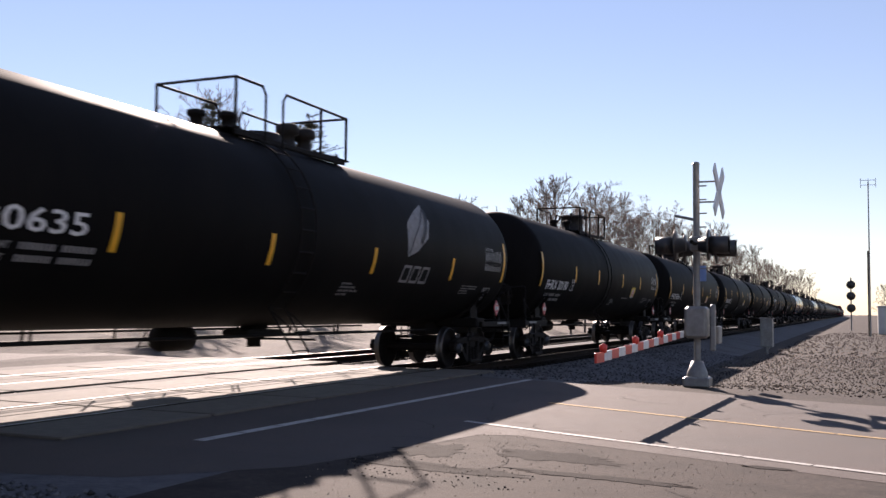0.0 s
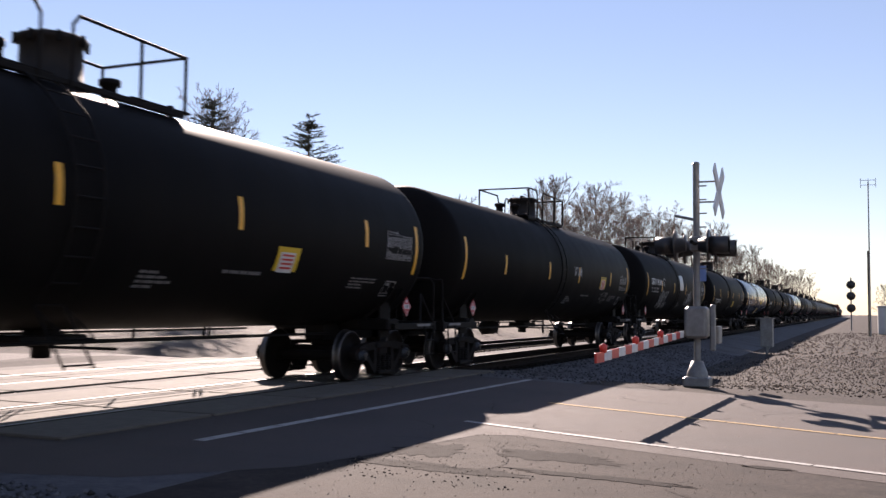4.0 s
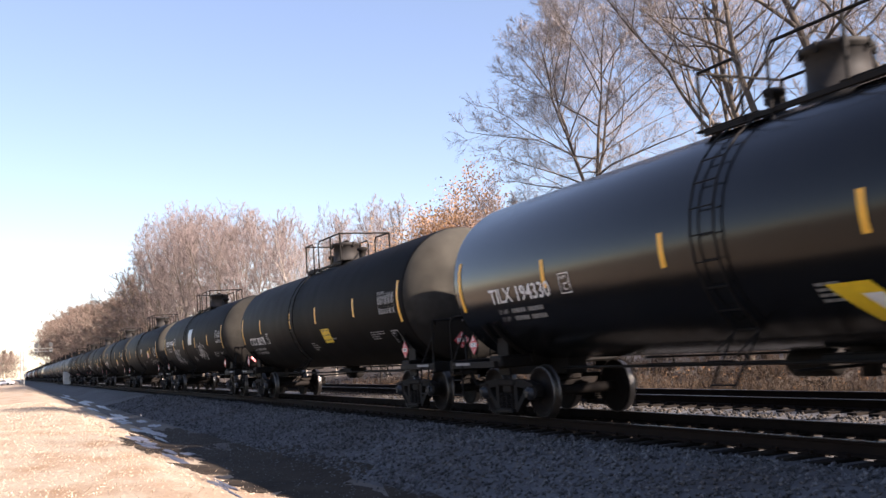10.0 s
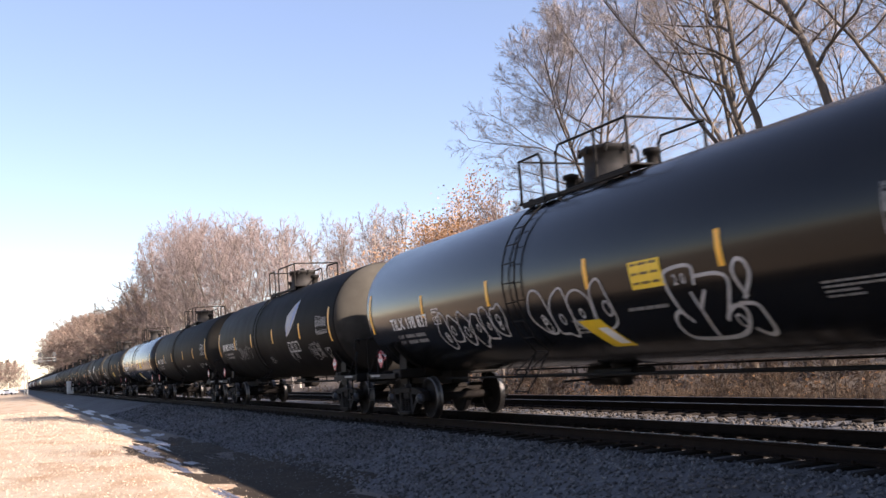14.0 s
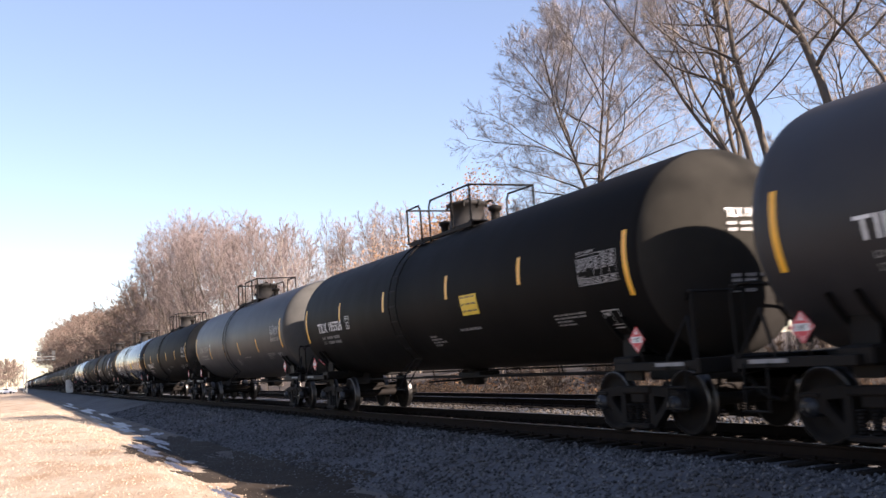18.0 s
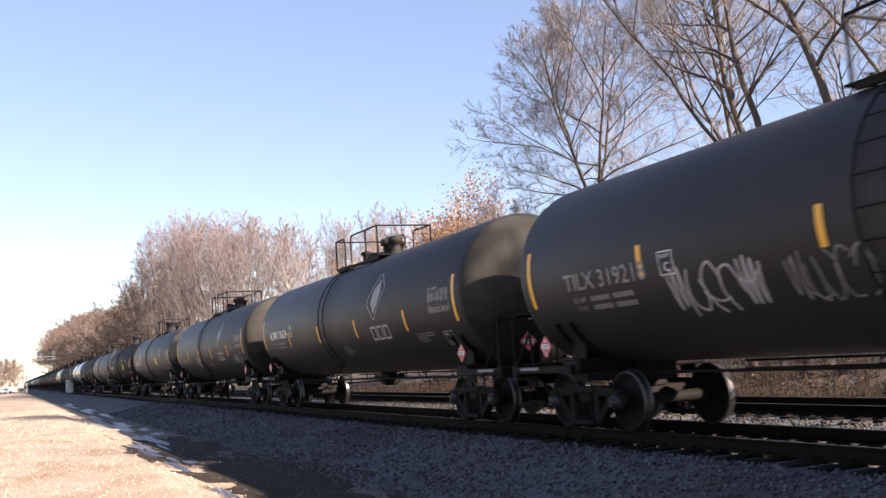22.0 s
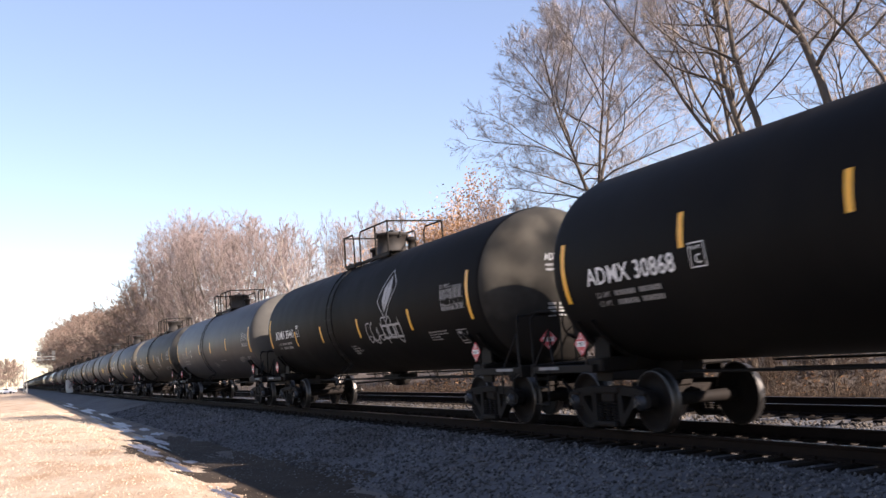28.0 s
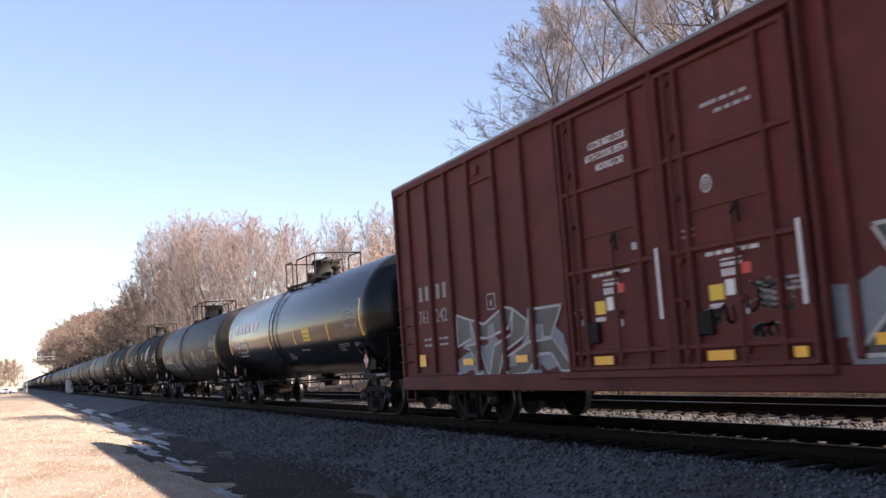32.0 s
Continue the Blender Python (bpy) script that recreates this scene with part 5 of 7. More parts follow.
    def mural(x0, z0, w, hh, flip):
        """Angular dark letters, outlined in white over a pale blue haze of paint."""
        g = Geo()
        rnd = random.Random(71 + flip)

        def put(ps, slot, depth, edge):
            q = [(x0 + w * (1 - u if flip else u), z0 + hh * v) for u, v in ps]
            g.add([(x, fy - depth, z) for x, z in q], [tuple(range(len(q)))], slot)
            if edge:
                ribbon(g, q + q[:1], edge, 1, flat=fy - depth - 0.003)
        for k in range(26):
            u, v, r = rnd.uniform(0.03, 0.97), rnd.uniform(0.05, 0.6), rnd.uniform(0.05, 0.11)
            put([(u + r * math.cos(a) * rnd.uniform(0.5, 1.1), v + 2.2 * r * math.sin(a) * rnd.uniform(0.5, 1.1)) for a in (0, 0.8, 1.6, 2.4, 3.2, 4.0, 4.8, 5.6)], 2, 0.004 + 0.0002 * k, 0)
        letters_of = (((0.04, 0.95), (0.16, 0.86), (0.18, 0.62), (0.04, 0.52)),
                      ((0.17, 0.86), (0.29, 0.78), (0.46, 0.96), (0.53, 0.92), (0.48, 0.7), (0.3, 0.6), (0.2, 0.62)),
                      ((0.53, 0.92), (0.62, 0.76), (0.6, 0.58), (0.42, 0.4), (0.38, 0.12), (0.3, 0.1), (0.36, 0.5), (0.5, 0.62)),
                      ((0.63, 0.88), (0.86, 0.88), (0.78, 0.54), (0.73, 0.54), (0.73, 0.68), (0.67, 0.68), (0.66, 0.54), (0.62, 0.5)),
                      ((0.62, 0.5), (0.79, 0.53), (0.92, 0.16), (0.84, 0.16), (0.78, 0.36), (0.69, 0.36), (0.6, 0.15), (0.45, 0.12), (0.44, 0.33)),
                      ((0.1, 0.52), (0.23, 0.55), (0.31, 0.02), (0.16, 0.02), (0.15, 0.12), (0.26, 0.16), (0.2, 0.28), (0.16, 0.46)))
        for k, ps in enumerate(letters_of):
            put([(u + rnd.uniform(-0.008, 0.008), v) for u, v in ps], 0, 0.012 + 0.0005 * k, 0.045)
        for u, v in ((0.22, 0.4), (0.5, 0.3), (0.68, 0.62), (0.34, 0.7)):
            put([(u - 0.03, v - 0.08), (u + 0.03, v - 0.06), (u + 0.035, v + 0.09), (u - 0.02, v + 0.06)], 2, 0.017, 0)
        part("graffiti", g.mesh("graffiti", M_GRAFDARK, M_MID, M_GRAFBLUE), car, label="large angular silver and black graffiti lettering")
    mural(-6.8, 0.74, 4.75, 1.42, False)
    mural(2.5, 0.74, 5.6, 1.8, True)
    return car


CARS = []


def build_train():
    B, Mt, Gl, Gr, Br = M_BLACK, M_MATTE, M_GLOSS, M_GREY, M_BROWN

    def haul(s, paint, mark, number, **more):
        brand, note = more.pop("brand", 0), more.pop("note", 0)
        words = {"black_tank_paint": "black railway tank car with yellow reflector stripes", "faded_black_tank_paint": "faded black railway tank car with yellow reflector stripes", "glossy_black_tank_paint": "glossy black railway tank car that mirrors the sky", "blue_grey_tank_paint": "dusty blue-grey railway tank car", "brown_black_tank_paint": "brownish black railway tank car"}[paint.name]
        if more.get("graf"):
            words += ", silver graffiti"
        if more.get("logo"):
            words += ", leaf emblem"
        words = words.replace("railway tank car with yellow reflector stripes", "tank car with yellow stripes")
        car = tank_car(s, paint=paint, mark=mark, number=number, label=words, **more)
        CARS.append((car, s))
        if brand:
            g = Geo()
            for k in range(6):
                x = -6.75 + 0.62 * k
                decal(g, x, 2.66, x + 0.52, 3.0)
            part("brand_bars", g.mesh("brand_bars", M_WHITE), car, label="row of bold white blocks")
        if note:
            g = Geo()
            decal(g, 0, 1.86, 0.62, 2.22, 0, 0.007)
            decal(g, 0.09, 1.84, 0.5, 2.14, 1, 0.012)
            for k in range(4):
                decal(g, 0.14, 2.08 - 0.062 * k, 0.45, 2.11 - 0.062 * k, 2, 0.016)
            part("emergency_notice", g.mesh("emergency_notice", M_SIGNYEL, M_WHITE, M_RED), car, (3.0, 0, 0), label="yellow and white emergency notice")

    haul(13.6, B, "", "30635", logo=3, dome_kind=1, mz=2.08, sz=-0.25, st=8.15, shorts=(-4.95, -1.75, 1.5, 5.05))
    haul(33.1, B, "FHRX", "30180", mz=1.92, note=1, fst=8.25, mx=-7.7, shorts=(-4.9, -2.1, 1.4, 4.4), nose=0.12)
    haul(52.4, B, "FHRX", "30366", mz=1.92, note=1, fst=8.25, mx=-7.7, shorts=(-4.9, -2.1, 1.4, 4.4), nose=0.12)
    haul(71.5, B, "FHRX", "30052", mz=1.95, sz=0.2, note=1, fst=7.6, mx=-7.0, shorts=(-4.5, -1.3, 2.0, 5.7))
    haul(109.22, B, "CBTX", "741046", nose=0.14, panel=1, head=3.15, mz=2.45, mx=-7.1, text=2.35, plate_x=-4.45, graf=[(-4.75, 1.42, 1.9, 0.85, 4, 4, 0.06), (1.9, 1.6, 1.7, 0.75, 5, 4, 0.06)], st=7.70, shorts=(-4.70, -1.65, 1.50, 4.60))
    haul(128.72, B, "CTCX", "302178", emergency=1, mz=1.9, nx=1.7, nz=-0.35, sz=0.08, st=7.77, shorts=(-5.07, -1.27, 1.43, 4.72))
    haul(147.78, Gl, "TILX", "194330", slant=(0.67, 1.3), emergency=1, mz=2.05, st=8.03, shorts=(-4.93, -1.83, 1.47, 4.53))
    haul(166.90, B, "MULX", "702575", mz=2.12, sz=-0.05, mx=-7.25, text=2.2, plate_x=-4.5, head_tone=1, st=8.10, shorts=(-4.85, -1.90, 1.80, 4.80))
    haul(186.00, B, "ADMX", "31013", logo=1, mz=2.2, graf=[(-4.3, 1.75, 2.2, 0.5, 9, 6, 0.025), (5.2, 1.5, 1.1, 0.55, 10, 4, 0.03), (2.9, 1.5, 0.8, 0.5, 11, 3, 0.025)], st=7.60, shorts=(-4.60, -1.80, 1.30, 4.60))
    haul(205.10, Gl, "TILX", "198 837", slant=(0.77, 1.3), emergency=1, mz=2.0, graf=[(-4.4, 1.5, 2.9, 0.7, 21, 6, 0.055), (-0.5, 1.42, 2.4, 0.85, 22, 4, 0.055), (3.05, 1.32, 1.75, 0.95, 20, 1, 0.06)], st=8.10, shorts=(-4.95, -1.90, 1.40, 4.40))
    haul(224.20, B, "TLEX", "1140", mz=1.88, st=8.10, shorts=(-5.00, -1.80, 1.50, 4.60))
    haul(243.25, Gr, "ADMX", "30394", mz=2.22, bright=False, sz=-0.25, st=7.65, shorts=(-4.45, -1.45, 1.25, 4.25))
    haul(262.05, B, "TILX", "195926", head_tone=1, emergency=1, mz=2.2, sz=0.25, st=8.00, shorts=(-4.90, -1.65, 1.90, 4.90))
    haul(280.95, Mt, "TILX", "312422", head=2.62, emergency=1, mz=2.18, sz=0.25, st=8.00, shorts=(-4.85, -1.65, 1.40, 4.60), head_tone=2)
    haul(300.02, Mt, "ADMX", "38673", logo=2, dome_kind=1, mz=2.22, bright=False, sz=-0.25, graf=[(-2.6, 1.6, 1.0, 0.55, 31, 3, 0.045), (5.6, 1.6, 1.4, 0.4, 32, 4, 0.045), (4.9, 2.1, 1.0, 0.35, 33, 3, 0.02)], st=7.62, shorts=(-4.52, -1.62, 1.23, 4.73))
    haul(319.02, Mt, "ADMX", "30624", logo=2, dome_kind=1, mz=2.25, sz=-0.25, st=7.72, shorts=(-4.62, -1.52, 1.68, 5.03))
    haul(337.75, Mt, "TILX", "319218", head=2.62, emergency=1, mz=2.17, bright=False, graf=[(-4.4, 1.6, 1.7, 0.65, 41, 5, 0.05), (-2.3, 1.6, 1.2, 0.6, 43, 5, 0.03), (5.0, 1.85, 1.0, 0.45, 42, 4, 0.045)], st=7.95, shorts=(-4.90, -1.65, 1.45, 4.60))
    haul(356.58, Mt, "TILX", "190920", head=2.62, slant=(0.3, 1.44), emergency=1, mz=2.16, sz=0.22, st=8.03, shorts=(-4.78, -1.68, 1.32, 4.22), head_tone=2)
    haul(375.52, Br, "CTCX", "301354", mz=1.93, graf=[(2.5, 1.85, 1.1, 0.65, 51, 4, 0.045), (-3.6, 1.75, 1.0, 0.35, 52, 4, 0.02)], st=7.62, shorts=(-5.02, -1.92, 1.23, 4.78), head_tone=2)
    haul(394.40, Gr, "CTCX", "302272", mz=2.12, bright=False, st=8.20, shorts=(-5.50, -2.00, 0.70, 4.00))
    haul(413.50, B, "ADMX", "30441", logo=2, mz=2.22, sz=-0.25, graf=[(1.7, 1.72, 2.2, 0.6, 61, 6, 0.045)], st=7.60, shorts=(-4.60, -2.00, 1.15, 4.55))
    haul(432.12, B, "ADMX", "30868", logo=1, mz=2.2, sz=0.3, head_tone=1, st=7.52, shorts=(-4.62, -1.88, 1.27, 4.57))
    haul(450.93, Mt, "ADMX", "30274", mz=1.96, sz=-0.25, graf=[(-4.2, 1.55, 3.2, 0.55, 62, 6, 0.05), (-0.9, 1.75, 1.0, 0.4, 63, 4, 0.035), (1.8, 1.6, 2.9, 0.75, 64, 7, 0.05)], st=7.62, shorts=(-4.88, -2.73, 1.88, 4.88))
    haul(469.62, Gl, "PROX", "45541", dome_x=0.4, emergency=1, mz=2.14, sz=-0.2, brand=1, st=7.77, shorts=(-5.02, -1.57, 1.57, 4.98))
    CARS.append((tank_car(90.1, half=9.35, st=7.6, fst=8.3, shorts=(-5.7, -2.1, 0.95, 4.97), nx=3.6, paint=B, label="black railway tank car with white and yellow emergency notices", emergency=2, graf=[(0.4, 2.35, 0.8, 0.3, 15, 4, 0.035)]), 90.1))
    g = Geo()
    for w, x, z in (("WBD", 3.72, 1.82), ("RVA", 3.74, 1.69), ("HOMIE", 4.3, 1.88), ("TVO", 4.36, 1.78), ("BOX#3", 4.3, 1.67), ("21", 4.38, 1.57)):
        letters(g, w, x, z, 0.12, squeeze=0.9)
    for pts in ([(4.04, 1.58), (4.02, 1.86), (4.08, 1.95), (4.2, 1.95), (4.25, 1.86), (4.24, 1.58)], [(4.06, 1.84), (4.22, 1.84)], [(4.08, 1.78), (4.12, 1.62), (4.15, 1.76), (4.18, 1.62), (4.22, 1.78)]):
        ribbon(g, pts, 0.014)
    part("graffiti", g.mesh("graffiti", M_DIM), CARS[-1][0], (0.36, 0, 0), label="thin chalk scribble with small letters")
    CARS.append((box_car(489.64), 489.64))
    # the parts of the train that stay far off
    s = -3.7
    rnd = random.Random(3)
    while s > -480:
        CARS.append((tank_car(s, paint=rnd.choice((B, Mt, Mt, Gl, Gr, Br) if s > -170 else (B, Mt, Gr, M_SILVER, M_BOXCAR, M_SILVER)), far=True), s))
        s -= 18.9
    for k in range(5):
        s = 508.6 + 18.9 * k
        CARS.append((tank_car(s, paint=rnd.choice((B, Mt, Gr)), far=True), s))


build_train()


# ---- trees ----
def tree_geo(seed, height, spread=0.5, levels=6, lean=0.0, twig=0.012, first=0.3, kids=(2, 3, 4, 4, 4, 4, 4), leafy=0.0, girth=0.014, up=0.04, slim=1.0):
    """Trunk with limbs and a crown of fine bare twigs, brought to the given height."""
    rnd = random.Random(seed)
    trunk, crown, leaves = Geo(), Geo(), Geo()

    def seg(g, p, q, r0, r1, n):
        d = (q - p).normalized()
        a = d.orthogonal().normalized()
        b = d.cross(a)
        k = len(g.v)
        for c, r in ((p, r0), (q, r1)):
            g.v += [tuple(c + (a * math.cos(2 * math.pi * i / n) + b * math.sin(2 * math.pi * i / n)) * r) for i in range(n)]
        for i in range(n):
            g.f.append((k + i, k + (i + 1) % n, k + n + (i + 1) % n, k + n + i))
        g.m += [0] * n
        g.s += [n > 3] * n

    def grow(p, d, length, r, lvl):
        steps = 4 if lvl == 0 else 3 if lvl < 3 else 2 if lvl < levels else 1
        pts = [p]
        wob = 0.04 if lvl == 0 else 0.12
        for k in range(steps):
            d = (d + Vector((rnd.gauss(0, wob), rnd.gauss(0, wob), rnd.gauss(up, 0.08)))).normalized()
            pts.append(pts[-1] + d * length / steps)
        r1 = max(twig * 0.5, r * 0.66)
        for k in range(steps):
            ra, rb = r + (r1 - r) * k / steps, r + (r1 - r) * (k + 1) / steps
            seg(trunk if lvl < 2 else crown, pts[k], pts[k + 1], ra, rb, 9 if lvl < 2 else 5 if lvl == 2 else 3)
        if lvl >= levels:
            if leafy and rnd.random() < leafy:
                for _ in range(16):
                    c = pts[-1] + Vector((rnd.gauss(0, 0.32), rnd.gauss(0, 0.32), rnd.gauss(0, 0.28)))
                    u = Vector((rnd.gauss(0, 1), rnd.gauss(0, 1), rnd.gauss(0, 1))).normalized() * 0.055
                    w = u.orthogonal().normalized() * 0.04
                    leaves.add([c - u, c - w, c + u, c + w], [(0, 1, 2, 3)])
            return
        n = kids[lvl]
        turn0 = rnd.uniform(0, 6.283)
        for k in range(n):
            t = 1.0 if k == 0 else rnd.uniform(0.3 if lvl else 0.55, 0.98)
            i = min(steps - 1, int(t * steps))
            base = pts[i] + (pts[i + 1] - pts[i]) * (t * steps - i)
            ang = rnd.uniform(0.6, 1.25) * spread if k else rnd.uniform(0.05, 0.3)
            ax = d.orthogonal().normalized()
            ax.rotate(Matrix.Rotation(turn0 + 2.4 * k + rnd.uniform(-0.4, 0.4), 3, d))
            nd = d.copy()
            nd.rotate(Matrix.Rotation(ang, 3, ax))
            grow(base, nd.normalized(), length * rnd.uniform(0.6, 0.82), r1 * rnd.uniform(0.55, 0.85) if k else r1, lvl + 1)

    grow(Vector((0, 0, -0.4)), Vector((lean, 0, 1)).normalized(), height * first, height * girth, 0)
    top = max(p[2] for p in crown.v)
    f = height / top
    for g in (trunk, crown, leaves):
        g.v = [(p[0] * f * slim, p[1] * f * slim, p[2] * f) for p in g.v]
    key = "tree%d" % seed
    out = [trunk.mesh(key + "_trunk", M_BARK), crown.mesh(key + "_crown", M_TWIG)]
    if leafy:
        out.append(leaves.mesh(key + "_leaves", M_LEAF))
    return out


def plant(kind, x, y, scale, rz, label, group="bare trees along the track"):
    t = thing("tree", label, "tree", group, (x, y, ground_z(x, y) - 0.1), rz)
    t.scale = (scale,) * 3
    for nm, me in zip(("trunk", "crown", "leaves"), kind):
        part(nm, me, t)
    return t


def limb_tree(seed, height, fork, reach, limbs, dens, thin, bark, twig, lean=0.0, girth=0.012, stems=((0.0, 0.0),), bend=0.0, far=False, steep=(62, 22), crook=0.1, low=0.0, high=0.96):
    """A trunk that runs up through its crown, with limbs that rise, arch out to a rounded outline and feather into ever finer twigs."""
    rnd = random.Random(seed)
    trunk, crown = Geo(), Geo()

    def tube(g, pts, r0, r1, n):
        base = len(g.v)
        first = (pts[1] - pts[0]).orthogonal().normalized()
        last = len(pts) - 1
        for k, q in enumerate(pts):
            d = (pts[min(k + 1, last)] - pts[max(k - 1, 0)]).normalized()
            a = (first - d * first.dot(d)).normalized()
            b = d.cross(a)
            r = r0 + (r1 - r0) * (k / last) ** 0.85
            for i in range(n):
                w = 2 * math.pi * i / n
                g.v.append(tuple(q + (a * math.cos(w) + b * math.sin(w)) * r))
        for k in range(last):
            for i in range(n):
                o = base + k * n
                g.f.append((o + i, o + (i + 1) % n, o + n + (i + 1) % n, o + n + i))
        g.m += [0] * (n * last)
        g.s += [True] * (n * last)

    def spike(g, p, q, r):
        d = (q - p).normalized()
        a = d.orthogonal().normalized() * r
        b = d.cross(a)
        k = len(g.v)
        g.v += [tuple(p + a), tuple(p - a * 0.5 + b * 0.87), tuple(p - a * 0.5 - b * 0.87), tuple(q)]
        g.f += [(k, k + 1, k + 3), (k + 1, k + 2, k + 3), (k + 2, k, k + 3)]
        g.m += [0] * 3
        g.s += [True] * 3

    def path(p, d, length, steps, wob, aim=None, pull=0.0, lift=0.0):
        pts = [p]
        for k in range(steps):
            if aim is not None:
                d = d + (aim - d) * pull
            d = (d + Vector((rnd.gauss(0, wob), rnd.gauss(0, wob), rnd.gauss(lift, wob * 0.8)))).normalized()
            pts.append(pts[-1] + d * (length / steps))
        return pts

    def at(pts, t):
        k = min(len(pts) - 2, int(t * (len(pts) - 1)))
        f = t * (len(pts) - 1) - k
        return pts[k] + (pts[k + 1] - pts[k]) * f, (pts[k + 1] - pts[k]).normalized()

    def side(d, ang, turn):
        ax = d.orthogonal().normalized()
        ax.rotate(Matrix.Rotation(turn, 3, d))
        out = d.copy()
        out.rotate(Matrix.Rotation(ang, 3, ax))
        return out

    mid = fork + 0.4 * (height - fork)

    def reach_of(p, d):
        """How far it is from p along d to the rounded outline of the crown."""
        c = Vector((lean * mid, 0, mid))
        k = Vector((1 / reach, 1 / reach, 1 / (height - mid if p.z + d.z * 3 > mid else mid - fork * 0.82)))
        u = Vector(((p.x - c.x) * k.x, (p.y - c.y) * k.y, (p.z - c.z) * k.z))
        v = Vector((d.x * k.x, d.y * k.y, d.z * k.z))
        a, b, e = v.dot(v), u.dot(v), u.dot(u) - 1
        s = b * b - a * e
        return max(1.2, (-b + math.sqrt(s)) / a) if s > 0 else 1.5

    r = height * girth
    base = path(Vector((0, 0, -0.5)), Vector((lean, 0, 1)).normalized(), fork + 0.5, 7, 0.03, Vector((lean, 0, 1)).normalized(), 0.4)
    tube(trunk, base, r, r * 0.72, 10)
    leaders = []
    for sx, sy in stems:
        one = len(stems) == 1
        d = Vector((lean + sx, sy, 1)).normalized()
        length = (height - fork) * (0.9 if one else 0.8) / max(0.5, d.z)
        d0 = d if one else Vector((lean + sx * 1.5, sy * 1.5, 1)).normalized()
        lp = path(base[-1], d0, length, 10, crook * 0.6, Vector((d.x + bend, d.y, d.z)).normalized(), 0.25)
        r0 = r * (0.7 if one else 0.46)
        tube(trunk, lp, r0, thin * 2, 8)
        leaders.append((lp, r0))
    for i in range(limbs):
        lp, r0 = leaders[i % len(leaders)]
        u = (i + 0.5) / limbs
        t = low + (high - low) * u ** 0.9
        p, q = at(lp, t)
        tilt = radians(steep[0] + (steep[1] - steep[0]) * u + rnd.uniform(-8, 8))
        a = 2.39996 * i + rnd.uniform(-0.35, 0.35)
        d = Vector((math.cos(a) * math.sin(tilt) + lean * 0.5, math.sin(a) * math.sin(tilt), math.cos(tilt))).normalized()
        length = reach_of(p, d) * rnd.uniform(0.82, 1.06)
        rise = Vector((d.x * 0.8, d.y * 0.8, d.z + 0.22)).normalized()
        rl = max(thin * 2, r0 * (1 - 0.75 * t) * rnd.uniform(0.5, 0.72))
        bp = path(p, rise, length, 7, crook, d, 0.3)
        tube(trunk if rl > 0.02 else crown, bp, rl, thin * 1.3, 6 if rl > 0.06 else 5)
        turn = rnd.uniform(0, 6)
        for j in range(dens[0]):
            v = 0.16 + 0.84 * (j + rnd.random()) / dens[0]
            turn += 2.4 + rnd.uniform(-0.5, 0.5)
            p1, q1 = at(bp, min(v, 0.995))
            l1 = length * rnd.uniform(0.34, 0.56) * (1.05 - 0.66 * v)
            r1 = max(thin * 1.4, rl * (1 - v) * 0.55)
            s1 = path(p1, side(q1, rnd.uniform(0.5, 0.95), turn), l1, 4, 0.13, None, 0, 0.06)
            tube(trunk if r1 > 0.022 else crown, s1, r1, thin, 4 if r1 > 0.03 else 3)
            for k in range(dens[1]):
                w = 0.2 + 0.8 * (k + rnd.random()) / dens[1]
                p2, q2 = at(s1, min(w, 0.995))
                l2 = l1 * rnd.uniform(0.36, 0.62) * (1.12 - 0.6 * w)
                s2 = path(p2, side(q2, rnd.uniform(0.45, 0.9), rnd.uniform(0, 6.28)), l2, 1 if far else 2, 0.12, None, 0, 0.07)
                if far:
                    spike(crown, s2[0], s2[-1], thin)
                else:
                    tube(crown, s2, thin, thin * 0.6, 3)
                for m in range(dens[2]):
                    p3, q3 = at(s2, min(0.25 + 0.75 * (m + rnd.random()) / dens[2], 0.995))
                    l3 = l2 * rnd.uniform(0.4, 0.75)
                    e3 = p3 + side(q3, rnd.uniform(0.4, 0.9), rnd.uniform(0, 6.28)) * l3 + Vector((0, 0, 0.1 * l3))
                    spike(crown, p3, e3, thin * 0.85)
                    if len(dens) > 3:
                        for n in range(dens[3]):
                            p4 = p3 + (e3 - p3) * rnd.uniform(0.3, 0.95)
                            spike(crown, p4, p4 + side((e3 - p3).normalized(), rnd.uniform(0.4, 0.9), rnd.uniform(0, 6.28)) * l3 * rnd.uniform(0.4, 0.7), thin * 0.7)
    top = max(p[2] for p in crown.v)
    f = height / top
    for g in (trunk, crown):
        g.v = [(p[0] * f, p[1] * f, p[2] * f) for p in g.v]
    key = "limbs%d" % seed
    return [trunk.mesh(key + "_trunk", bark), crown.mesh(key + "_crown", twig)]


T_ROUND = limb_tree(31, 16.6, 7.0, 5.8, 40, (10, 7, 6, 2), 0.0075, M_BARK2, M_TWIG2, 0.0, 0.0115, stems=((-0.24, 0.1), (-0.06, -0.25), (0.12, 0.2), (0.3, -0.1)), steep=(88, 16), crook=0.1, low=0.03, high=0.88)
T_FAN = limb_tree(32, 19.5, 7.4, 6.4, 34, (9, 6, 5, 2), 0.0075, M_BARK2, M_TWIG2, 0.0, 0.0095, stems=((-0.62, 0.1), (-0.42, -0.3), (-0.22, 0.2), (0.0, -0.1)), steep=(62, 16), crook=0.1, low=0.1, high=0.85)
T_TALL = limb_tree(33, 21.0, 8.5, 4.0, 20, (8, 5, 4, 2), 0.0075, M_BARK2, M_TWIG2, -0.13, 0.0075, bend=-0.05, steep=(66, 22), crook=0.14, low=0.03)
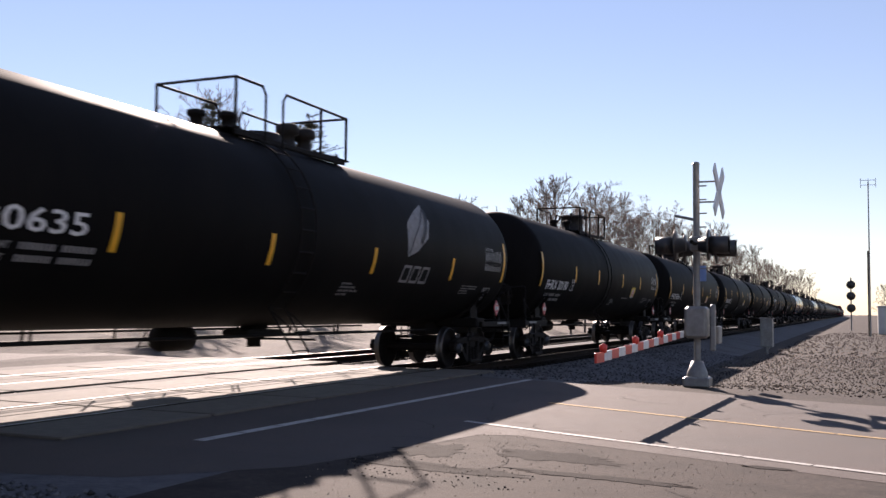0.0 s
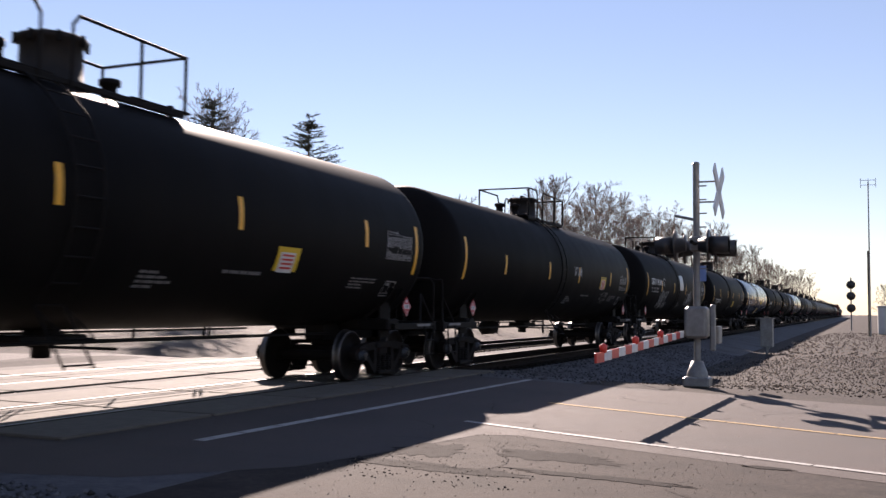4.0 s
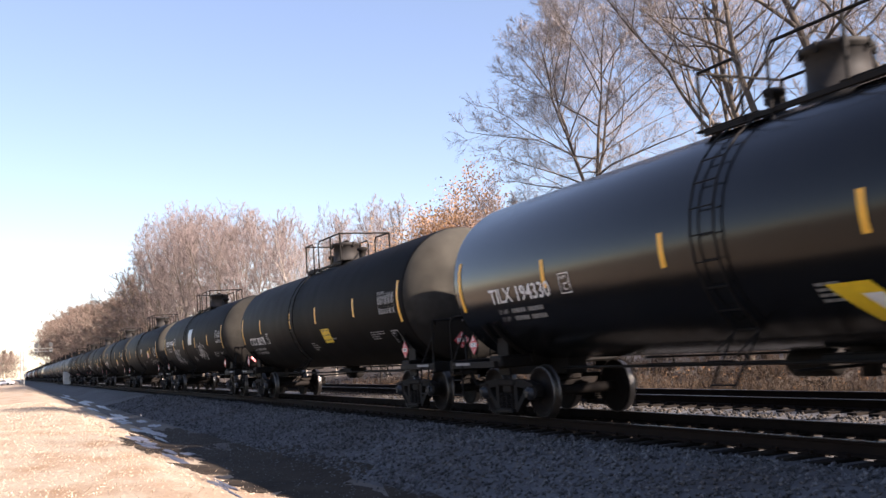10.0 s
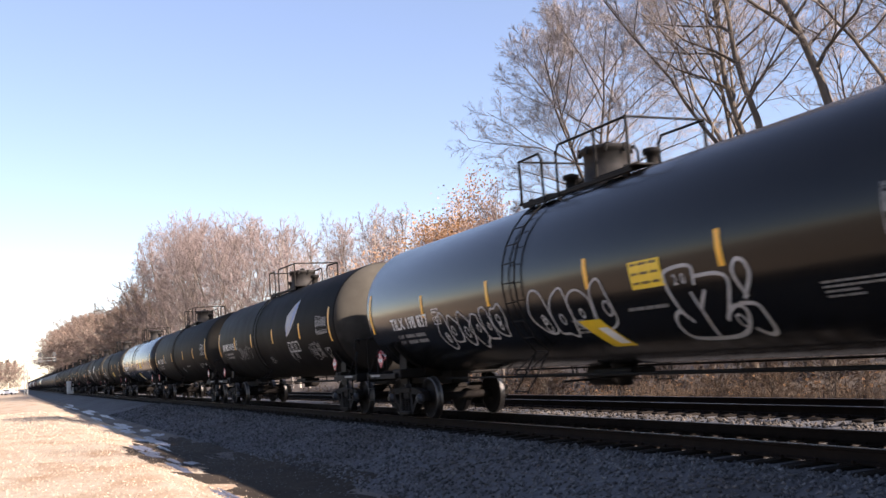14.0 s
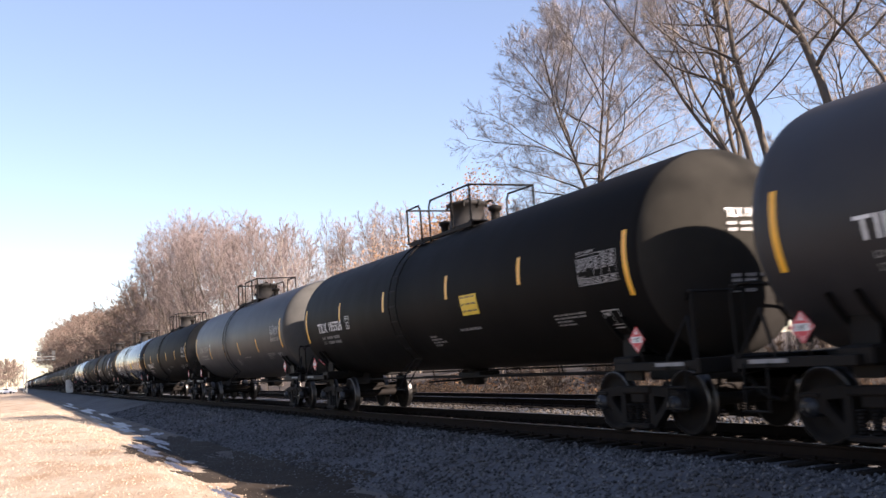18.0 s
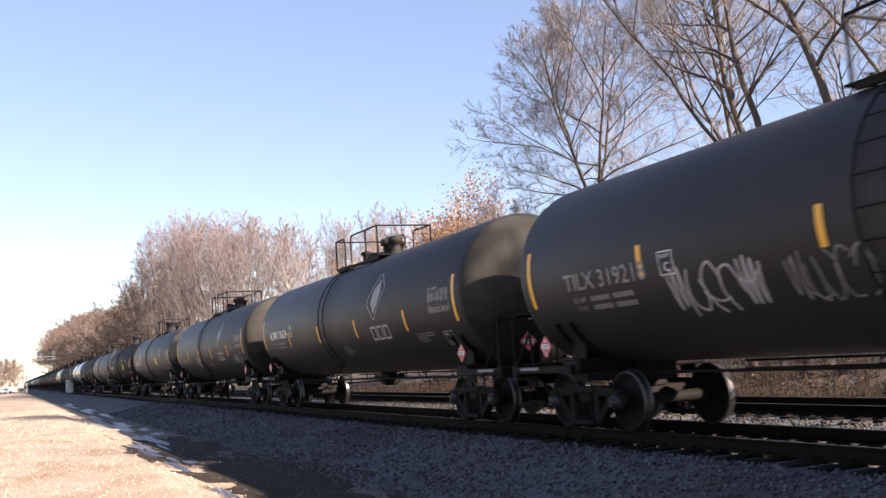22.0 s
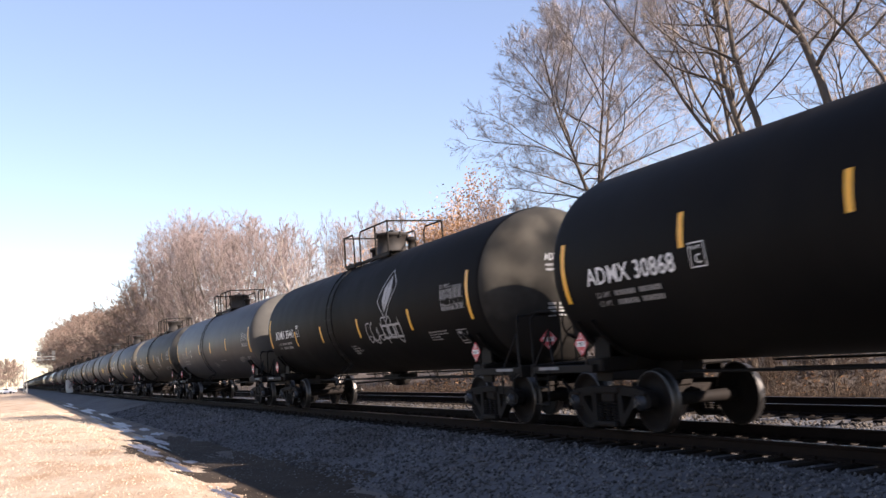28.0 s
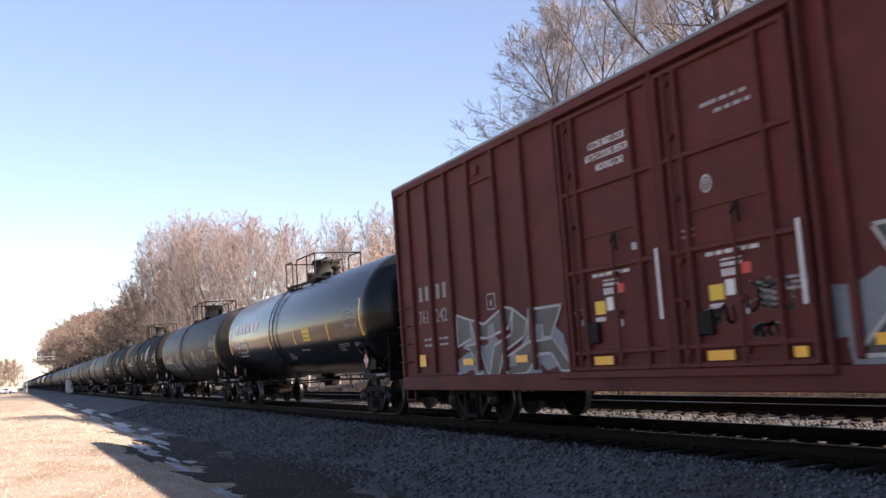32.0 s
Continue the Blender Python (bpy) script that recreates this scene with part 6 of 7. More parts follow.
T_TALL2 = limb_tree(34, 22.0, 8.0, 4.8, 20, (8, 5, 4, 2), 0.0075, M_BARK2, M_TWIG2, -0.2, 0.0095, bend=-0.04, steep=(66, 22), crook=0.14, low=0.1)
T_FORK = limb_tree(30, 19.0, 8.6, 4.4, 20, (8, 5, 4, 2), 0.0075, M_BARK2, M_TWIG2, 0.0, 0.0095, stems=((0.45, 0.1), (-0.35, -0.1)), steep=(60, 25), crook=0.14, low=0.1)
T_THIN = limb_tree(35, 16.0, 6.0, 4.2, 16, (8, 6, 5), 0.011, M_BARK2, M_TWIG2, 0.0, 0.008, steep=(60, 22), crook=0.13)
T_FINE = limb_tree(36, 15.3, 4.0, 3.6, 18, (8, 6, 5), 0.011, M_BARK, M_TWIG, 0.02, 0.0095, steep=(55, 16), crook=0.12)
T_FINE2 = limb_tree(37, 15.3, 5.0, 3.0, 16, (8, 6, 5), 0.011, M_BARK, M_TWIG, -0.03, 0.0095, stems=((0.16, 0.05), (-0.18, -0.05)), steep=(48, 14), crook=0.12)
T_FINE3 = limb_tree(40, 15.3, 3.2, 4.6, 18, (8, 6, 5), 0.011, M_BARK, M_TWIG, 0.0, 0.0105, stems=((0.3, 0.05), (-0.3, 0.1), (0.0, -0.25)), steep=(62, 18), crook=0.13)
T_PALE = limb_tree(43, 15.3, 3.6, 2.7, 14, (7, 5, 5), 0.0095, M_BARKPALE, M_TWIG, 0.02, 0.0095, stems=((0.14, 0.0), (-0.16, 0.05)), steep=(44, 14), crook=0.1)
T_PALE2 = limb_tree(44, 15.3, 4.4, 2.5, 14, (7, 5, 5), 0.0095, M_BARKPALE, M_TWIG, -0.04, 0.0095, steep=(48, 14), crook=0.12)
T_EAST = limb_tree(46, 15.3, 4.5, 3.6, 17, (8, 6, 5), 0.012, M_BARK2, M_TWIGEAST, 0.0, 0.009, steep=(58, 20), crook=0.13)
T_EAST2 = limb_tree(47, 15.3, 3.5, 4.4, 18, (8, 6, 5), 0.012, M_BARK2, M_TWIGEAST, 0.0, 0.010, stems=((0.25, 0.05), (-0.3, 0.1)), steep=(62, 18), crook=0.13)
T_FAR = limb_tree(38, 15.3, 2.4, 6.8, 18, (9, 6, 4), 0.036, M_BARK, M_TWIGFAR, 0.0, 0.010, far=True, steep=(82, 14))
T_BACK = limb_tree(41, 15.3, 4.0, 4.4, 14, (8, 6, 3), 0.018, M_BARK, M_TWIG, 0.0, 0.010, far=True, steep=(64, 16))
T_DARK = limb_tree(42, 15.3, 4.0, 4.8, 14, (8, 6, 3), 0.02, M_BARK2, M_TWIGEAST, 0.0, 0.010, far=True, steep=(66, 18))
T_SMALL = limb_tree(39, 10.0, 0.8, 3.6, 16, (6, 5, 4), 0.01, M_BARK, M_TWIG, 0.0, 0.008, stems=((0.3, 0.1), (-0.3, 0.0), (0.0, 0.35)), steep=(62, 18), crook=0.14)
T_SHRUB = limb_tree(45, 3.0, 0.25, 1.6, 18, (6, 5, 4), 0.007, M_BARK2, M_BRAMBLE, 0.0, 0.012, stems=((0.4, 0.1), (-0.4, 0.0), (0.0, 0.45), (0.1, -0.4)), steep=(75, 20), crook=0.16)
T_OAK = tree_geo(15, 13, 0.75, 6, 0.0, 0.02, 0.22, (3, 4, 4, 3, 3, 3), leafy=0.5)


def conifer(x, y, h, seed):
    """A ragged spruce: whorls of drooping boughs that carry short needles."""
    rnd = random.Random(seed)
    t = thing("conifer", "dark ragged conifer rising beyond the train", "tree", "conifers beyond the crossing", (x, y, ground_z(x, y)))
    part("trunk", Geo().rod((0, 0, 0), (0, 0, h), h * 0.015, 8, 0, 0.03).mesh("trunk", M_BARK2), t)
    g = Geo()
    z = h * 0.2
    while z < h * 0.985:
        reach = min(2.6, (h - z) * 0.62 + 0.5)
        for k in range(9):
            a = rnd.uniform(0, 6.283)
            p = Vector((0, 0, z + rnd.uniform(-0.45, 0.45)))
            d = Vector((math.cos(a), math.sin(a), rnd.uniform(0.0, 0.35)))
            n, step = 6, reach * rnd.uniform(0.6, 1.1) / 6
            for i in range(n):
                q = p + d.normalized() * step
                g.rod(p, q, 0.03 * (1 - i / n) + 0.008, 3, 0, 0.03 * (1 - (i + 1) / n) + 0.008, False)
                d.z += rnd.uniform(-0.1, 0.12)
                for _ in range(7):
                    m = p + (q - p) * rnd.random()
                    e = (d.normalized() * 0.6 + Vector((rnd.gauss(0, 1), rnd.gauss(0, 1), rnd.gauss(0.1, 0.7)))).normalized() * rnd.uniform(0.18, 0.34)
                    w = e.orthogonal().normalized() * 0.035
                    g.add([m - w, m + w, m + e], [(0, 1, 2)])
                p = q
        z += 0.42
    part("needles", g.mesh("needles", M_NEEDLE), t)


SKYLINE = ((34, 7.5), (36, 9.0), (38.3, 10.2), (40, 10.4), (44.5, 10.7), (50, 10.6), (53.3, 12.0), (57, 12.7), (61, 12.2), (66, 12.7), (70.7, 14.4), (73, 14), (78, 13.2), (82, 13.8), (86, 15.7), (95.5, 18.3), (117, 22), (135, 24.3), (152, 25.8), (164, 25.0), (170, 21), (178, 18.5), (194, 16.6), (228, 18.3), (346, 26), (527, 31))


def build_trees():
    bare = "tall bare deciduous tree with fine tan twigs"
    rnd = random.Random(8)
    plant(T_ROUND, -33.2, 22.5, 1.0, 200, "bare round-crowned tree beyond the far track")
    plant(T_FAN, -25.3, 22.5, 1.0, 0, "bare tree whose stems fan out from a low fork")
    for x, y, sc, rz, k in ((-22.8, 22.6, 0.95, 0, T_TALL), (-21.7, 22.4, 1.0, 8, T_TALL), (-19.0, 22.5, 1.0, 0, T_TALL2)):
        plant(k, x, y, sc, rz, "tall leaning bare tree with a grey-brown trunk")
    plant(T_FORK, -19.3, 23.2, 1.0, 0, "bare tree with a forked trunk")
    for x, y, sc, rz in ((-29, 33, 0.95, 40), (-23, 30, 0.95, 200), (-20, 36, 1.0, 300), (-26.5, 36, 0.95, 150), (-17.2, 27, 0.95, 110), (-16.2, 24.5, 0.9, 250), (-14, 33, 0.95, 20), (-38, 34, 0.75, 70), (-33, 38, 0.8, 130)):
        plant(T_THIN, x, y, sc, rz, "slender bare tree deep in the wood")
    for i in range(12):
        plant(T_EAST2 if i % 2 else T_BACK, -24 + 1.6 * i + rnd.uniform(-0.5, 0.5), 34 + rnd.uniform(-3, 6), rnd.uniform(0.62, 0.8), rnd.uniform(0, 360), "bare brown tree deep in the wood")
    plant(T_OAK, -46.5, 23.5, 0.86, 0, "oak that keeps its dry orange leaves")
    plant(T_OAK, -51.5, 24.2, 0.84, 120, "oak that keeps its dry orange leaves")

    def top_at(x):
        return float(np.interp(-x, [p[0] for p in SKYLINE], [p[1] for p in SKYLINE]))
    x = -36.5
    while x > -170:
        if -53 < x < -43:
            x -= 2
            continue
        pale = -78 < x < -52
        kind = rnd.choice((T_PALE, T_PALE2, T_FINE2)) if pale else rnd.choice((T_FINE, T_FINE2, T_FINE3, T_FINE3) if x < -78 else (T_FINE, T_FINE2))
        plant(kind, x, 21 + rnd.uniform(-0.8, 0.8), top_at(x) / 15.3 * rnd.uniform(0.93, 1.02), rnd.uniform(0, 360), "bare tree with pale grey stems" if pale else bare)
        plant(T_BACK, x - rnd.uniform(1, 3), 25.5 + rnd.uniform(-1.2, 1.2), top_at(x) * 1.08 / 15.3 * rnd.uniform(0.72, 0.9), rnd.uniform(0, 360), bare)
        x -= rnd.uniform(3.6, 4.8) if x > -80 else rnd.uniform(5.0, 6.6)
    while x > -560:
        for j in range(2):
            plant(T_FAR, x + rnd.uniform(-2, 2), 19.5 + rnd.uniform(-1, 1) + 5 * j, top_at(x) / 15.3 * rnd.uniform(0.9, 1.0), rnd.uniform(0, 360), "distant brown bare tree")
        x -= 8 + (-x - 170) * 0.045
    for i in range(40):
        x = -34 - i * 4.2 + rnd.uniform(-3, 3)
        plant(T_SMALL, x, 18.6 + rnd.uniform(-0.6, 1.0), rnd.uniform(0.4, 0.75), rnd.uniform(0, 360), "low tangled bare shrub tree")
    for x in (56, 60, 65, 70, 75, 80, 86, 92, 99, 107, 116, 126, 137, 150, 165, 182, 200, 222, 248, 276, 310, 350, 400, 460):
        top = float(np.interp(x, [56, 66, 75, 79, 92, 103, 131, 155, 176, 236, 340, 560], [8.4, 9.3, 11.9, 12.8, 14.3, 14.6, 14.2, 18, 16, 17, 18.5, 22]))
        for j in range(2):
            plant(rnd.choice((T_EAST, T_EAST2)) if x < 155 and j == 0 else T_DARK, x + rnd.uniform(-2, 2) + 3 * j, 20.5 + rnd.uniform(-1, 1) + 5 * j, top / 15.3 * rnd.uniform(0.82, 1.03), rnd.uniform(0, 360), "bare brown tree beyond the crossing")
    for x, y, sc, rz, k in ((2.2, 22.5, 1.05, 30, T_FORK), (3.9, 23.2, 0.95, 180, T_TALL), (-2.2, 27, 0.95, 60, T_THIN), (0.6, 29, 0.9, 200, T_THIN), (8.5, 37, 0.85, 20, T_THIN), (-6.5, 34, 0.85, 140, T_THIN), (44.5, 34, 0.84, 200, T_THIN), (47.5, 35, 0.78, 80, T_THIN)):
        plant(k, x, y, sc, rz, bare)
    for i in range(64):
        x = 4.0 - i * 0.62 + rnd.uniform(-0.5, 0.5)
        plant(T_SHRUB, x, 17.9 + abs(rnd.gauss(0, 1.6)), rnd.uniform(0.35, 0.85), rnd.uniform(0, 360), "low dark bare shrub on the bank", "shrubs on the bank")
    for i in range(26):
        y = 46 + 5.5 * (i % 4) + rnd.uniform(-2, 2)
        x = y * (0.4 + 0.38 * i / 25)
        plant(T_DARK if i % 3 else T_EAST2, x, y, rnd.uniform(0.6, 0.85), rnd.uniform(0, 360), "bare tree far beyond the road")
    for i in range(14):
        plant(T_SHRUB, 19 + i * 1.5 + rnd.uniform(-0.5, 0.5), 43 + rnd.uniform(-2, 2), rnd.uniform(0.9, 1.5), rnd.uniform(0, 360), "dark bare hedge shrub beyond the road", "shrubs on the bank")
    for i in range(9):
        plant(T_DARK, 128 + i * 5, -2.6 - 1.6 * i + rnd.uniform(-0.5, 0.5), rnd.uniform(0.26, 0.4), rnd.uniform(0, 360), "low distant brown tree on the verge")
    conifer(53.9, 33, 12.9, 1)
    conifer(43.6, 33, 11.9, 2)
    for x, y in ((-300, -1.5), (-304, -5), (-312, 0.5), (-318, -3), (-330, -1), (-326, -6), (-345, -4), (-340, 1.0), (-350, -9), (-320, -12), (170, -14), (190, -18), (230, -9), (260, -14)):
        plant(T_FAR, x, y, 0.68, x % 360, "distant reddish bare tree")


build_trees()


def drape(name, cx, cy, rx, ry, seed, m, label, category, lift=0.012):
    """An uneven patch that lies on the ground."""
    g = Geo()
    n, rings = 64, 9
    for k in range(rings + 1):
        for i in range(n):
            a = 2 * math.pi * i / n
            w = 1 + 0.6 * noise.noise(Vector((math.cos(a) * 1.8 + seed, math.sin(a) * 1.8, seed * 0.7))) + 0.4 * noise.noise(Vector((math.cos(a) * 5, math.sin(a) * 5 + seed, 3))) + 0.25 * noise.noise(Vector((math.cos(a) * 12, math.sin(a) * 12 + seed, 5)))
            x, y = cx + rx * w * math.cos(a) * k / rings, cy + ry * w * math.sin(a) * k / rings
            z = lie(x, y)
            g.v.append((x, y, z + lift * (1 if k < rings else -1)))
    for k in range(rings):
        for i in range(n):
            g.f.append((k * n + i, (k + 1) * n + i, (k + 1) * n + (i + 1) % n, k * n + (i + 1) % n))
            g.m.append(0)
            g.s.append(True)
    return tagged(new(name, g.mesh(name, m)), label, category, kind="structure")


SLUSH = ((-100, 4.6, 14.0, 0.5, 4), (-64, 4.5, 9.0, 0.45, 6), (-44, 4.2, 5.0, 0.5, 7), (-32, 4.1, 3.6, 0.55, 9), (-26.5, 3.4, 2.4, 0.5, 9), (-22, 3.6, 1.8, 0.45, 6), (-15, 3.0, 1.6, 0.16, 4))


def build_patches():
    for x, y, rx, ry, sd in ((-19.0, 4.3, 4.6, 1.25, 1.0), (-15.2, 4.2, 2.6, 0.9, 3.3), (-26, 3.3, 5.0, 0.7, 7.9), (-10, 4.3, 5.0, 0.8, 2.0), (-28, 4.2, 6.0, 0.75, 5.5)):
        drape("mud", x, y, rx, ry, sd, M_MUD, "dark wet mud in the ditch", "mud")
    for x, y, rx, ry, sd in ((8.05, 3.6, 0.2, 0.8, 2.1), (8.4, 2.1, 0.14, 0.7, 5.7), (9.8, 0.8, 0.08, 0.3, 8.8), (9.3, 2.8, 0.3, 0.7, 4.1), (9.0, 4.0, 0.4, 0.3, 6.6)):
        drape("crumbled_edge", x, y, rx, ry, sd, M_TAR, "dark crumbled asphalt on the verge", "asphalt", 0.005)
    rnd = random.Random(17)
    for cx, cy, rx, ry, n in SLUSH:
        for k in range(n):
            x, y = cx + rx * rnd.uniform(-1, 1), cy + ry * rnd.uniform(-1, 1)
            drape("slush", x, y, rx * rnd.uniform(0.2, 0.55), ry * rnd.uniform(0.14, 0.4), rnd.uniform(0, 20), M_SNOW, "thin streak of icy slush on the verge", "slush", 0.008 + 0.003 * k)


build_patches()


def build_brush():
    """Dead weeds, brambles and fallen leaves on the bank beyond the far track."""
    rs = random.Random(12)
    g = Geo()
    for i in range(10500):
        x, y = rs.uniform(-60, 9) if i % 2 else rs.uniform(-24, 9), 16.4 + abs(rs.gauss(0, 2.0))
        z = ground_z(x, y) + noise.noise(Vector((x * 0.12, y * 0.12, 2.2))) * 0.35
        h = rs.uniform(0.12, 0.6) * (1.6 if rs.random() < 0.12 else 1)
        b = Vector((rs.gauss(0, 0.35), rs.gauss(0, 0.35), 1)) * h
        p = Vector((x, y, z - 0.05))
        g.rod(p, p + b, rs.uniform(0.006, 0.014), 3, 0, 0.003, False)
    tagged(new("brush", g.mesh("brush", M_BRAMBLE)), "dead weeds and brambles on the bank", "brush", kind="stuff")
    g = Geo()
    for i in range(9000):
        x, y = rs.uniform(-50, 9), rs.uniform(15.8, 23)
        z = ground_z(x, y) + (noise.noise(Vector((x * 0.12, y * 0.12, 2.2))) * 0.35 if y > 17.5 else 0)
        u = Vector((rs.gauss(0, 1), rs.gauss(0, 1), rs.gauss(0, 0.5))).normalized() * rs.uniform(0.05, 0.1)
        w = u.orthogonal().normalized() * 0.05
        c = Vector((x, y, z + 0.04))
        g.add([c - u, c - w, c + u, c + w], [(0, 1, 2, 3)], rs.choice((0, 0, 1)))
    tagged(new("fallen_leaves", g.mesh("fallen_leaves", M_LITTER, M_LEAF)), "dry brown fallen leaves on the bank", "leaves", kind="stuff")
    g = Geo()
    for i in range(4600):
        x, y = (rs.uniform(-40, 4), rs.uniform(-3, 3.0)) if i < 2600 else (rs.uniform(20, 60), rs.uniform(-6, 4.5))
        z = ground_z(x, y)
        h = rs.uniform(0.02, 0.07)
        g.rod((x, y, z - 0.01), (x + rs.gauss(0, 0.05), y + rs.gauss(0, 0.05), z + h), 0.004, 3, 0, 0.002, False)
    tagged(new("grass", g.mesh("grass", M_DRYGRASS)), "short dry grass on the dirt verge", "grass", kind="stuff")


build_brush()


def build_far_side():
    """Street lamp, house and parked cars beyond the tracks."""
    p = thing("utility_pole", "wooden utility pole with a street lamp arm", "utility pole", "", (5.1, 19.0, ground_z(5.1, 19)))
    part("pole", Geo().rod((0, 0, 0), (0, 0, 11), 0.15, 12, 0, 0.1).mesh("pole", M_BARK), p)
    part("lamp_arm", Geo().pipe([(0, 0, 6.6), (0.8, 0, 7.5), (1.8, 0, 7.9), (2.6, 0, 7.95)], 0.03, 6).mesh("lamp_arm", M_GALV), p)
    part("lamp_head", Geo().box(2.8, 0, 7.95, 0.6, 0.25, 0.14, 0, 0.05).mesh("lamp_head", M_GALV), p)
    part("crossbeam", Geo().box(0, 0.1, 10.2, 2.2, 0.1, 0.12, 0, 0.01).mesh("crossbeam", M_BARK), p)
    h = thing("house", "low house with brown siding and a shingle roof", "house", "", (-9.5, 41, ground_z(-9, 41)), 12)
    part("wall", Geo().box(0, 0, 1.9, 11, 7, 4.2, 0, 0.02).mesh("wall", M_SIDING), h)
    g = Geo()
    g.add([(-6, -4.1, 3.9), (6, -4.1, 3.9), (6, 0, 6.6), (-6, 0, 6.6), (-6, 4.1, 3.9), (6, 4.1, 3.9)], [(0, 1, 2, 3), (3, 2, 5, 4), (0, 3, 4), (1, 5, 2), (0, 4, 5, 1)])
    part("roof", g.mesh("roof", M_ROOF), h)
    for x in (-3.6, -1.0, 3.2):
        w = part("window", Geo().box(x, -3.52, 2.2, 1.3, 0.1, 1.2, 0, 0.02).mesh("window", M_WHITE), h)
        part("pane", Geo().box(x, -3.58, 2.2, 1.1, 0.03, 1.0).mesh("pane", M_GLASS), w)
    part("door", Geo().box(1.2, -3.54, 1.3, 1.0, 0.08, 2.1, 0, 0.02).mesh("door", M_WHITE), h)

    def car_body():
        prof = [(-2.2, 0.35), (-2.25, 0.75), (-2.1, 0.95), (-1.5, 1.0), (-0.9, 1.42), (0.7, 1.45), (1.3, 1.02), (2.1, 0.92), (2.25, 0.7), (2.2, 0.35)]
        g = Geo()
        n = len(prof)
        inset = [0.02, 0, 0, 0.04, 0.2, 0.2, 0.04, 0, 0, 0.02]
        vs = [(x, -0.88 + i, z) for (x, z), i in zip(prof, inset)] + [(x, 0.88 - i, z) for (x, z), i in zip(prof, inset)]
        g.add(vs, [tuple(range(n)), tuple(range(2 * n - 1, n - 1, -1))] + [(i, n + i, n + (i + 1) % n, (i + 1) % n) for i in range(n)])
        return g.mesh("body", M_CARWHITE)
    for x, y, rz, m, word in ((11.5, 25.5, 5, M_CARWHITE, "white"), (26, 31, 10, M_CARWHITE, "white"), (31.5, 31.5, 8, M_GREY, "grey"), (37, 32, 8, M_CARWHITE, "white"), (-286, -1.2, 60, M_CARWHITE, "white")):
        c = thing("parked_car", "parked %s sedan beyond the tracks" % word, "car", "parked cars", (x, y, ground_z(x, y) + 0.02), rz)
        b = part("body", kept("carbody", car_body), c)
        for sd in (-1, 1):
            part("window", kept(("carwin", sd), lambda: Geo().add([(-1.25, sd * 0.87, 1.05), (1.0, sd * 0.87, 1.05), (0.6, sd * 0.72, 1.38), (-0.85, sd * 0.72, 1.38)], [(0, 1, 2, 3) if sd < 0 else (3, 2, 1, 0)]).mesh("window", M_GLASS)), c)
        for wx in (-1.35, 1.35):
            for sd in (-1, 1):
                part("wheel", kept("carwheel", lambda: Geo().lathe([(-0.1, 0.0), (-0.1, 0.3), (-0.06, 0.33), (0.06, 0.33), (0.1, 0.3), (0.1, 0.0)], "y", 18).mesh("wheel", M_INK)), c, (wx, sd * 0.82, 0.33))
    s = thing("signal_gantry", "distant pale railway signal cantilever over the track", "railway signal", "", (-255, 2.8, ground_z(-255, 2.8)))
    for y in (-0.35, 0.35):
        part("mast", Geo().rod((0, y, 0), (0, y, 8.8), 0.1, 8).mesh("mast", M_GALV), s)
    for k in range(8):
        part("brace", Geo().rod((0, -0.35 if k % 2 else 0.35, 0.4 + k), (0, 0.35 if k % 2 else -0.35, 1.4 + k), 0.05, 6).mesh("brace", M_GALV), s)
    for z in (8.0, 8.7):
        part("beam", Geo().box(0, 3.2, z, 0.2, 7.4, 0.14).mesh("beam", M_GALV), s)
    for y in (3.2, 6.5):
        for z in (8.1, 9.5):
            part("signal_head", Geo().box(-0.1, y, z, 0.3, 0.85, 1.1, 0, 0.1).mesh("signal_head", M_INK), s)


build_far_side()


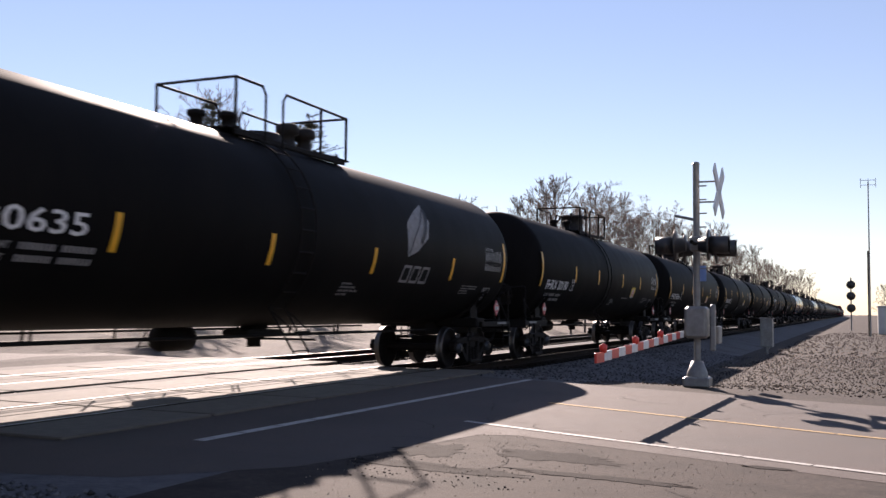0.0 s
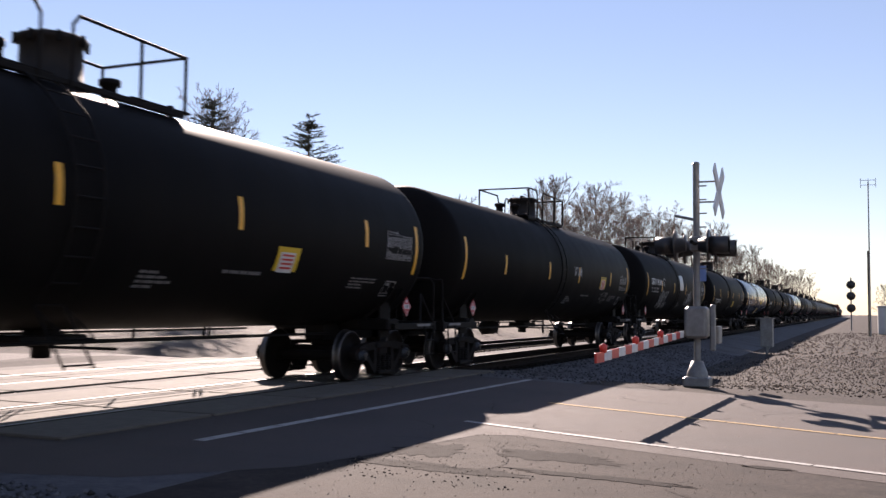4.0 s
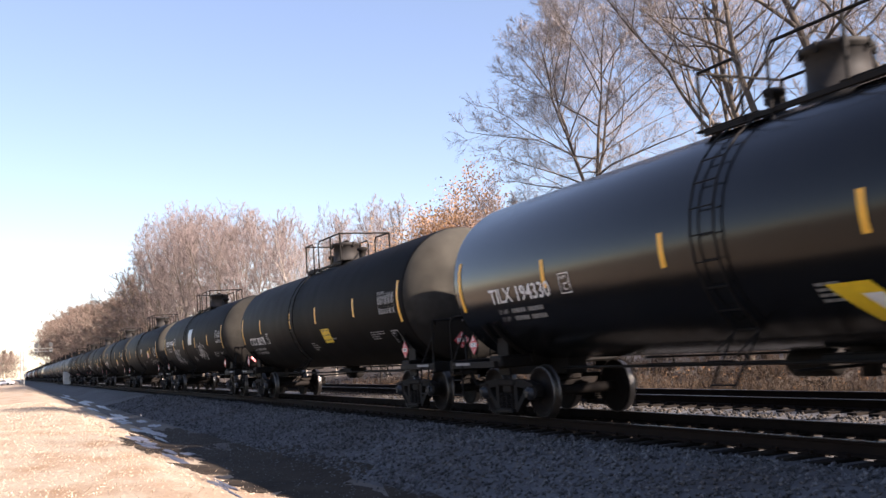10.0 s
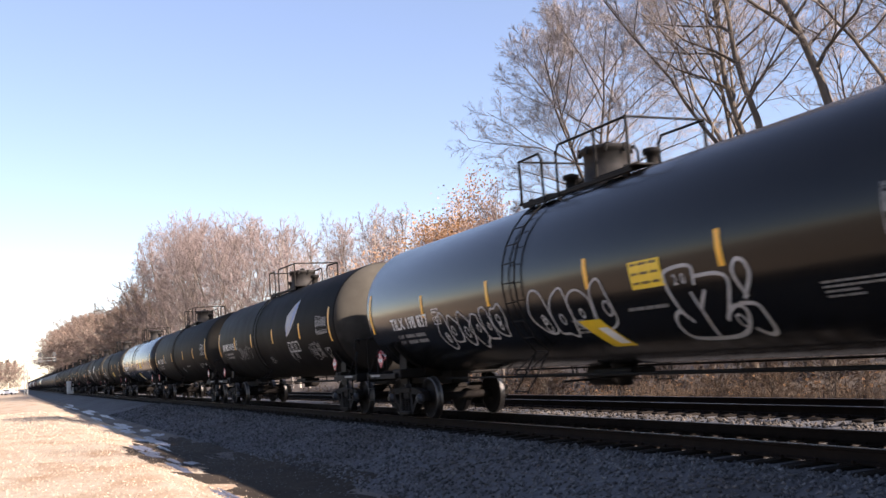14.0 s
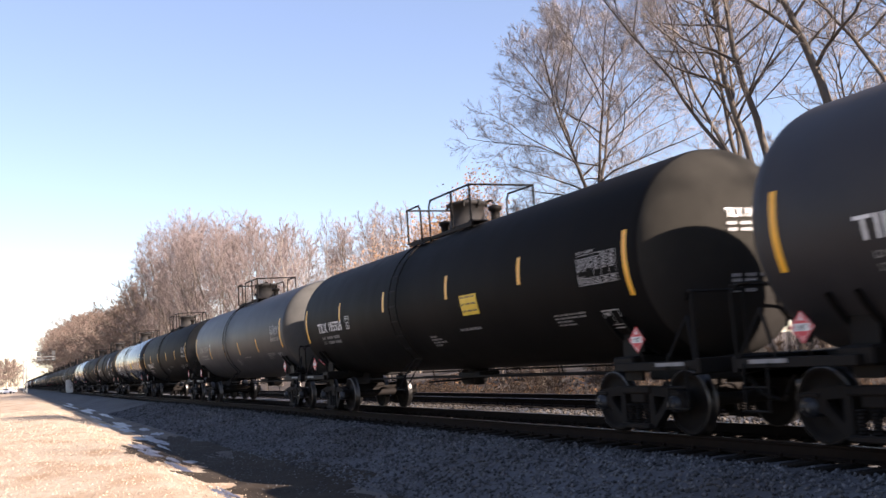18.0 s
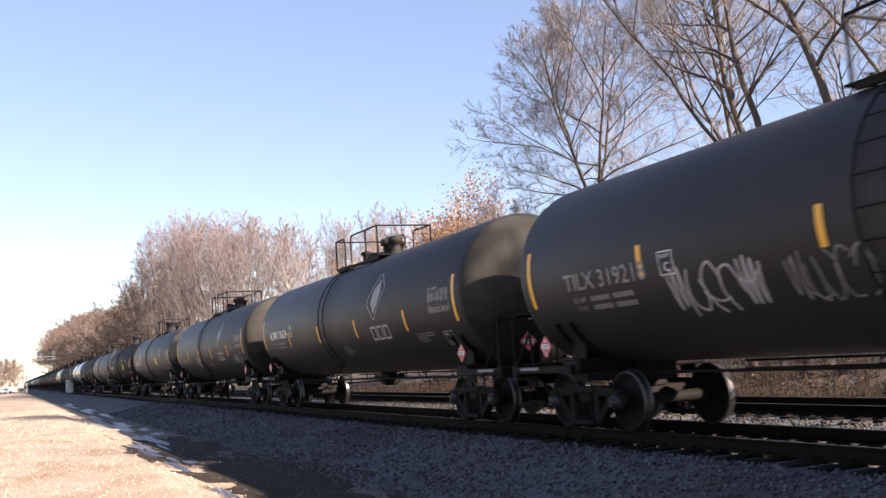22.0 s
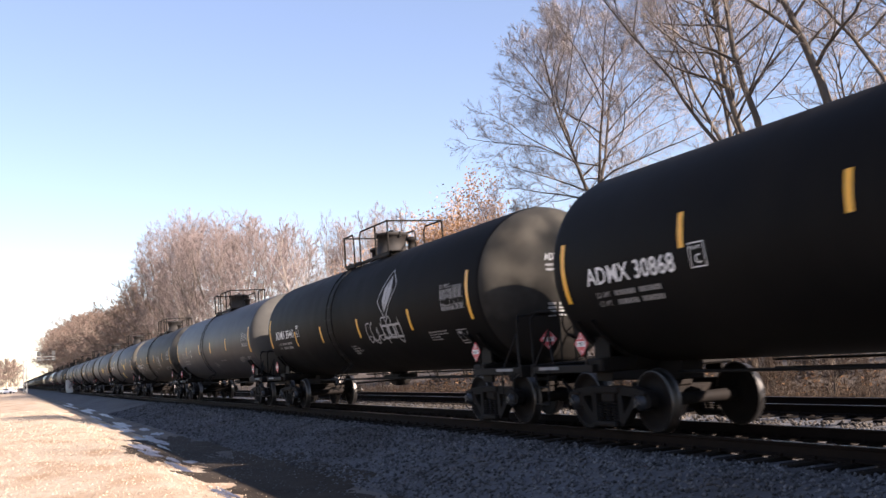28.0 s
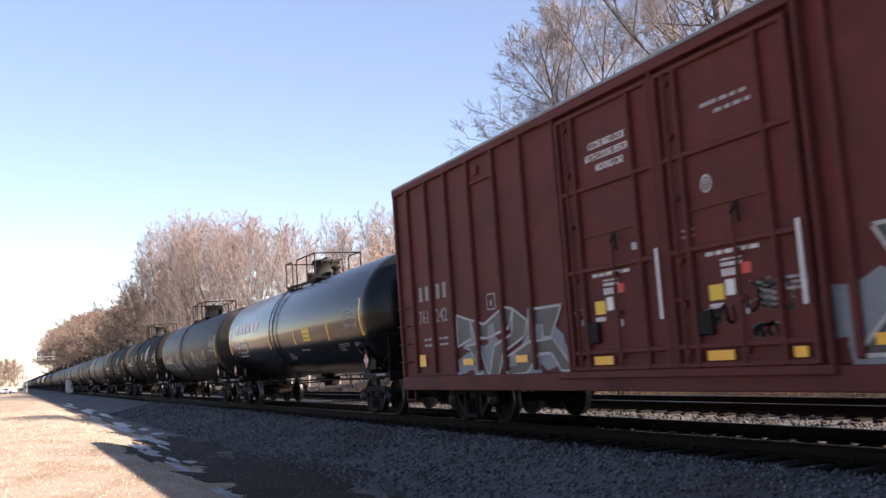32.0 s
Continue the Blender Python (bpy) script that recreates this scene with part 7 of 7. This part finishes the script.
# ---- level crossing ----
def build_crossing():
    mx, my = 19.2, 2.9
    z0 = ground_z(mx, my)
    m = thing("crossing_signal", "grey steel crossing signal mast with crossbuck and lowered gate", "crossing signal", "", (mx, my, z0))
    H = 4.35
    part("mast", Geo().rod((0, 0, 0), (0, 0, H), 0.065, 16).lathe([(H, 0.075), (H + 0.04, 0.06), (H + 0.06, 0.0)], "z", 16).mesh("mast", M_GALV), m)
    part("base", Geo().box(0, 0, 0.1, 0.5, 0.5, 0.2, 0, 0.03).lathe([(0.2, 0.2), (0.28, 0.2), (0.5, 0.11), (0.5, 0.0)], "z", 12).mesh("base", M_GALV), m)
    # crossbuck and lights face along the road, edge on to the track
    g = Geo()
    for s in (-1, 1):
        g.box(0, 0, 0, 1.22, 0.025, 0.23, 0, 0.0, pose(0, 0, 0, 0, s * 45, 0))
    part("crossbuck", g.mesh("crossbuck", M_WHITE), m, (0.02, -0.43, H - 0.55), -4, label="white crossbuck seen nearly from its edge")
    for z in (H - 0.35, H - 0.75):
        part("crossbuck_arm", Geo().rod((0, 0, z), (0, -0.43, z), 0.018, 6).mesh("crossbuck_arm", M_GALV), m)
    g = Geo()
    for k in range(7):
        part("rung", kept("mastrung", lambda: Geo().rod((0, 0, 0), (0, -0.2, 0), 0.014, 6).mesh("rung", M_GALV)), m, (0, 0, 2.3 + 0.27 * k))
    g.rod((0, 0, H - 1.1), (0.05, 0.42, H - 1.0), 0.03, 6)
    part("bracket", g.mesh("bracket", M_GALV), m)
    part("crossarm", Geo().rod((-0.62, 0.0, 2.78), (0.62, 0.0, 2.78), 0.04, 8).mesh("crossarm", M_FRAME), m)
    part("junction_box", Geo().box(0, 0, 2.78, 0.24, 0.24, 0.3, 0, 0.03).mesh("junction_box", M_GALV), m)
    part("number_plate", Geo().box(0.0, -0.1, 2.2, 0.02, 0.16, 0.3, 0, 0.004).mesh("number_plate", M_BLUE), m)
    for x in (-0.55, 0.55):
        for e in (-1, 1):
            lamp = part("signal_light", Geo().lathe([(0, 0.0), (0, 0.3), (0.02, 0.3), (0.03, 0.16), (0.2, 0.12), (0.2, 0.0)], "x", 24).mesh("signal_light", M_INK), m, (x, e * 0.32, 2.72), 90 if e < 0 else -90)
            part("lens", Geo().lathe([(-0.012, 0.0), (-0.012, 0.13), (0.0, 0.14)], "x", 20).mesh("lens", M_LENS), lamp)
            part("hood", Geo().lathe([(-0.36, 0.16), (-0.36, 0.17), (-0.01, 0.17), (-0.01, 0.16)], "x", 20).mesh("hood", M_INK), lamp)
    # gate mechanism and arm
    part("gate_mechanism", Geo().box(0.0, 0.0, 1.25, 0.5, 0.42, 0.62, 0, 0.05).box(0, -0.3, 1.15, 0.12, 0.1, 0.9, 0, 0.03).mesh("gate_mechanism", M_GALV), m)
    part("counterweight", Geo().box(0.65, -0.32, 1.0, 0.5, 0.08, 0.35, 0, 0.03).mesh("counterweight", M_GALV), m)
    n = 16
    for k in range(n):
        x0 = -0.3 - k * 0.42
        part("arm_panel", kept(("arm", k % 2), lambda: Geo().box(-0.21, 0, 0, 0.42, 0.03, 0.13, 0, 0.004).mesh("arm_panel", M_RED if k % 2 else M_WHITE)), m, (x0, 0.22, 1.02 - 0.012 * k))
    for x in (-2.6, -4.6, -6.6):
        part("arm_light", Geo().lathe([(0, 0.0), (0, 0.045), (0.1, 0.055), (0.13, 0.0)], "z", 12).mesh("arm_light", M_RED), m, (x, 0.22, 1.08 + x * 0.028))
    copy_thing(m, pose(8.9, 20.4, ground_z(8.9, 20.4), 0, 0, 180))
    # relay boxes by the track
    for x, y, w, h in ((49, 4.1, 0.7, 1.35), (56, 4.6, 0.4, 0.9)):
        b = thing("relay_box", "grey steel relay box on legs beside the track", "relay box", "", (x, y, ground_z(x, y)))
        part("cabinet", Geo().box(0, 0, h / 2 + 0.35, w, w * 0.8, h, 0, 0.03).box(0, 0, h + 0.37, w + 0.1, w * 0.8 + 0.1, 0.05, 0, 0.015).mesh("cabinet", M_GALV), b)
        for sx in (-1, 1):
            part("leg", Geo().box(sx * w * 0.35, 0, 0.2, 0.07, 0.07, 0.4).mesh("leg", M_GALV), b)
    b = thing("relay_box", "pale steel relay box beside the track", "relay box", "", (-158, 7.9, ground_z(-158, 7.9)))
    part("cabinet", Geo().box(0, 0, 1.1, 0.8, 1.0, 1.9, 0, 0.03).mesh("cabinet", M_SILVER), b)
    # block signal and radio pole
    sg = thing("block_signal", "dark railway block signal with stacked round heads", "railway signal", "", (103, 0.7, ground_z(103, 0.7)))
    part("mast", Geo().rod((0, 0, 0), (0, 0, 5.2), 0.07, 10).mesh("mast", M_GALV), sg)
    for z in (2.2, 3.4, 4.5):
        part("signal_head", Geo().lathe([(-0.15, 0.0), (-0.15, 0.42), (-0.12, 0.42), (-0.1, 0.2), (0.15, 0.18), (0.15, 0.0)], "x", 20, centre=(-0.1, 0, z)).box(0.05, 0, z, 0.3, 0.35, 0.75, 0, 0.05).mesh("signal_head", M_INK), sg)
    rp = thing("radio_pole", "slim tall pole with a small antenna", "radio pole", "", (76, -0.75, ground_z(76, -0.75)))
    part("pole", Geo().rod((0, 0, 0), (0, 0, 11.3), 0.06, 8, 0, 0.04).mesh("pole", M_GALV), rp)
    g = Geo().rod((0, -0.5, 11.0), (0, 0.5, 11.0), 0.02, 5).rod((0, -0.5, 11.35), (0, 0.5, 11.35), 0.02, 5)
    for y in (-0.5, 0, 0.5):
        g.rod((0, y, 10.8), (0, y, 11.5), 0.02, 5)
    part("antenna", g.mesh("antenna", M_GALV), rp)
    p2 = thing("post", "slim dark steel post near the radio pole", "post", "", (77.5, -0.68, ground_z(77, -0.7)))
    part("pole", Geo().rod((0, 0, 0), (0, 0, 6.3), 0.07, 8).mesh("pole", M_FRAME), p2)
    hut = thing("equipment_hut", "pale steel equipment hut beside the track", "equipment hut", "", (86, -2.4, ground_z(86, -2.4)))
    part("cabinet", Geo().box(0, 0, 1.1, 2.4, 2.0, 2.2, 0, 0.04).box(0, 0, 2.25, 2.6, 2.2, 0.1, 0, 0.03).mesh("cabinet", M_SILVER), hut)


build_crossing()


# ---- small stones ----
def build_ballast(seed, stretches, stone, label):
    """Loose crushed stone on the shoulder and between the tracks."""
    rs = np.random.RandomState(seed)
    base = np.array([(1, 0, 0), (-1, 0, 0), (0, 1, 0), (0, -1, 0), (0, 0, 1), (0, 0, -1)], float)
    tri = np.array([(0, 2, 4), (2, 1, 4), (1, 3, 4), (3, 0, 4), (2, 0, 5), (1, 2, 5), (3, 1, 5), (0, 3, 5)])
    V, F = [], []
    n = 0
    for x0, x1, y0, y1, count, size in stretches:
        xs, ys = rs.uniform(x0, x1, count), rs.uniform(y0, y1, count)
        for x, y in zip(xs, ys):
            s = size * rs.uniform(0.5, 1.4)
            m = base * s * rs.uniform(0.6, 1.2, (6, 1)) * np.array([1, rs.uniform(0.6, 1), rs.uniform(0.5, 0.85)])
            a = rs.uniform(0, 6.28)
            c, sn = math.cos(a), math.sin(a)
            p = np.stack([m[:, 0] * c - m[:, 1] * sn + x, m[:, 0] * sn + m[:, 1] * c + y, m[:, 2] + m[:, 0] * rs.uniform(-0.4, 0.4) + lie(x, y) + s * 0.25], 1)
            V.append(p)
            F.append(tri + n)
            n += 6
    V, F = np.concatenate(V), np.concatenate(F)
    me = bpy.data.meshes.new("ballast")
    me.vertices.add(len(V))
    me.vertices.foreach_set("co", V.ravel())
    me.loops.add(len(F) * 3)
    me.loops.foreach_set("vertex_index", F.ravel().astype(np.int32))
    me.polygons.add(len(F))
    me.polygons.foreach_set("loop_start", np.arange(0, len(F) * 3, 3, dtype=np.int32))
    me.update(calc_edges=True)
    me.materials.append(stone)
    tagged(new("ballast", me), label, "ballast", kind="stuff")


build_ballast(4, ((-12, 4, 5.2, 8.2, 9000, 0.034), (-32, -12, 5.0, 8.2, 9000, 0.04), (4, 5.6, 4.6, 8.2, 900, 0.034), (-60, -32, 5.0, 8.2, 4000, 0.06), (18.5, 45, 4.4, 8.0, 5000, 0.034), (-32, 3, 3.7, 5.2, 3600, 0.024)), M_STONES, "loose grey crushed stone on the shoulder")
build_ballast(6, ((7.3, 8.4, 2.6, 4.5, 160, 0.011), (8.4, 10.0, 0.6, 4.2, 160, 0.006), (19.0, 40, -4, 4.2, 6500, 0.026), (40, 90, -6, 4.0, 2500, 0.05)), M_VERGE, "brown gravel strewn over the dirt verge")
build_ballast(5, ((-40, 6, 10.7, 12.6, 5200, 0.042), (-30, 6, 8.7, 10.0, 3500, 0.036), (-26, 7, 15.3, 16.6, 1500, 0.045)), M_OILY, "dark oily crushed stone between the rails")


def build_pebbles():
    """Pale pebbles and grit on the dirt verge and on the road."""
    rs = random.Random(21)
    g = Geo()
    tri = [(0, 1, 3), (1, 2, 3), (2, 0, 3)]
    for x0, x1, y0, y1, count, size in ((-14, -4, -2.5, 3.4, 5200, 0.013), (-34, -14, -4, 3.6, 11000, 0.02), (-70, -34, -5, 3.4, 6000, 0.035), (6.5, 17, 0.0, 4.4, 200, 0.008), (19.5, 45, -2, 4.2, 4200, 0.016), (5.4, 10.4, 0.8, 4.4, 500, 0.007)):
        for i in range(count):
            x, y = rs.uniform(x0, x1), rs.uniform(y0, y1)
            z = lie(x, y) + (0.004 if 6.5 < x < 17.4 else 0.0)
            s = size * rs.uniform(0.4, 1.5)
            a = rs.uniform(0, 6.28)
            vs = [(x + s * math.cos(a + k * 2.1), y + s * math.sin(a + k * 2.1), z - 0.006) for k in range(3)] + [(x + rs.uniform(-0.3, 0.3) * s, y + rs.uniform(-0.3, 0.3) * s, z + s * rs.uniform(0.5, 0.9))]
            g.add(vs, tri)
    tagged(new("pebbles", g.mesh("pebbles", M_PEBBLE)), "pale pebbles and grit on dirt and asphalt", "pebbles", kind="stuff")
    g = Geo()
    for k in range(16):
        x, y = rs.uniform(7.5, 17), rs.uniform(0.2, 5.8)
        a = rs.uniform(0, 6.28)
        pts = [(x, y)]
        for i in range(rs.randint(8, 18)):
            a += rs.gauss(0, 0.4)
            pts.append((pts[-1][0] + 0.14 * math.cos(a), pts[-1][1] + 0.14 * math.sin(a)))
        for (ax, ay), (bx, by) in zip(pts, pts[1:]):
            d = math.hypot(bx - ax, by - ay)
            nx, ny = -(by - ay) / d * 0.005, (bx - ax) / d * 0.005
            g.add([(px, py, road_z(py) + 0.005) for px, py in ((ax - nx, ay - ny), (bx - nx, by - ny), (bx + nx, by + ny), (ax + nx, ay + ny))], [(0, 1, 2, 3)])
    tagged(new("road_cracks", g.mesh("road_cracks", M_TAR)), "thin dark cracks in the asphalt", "cracks", kind="stuff")


build_pebbles()


# ---- what moves ----
def motions():
    """The whole train rolls past at one speed; every axle turns with it."""
    for car, s in CARS:
        walk(car, [(t, pose(s - SPEED * t, TRACK_Y, 0)) for t in (0.0, 16.0, 32.0)])
    turn = math.degrees(SPEED / 0.457)
    for (kind, x), axles in WHEELSETS.items():
        first = axles[0]
        walk(first, [(k / FPS, pose(x, 0, 0.457, 0, -turn * k / FPS, 0)) for k in range(32 * FPS + 1)])
        for ob in axles[1:]:
            ob.rotation_mode = "QUATERNION"
            data = ob.animation_data_create()
            data.action = first.animation_data.action
            data.action_slot = first.animation_data.action_slot


motions()
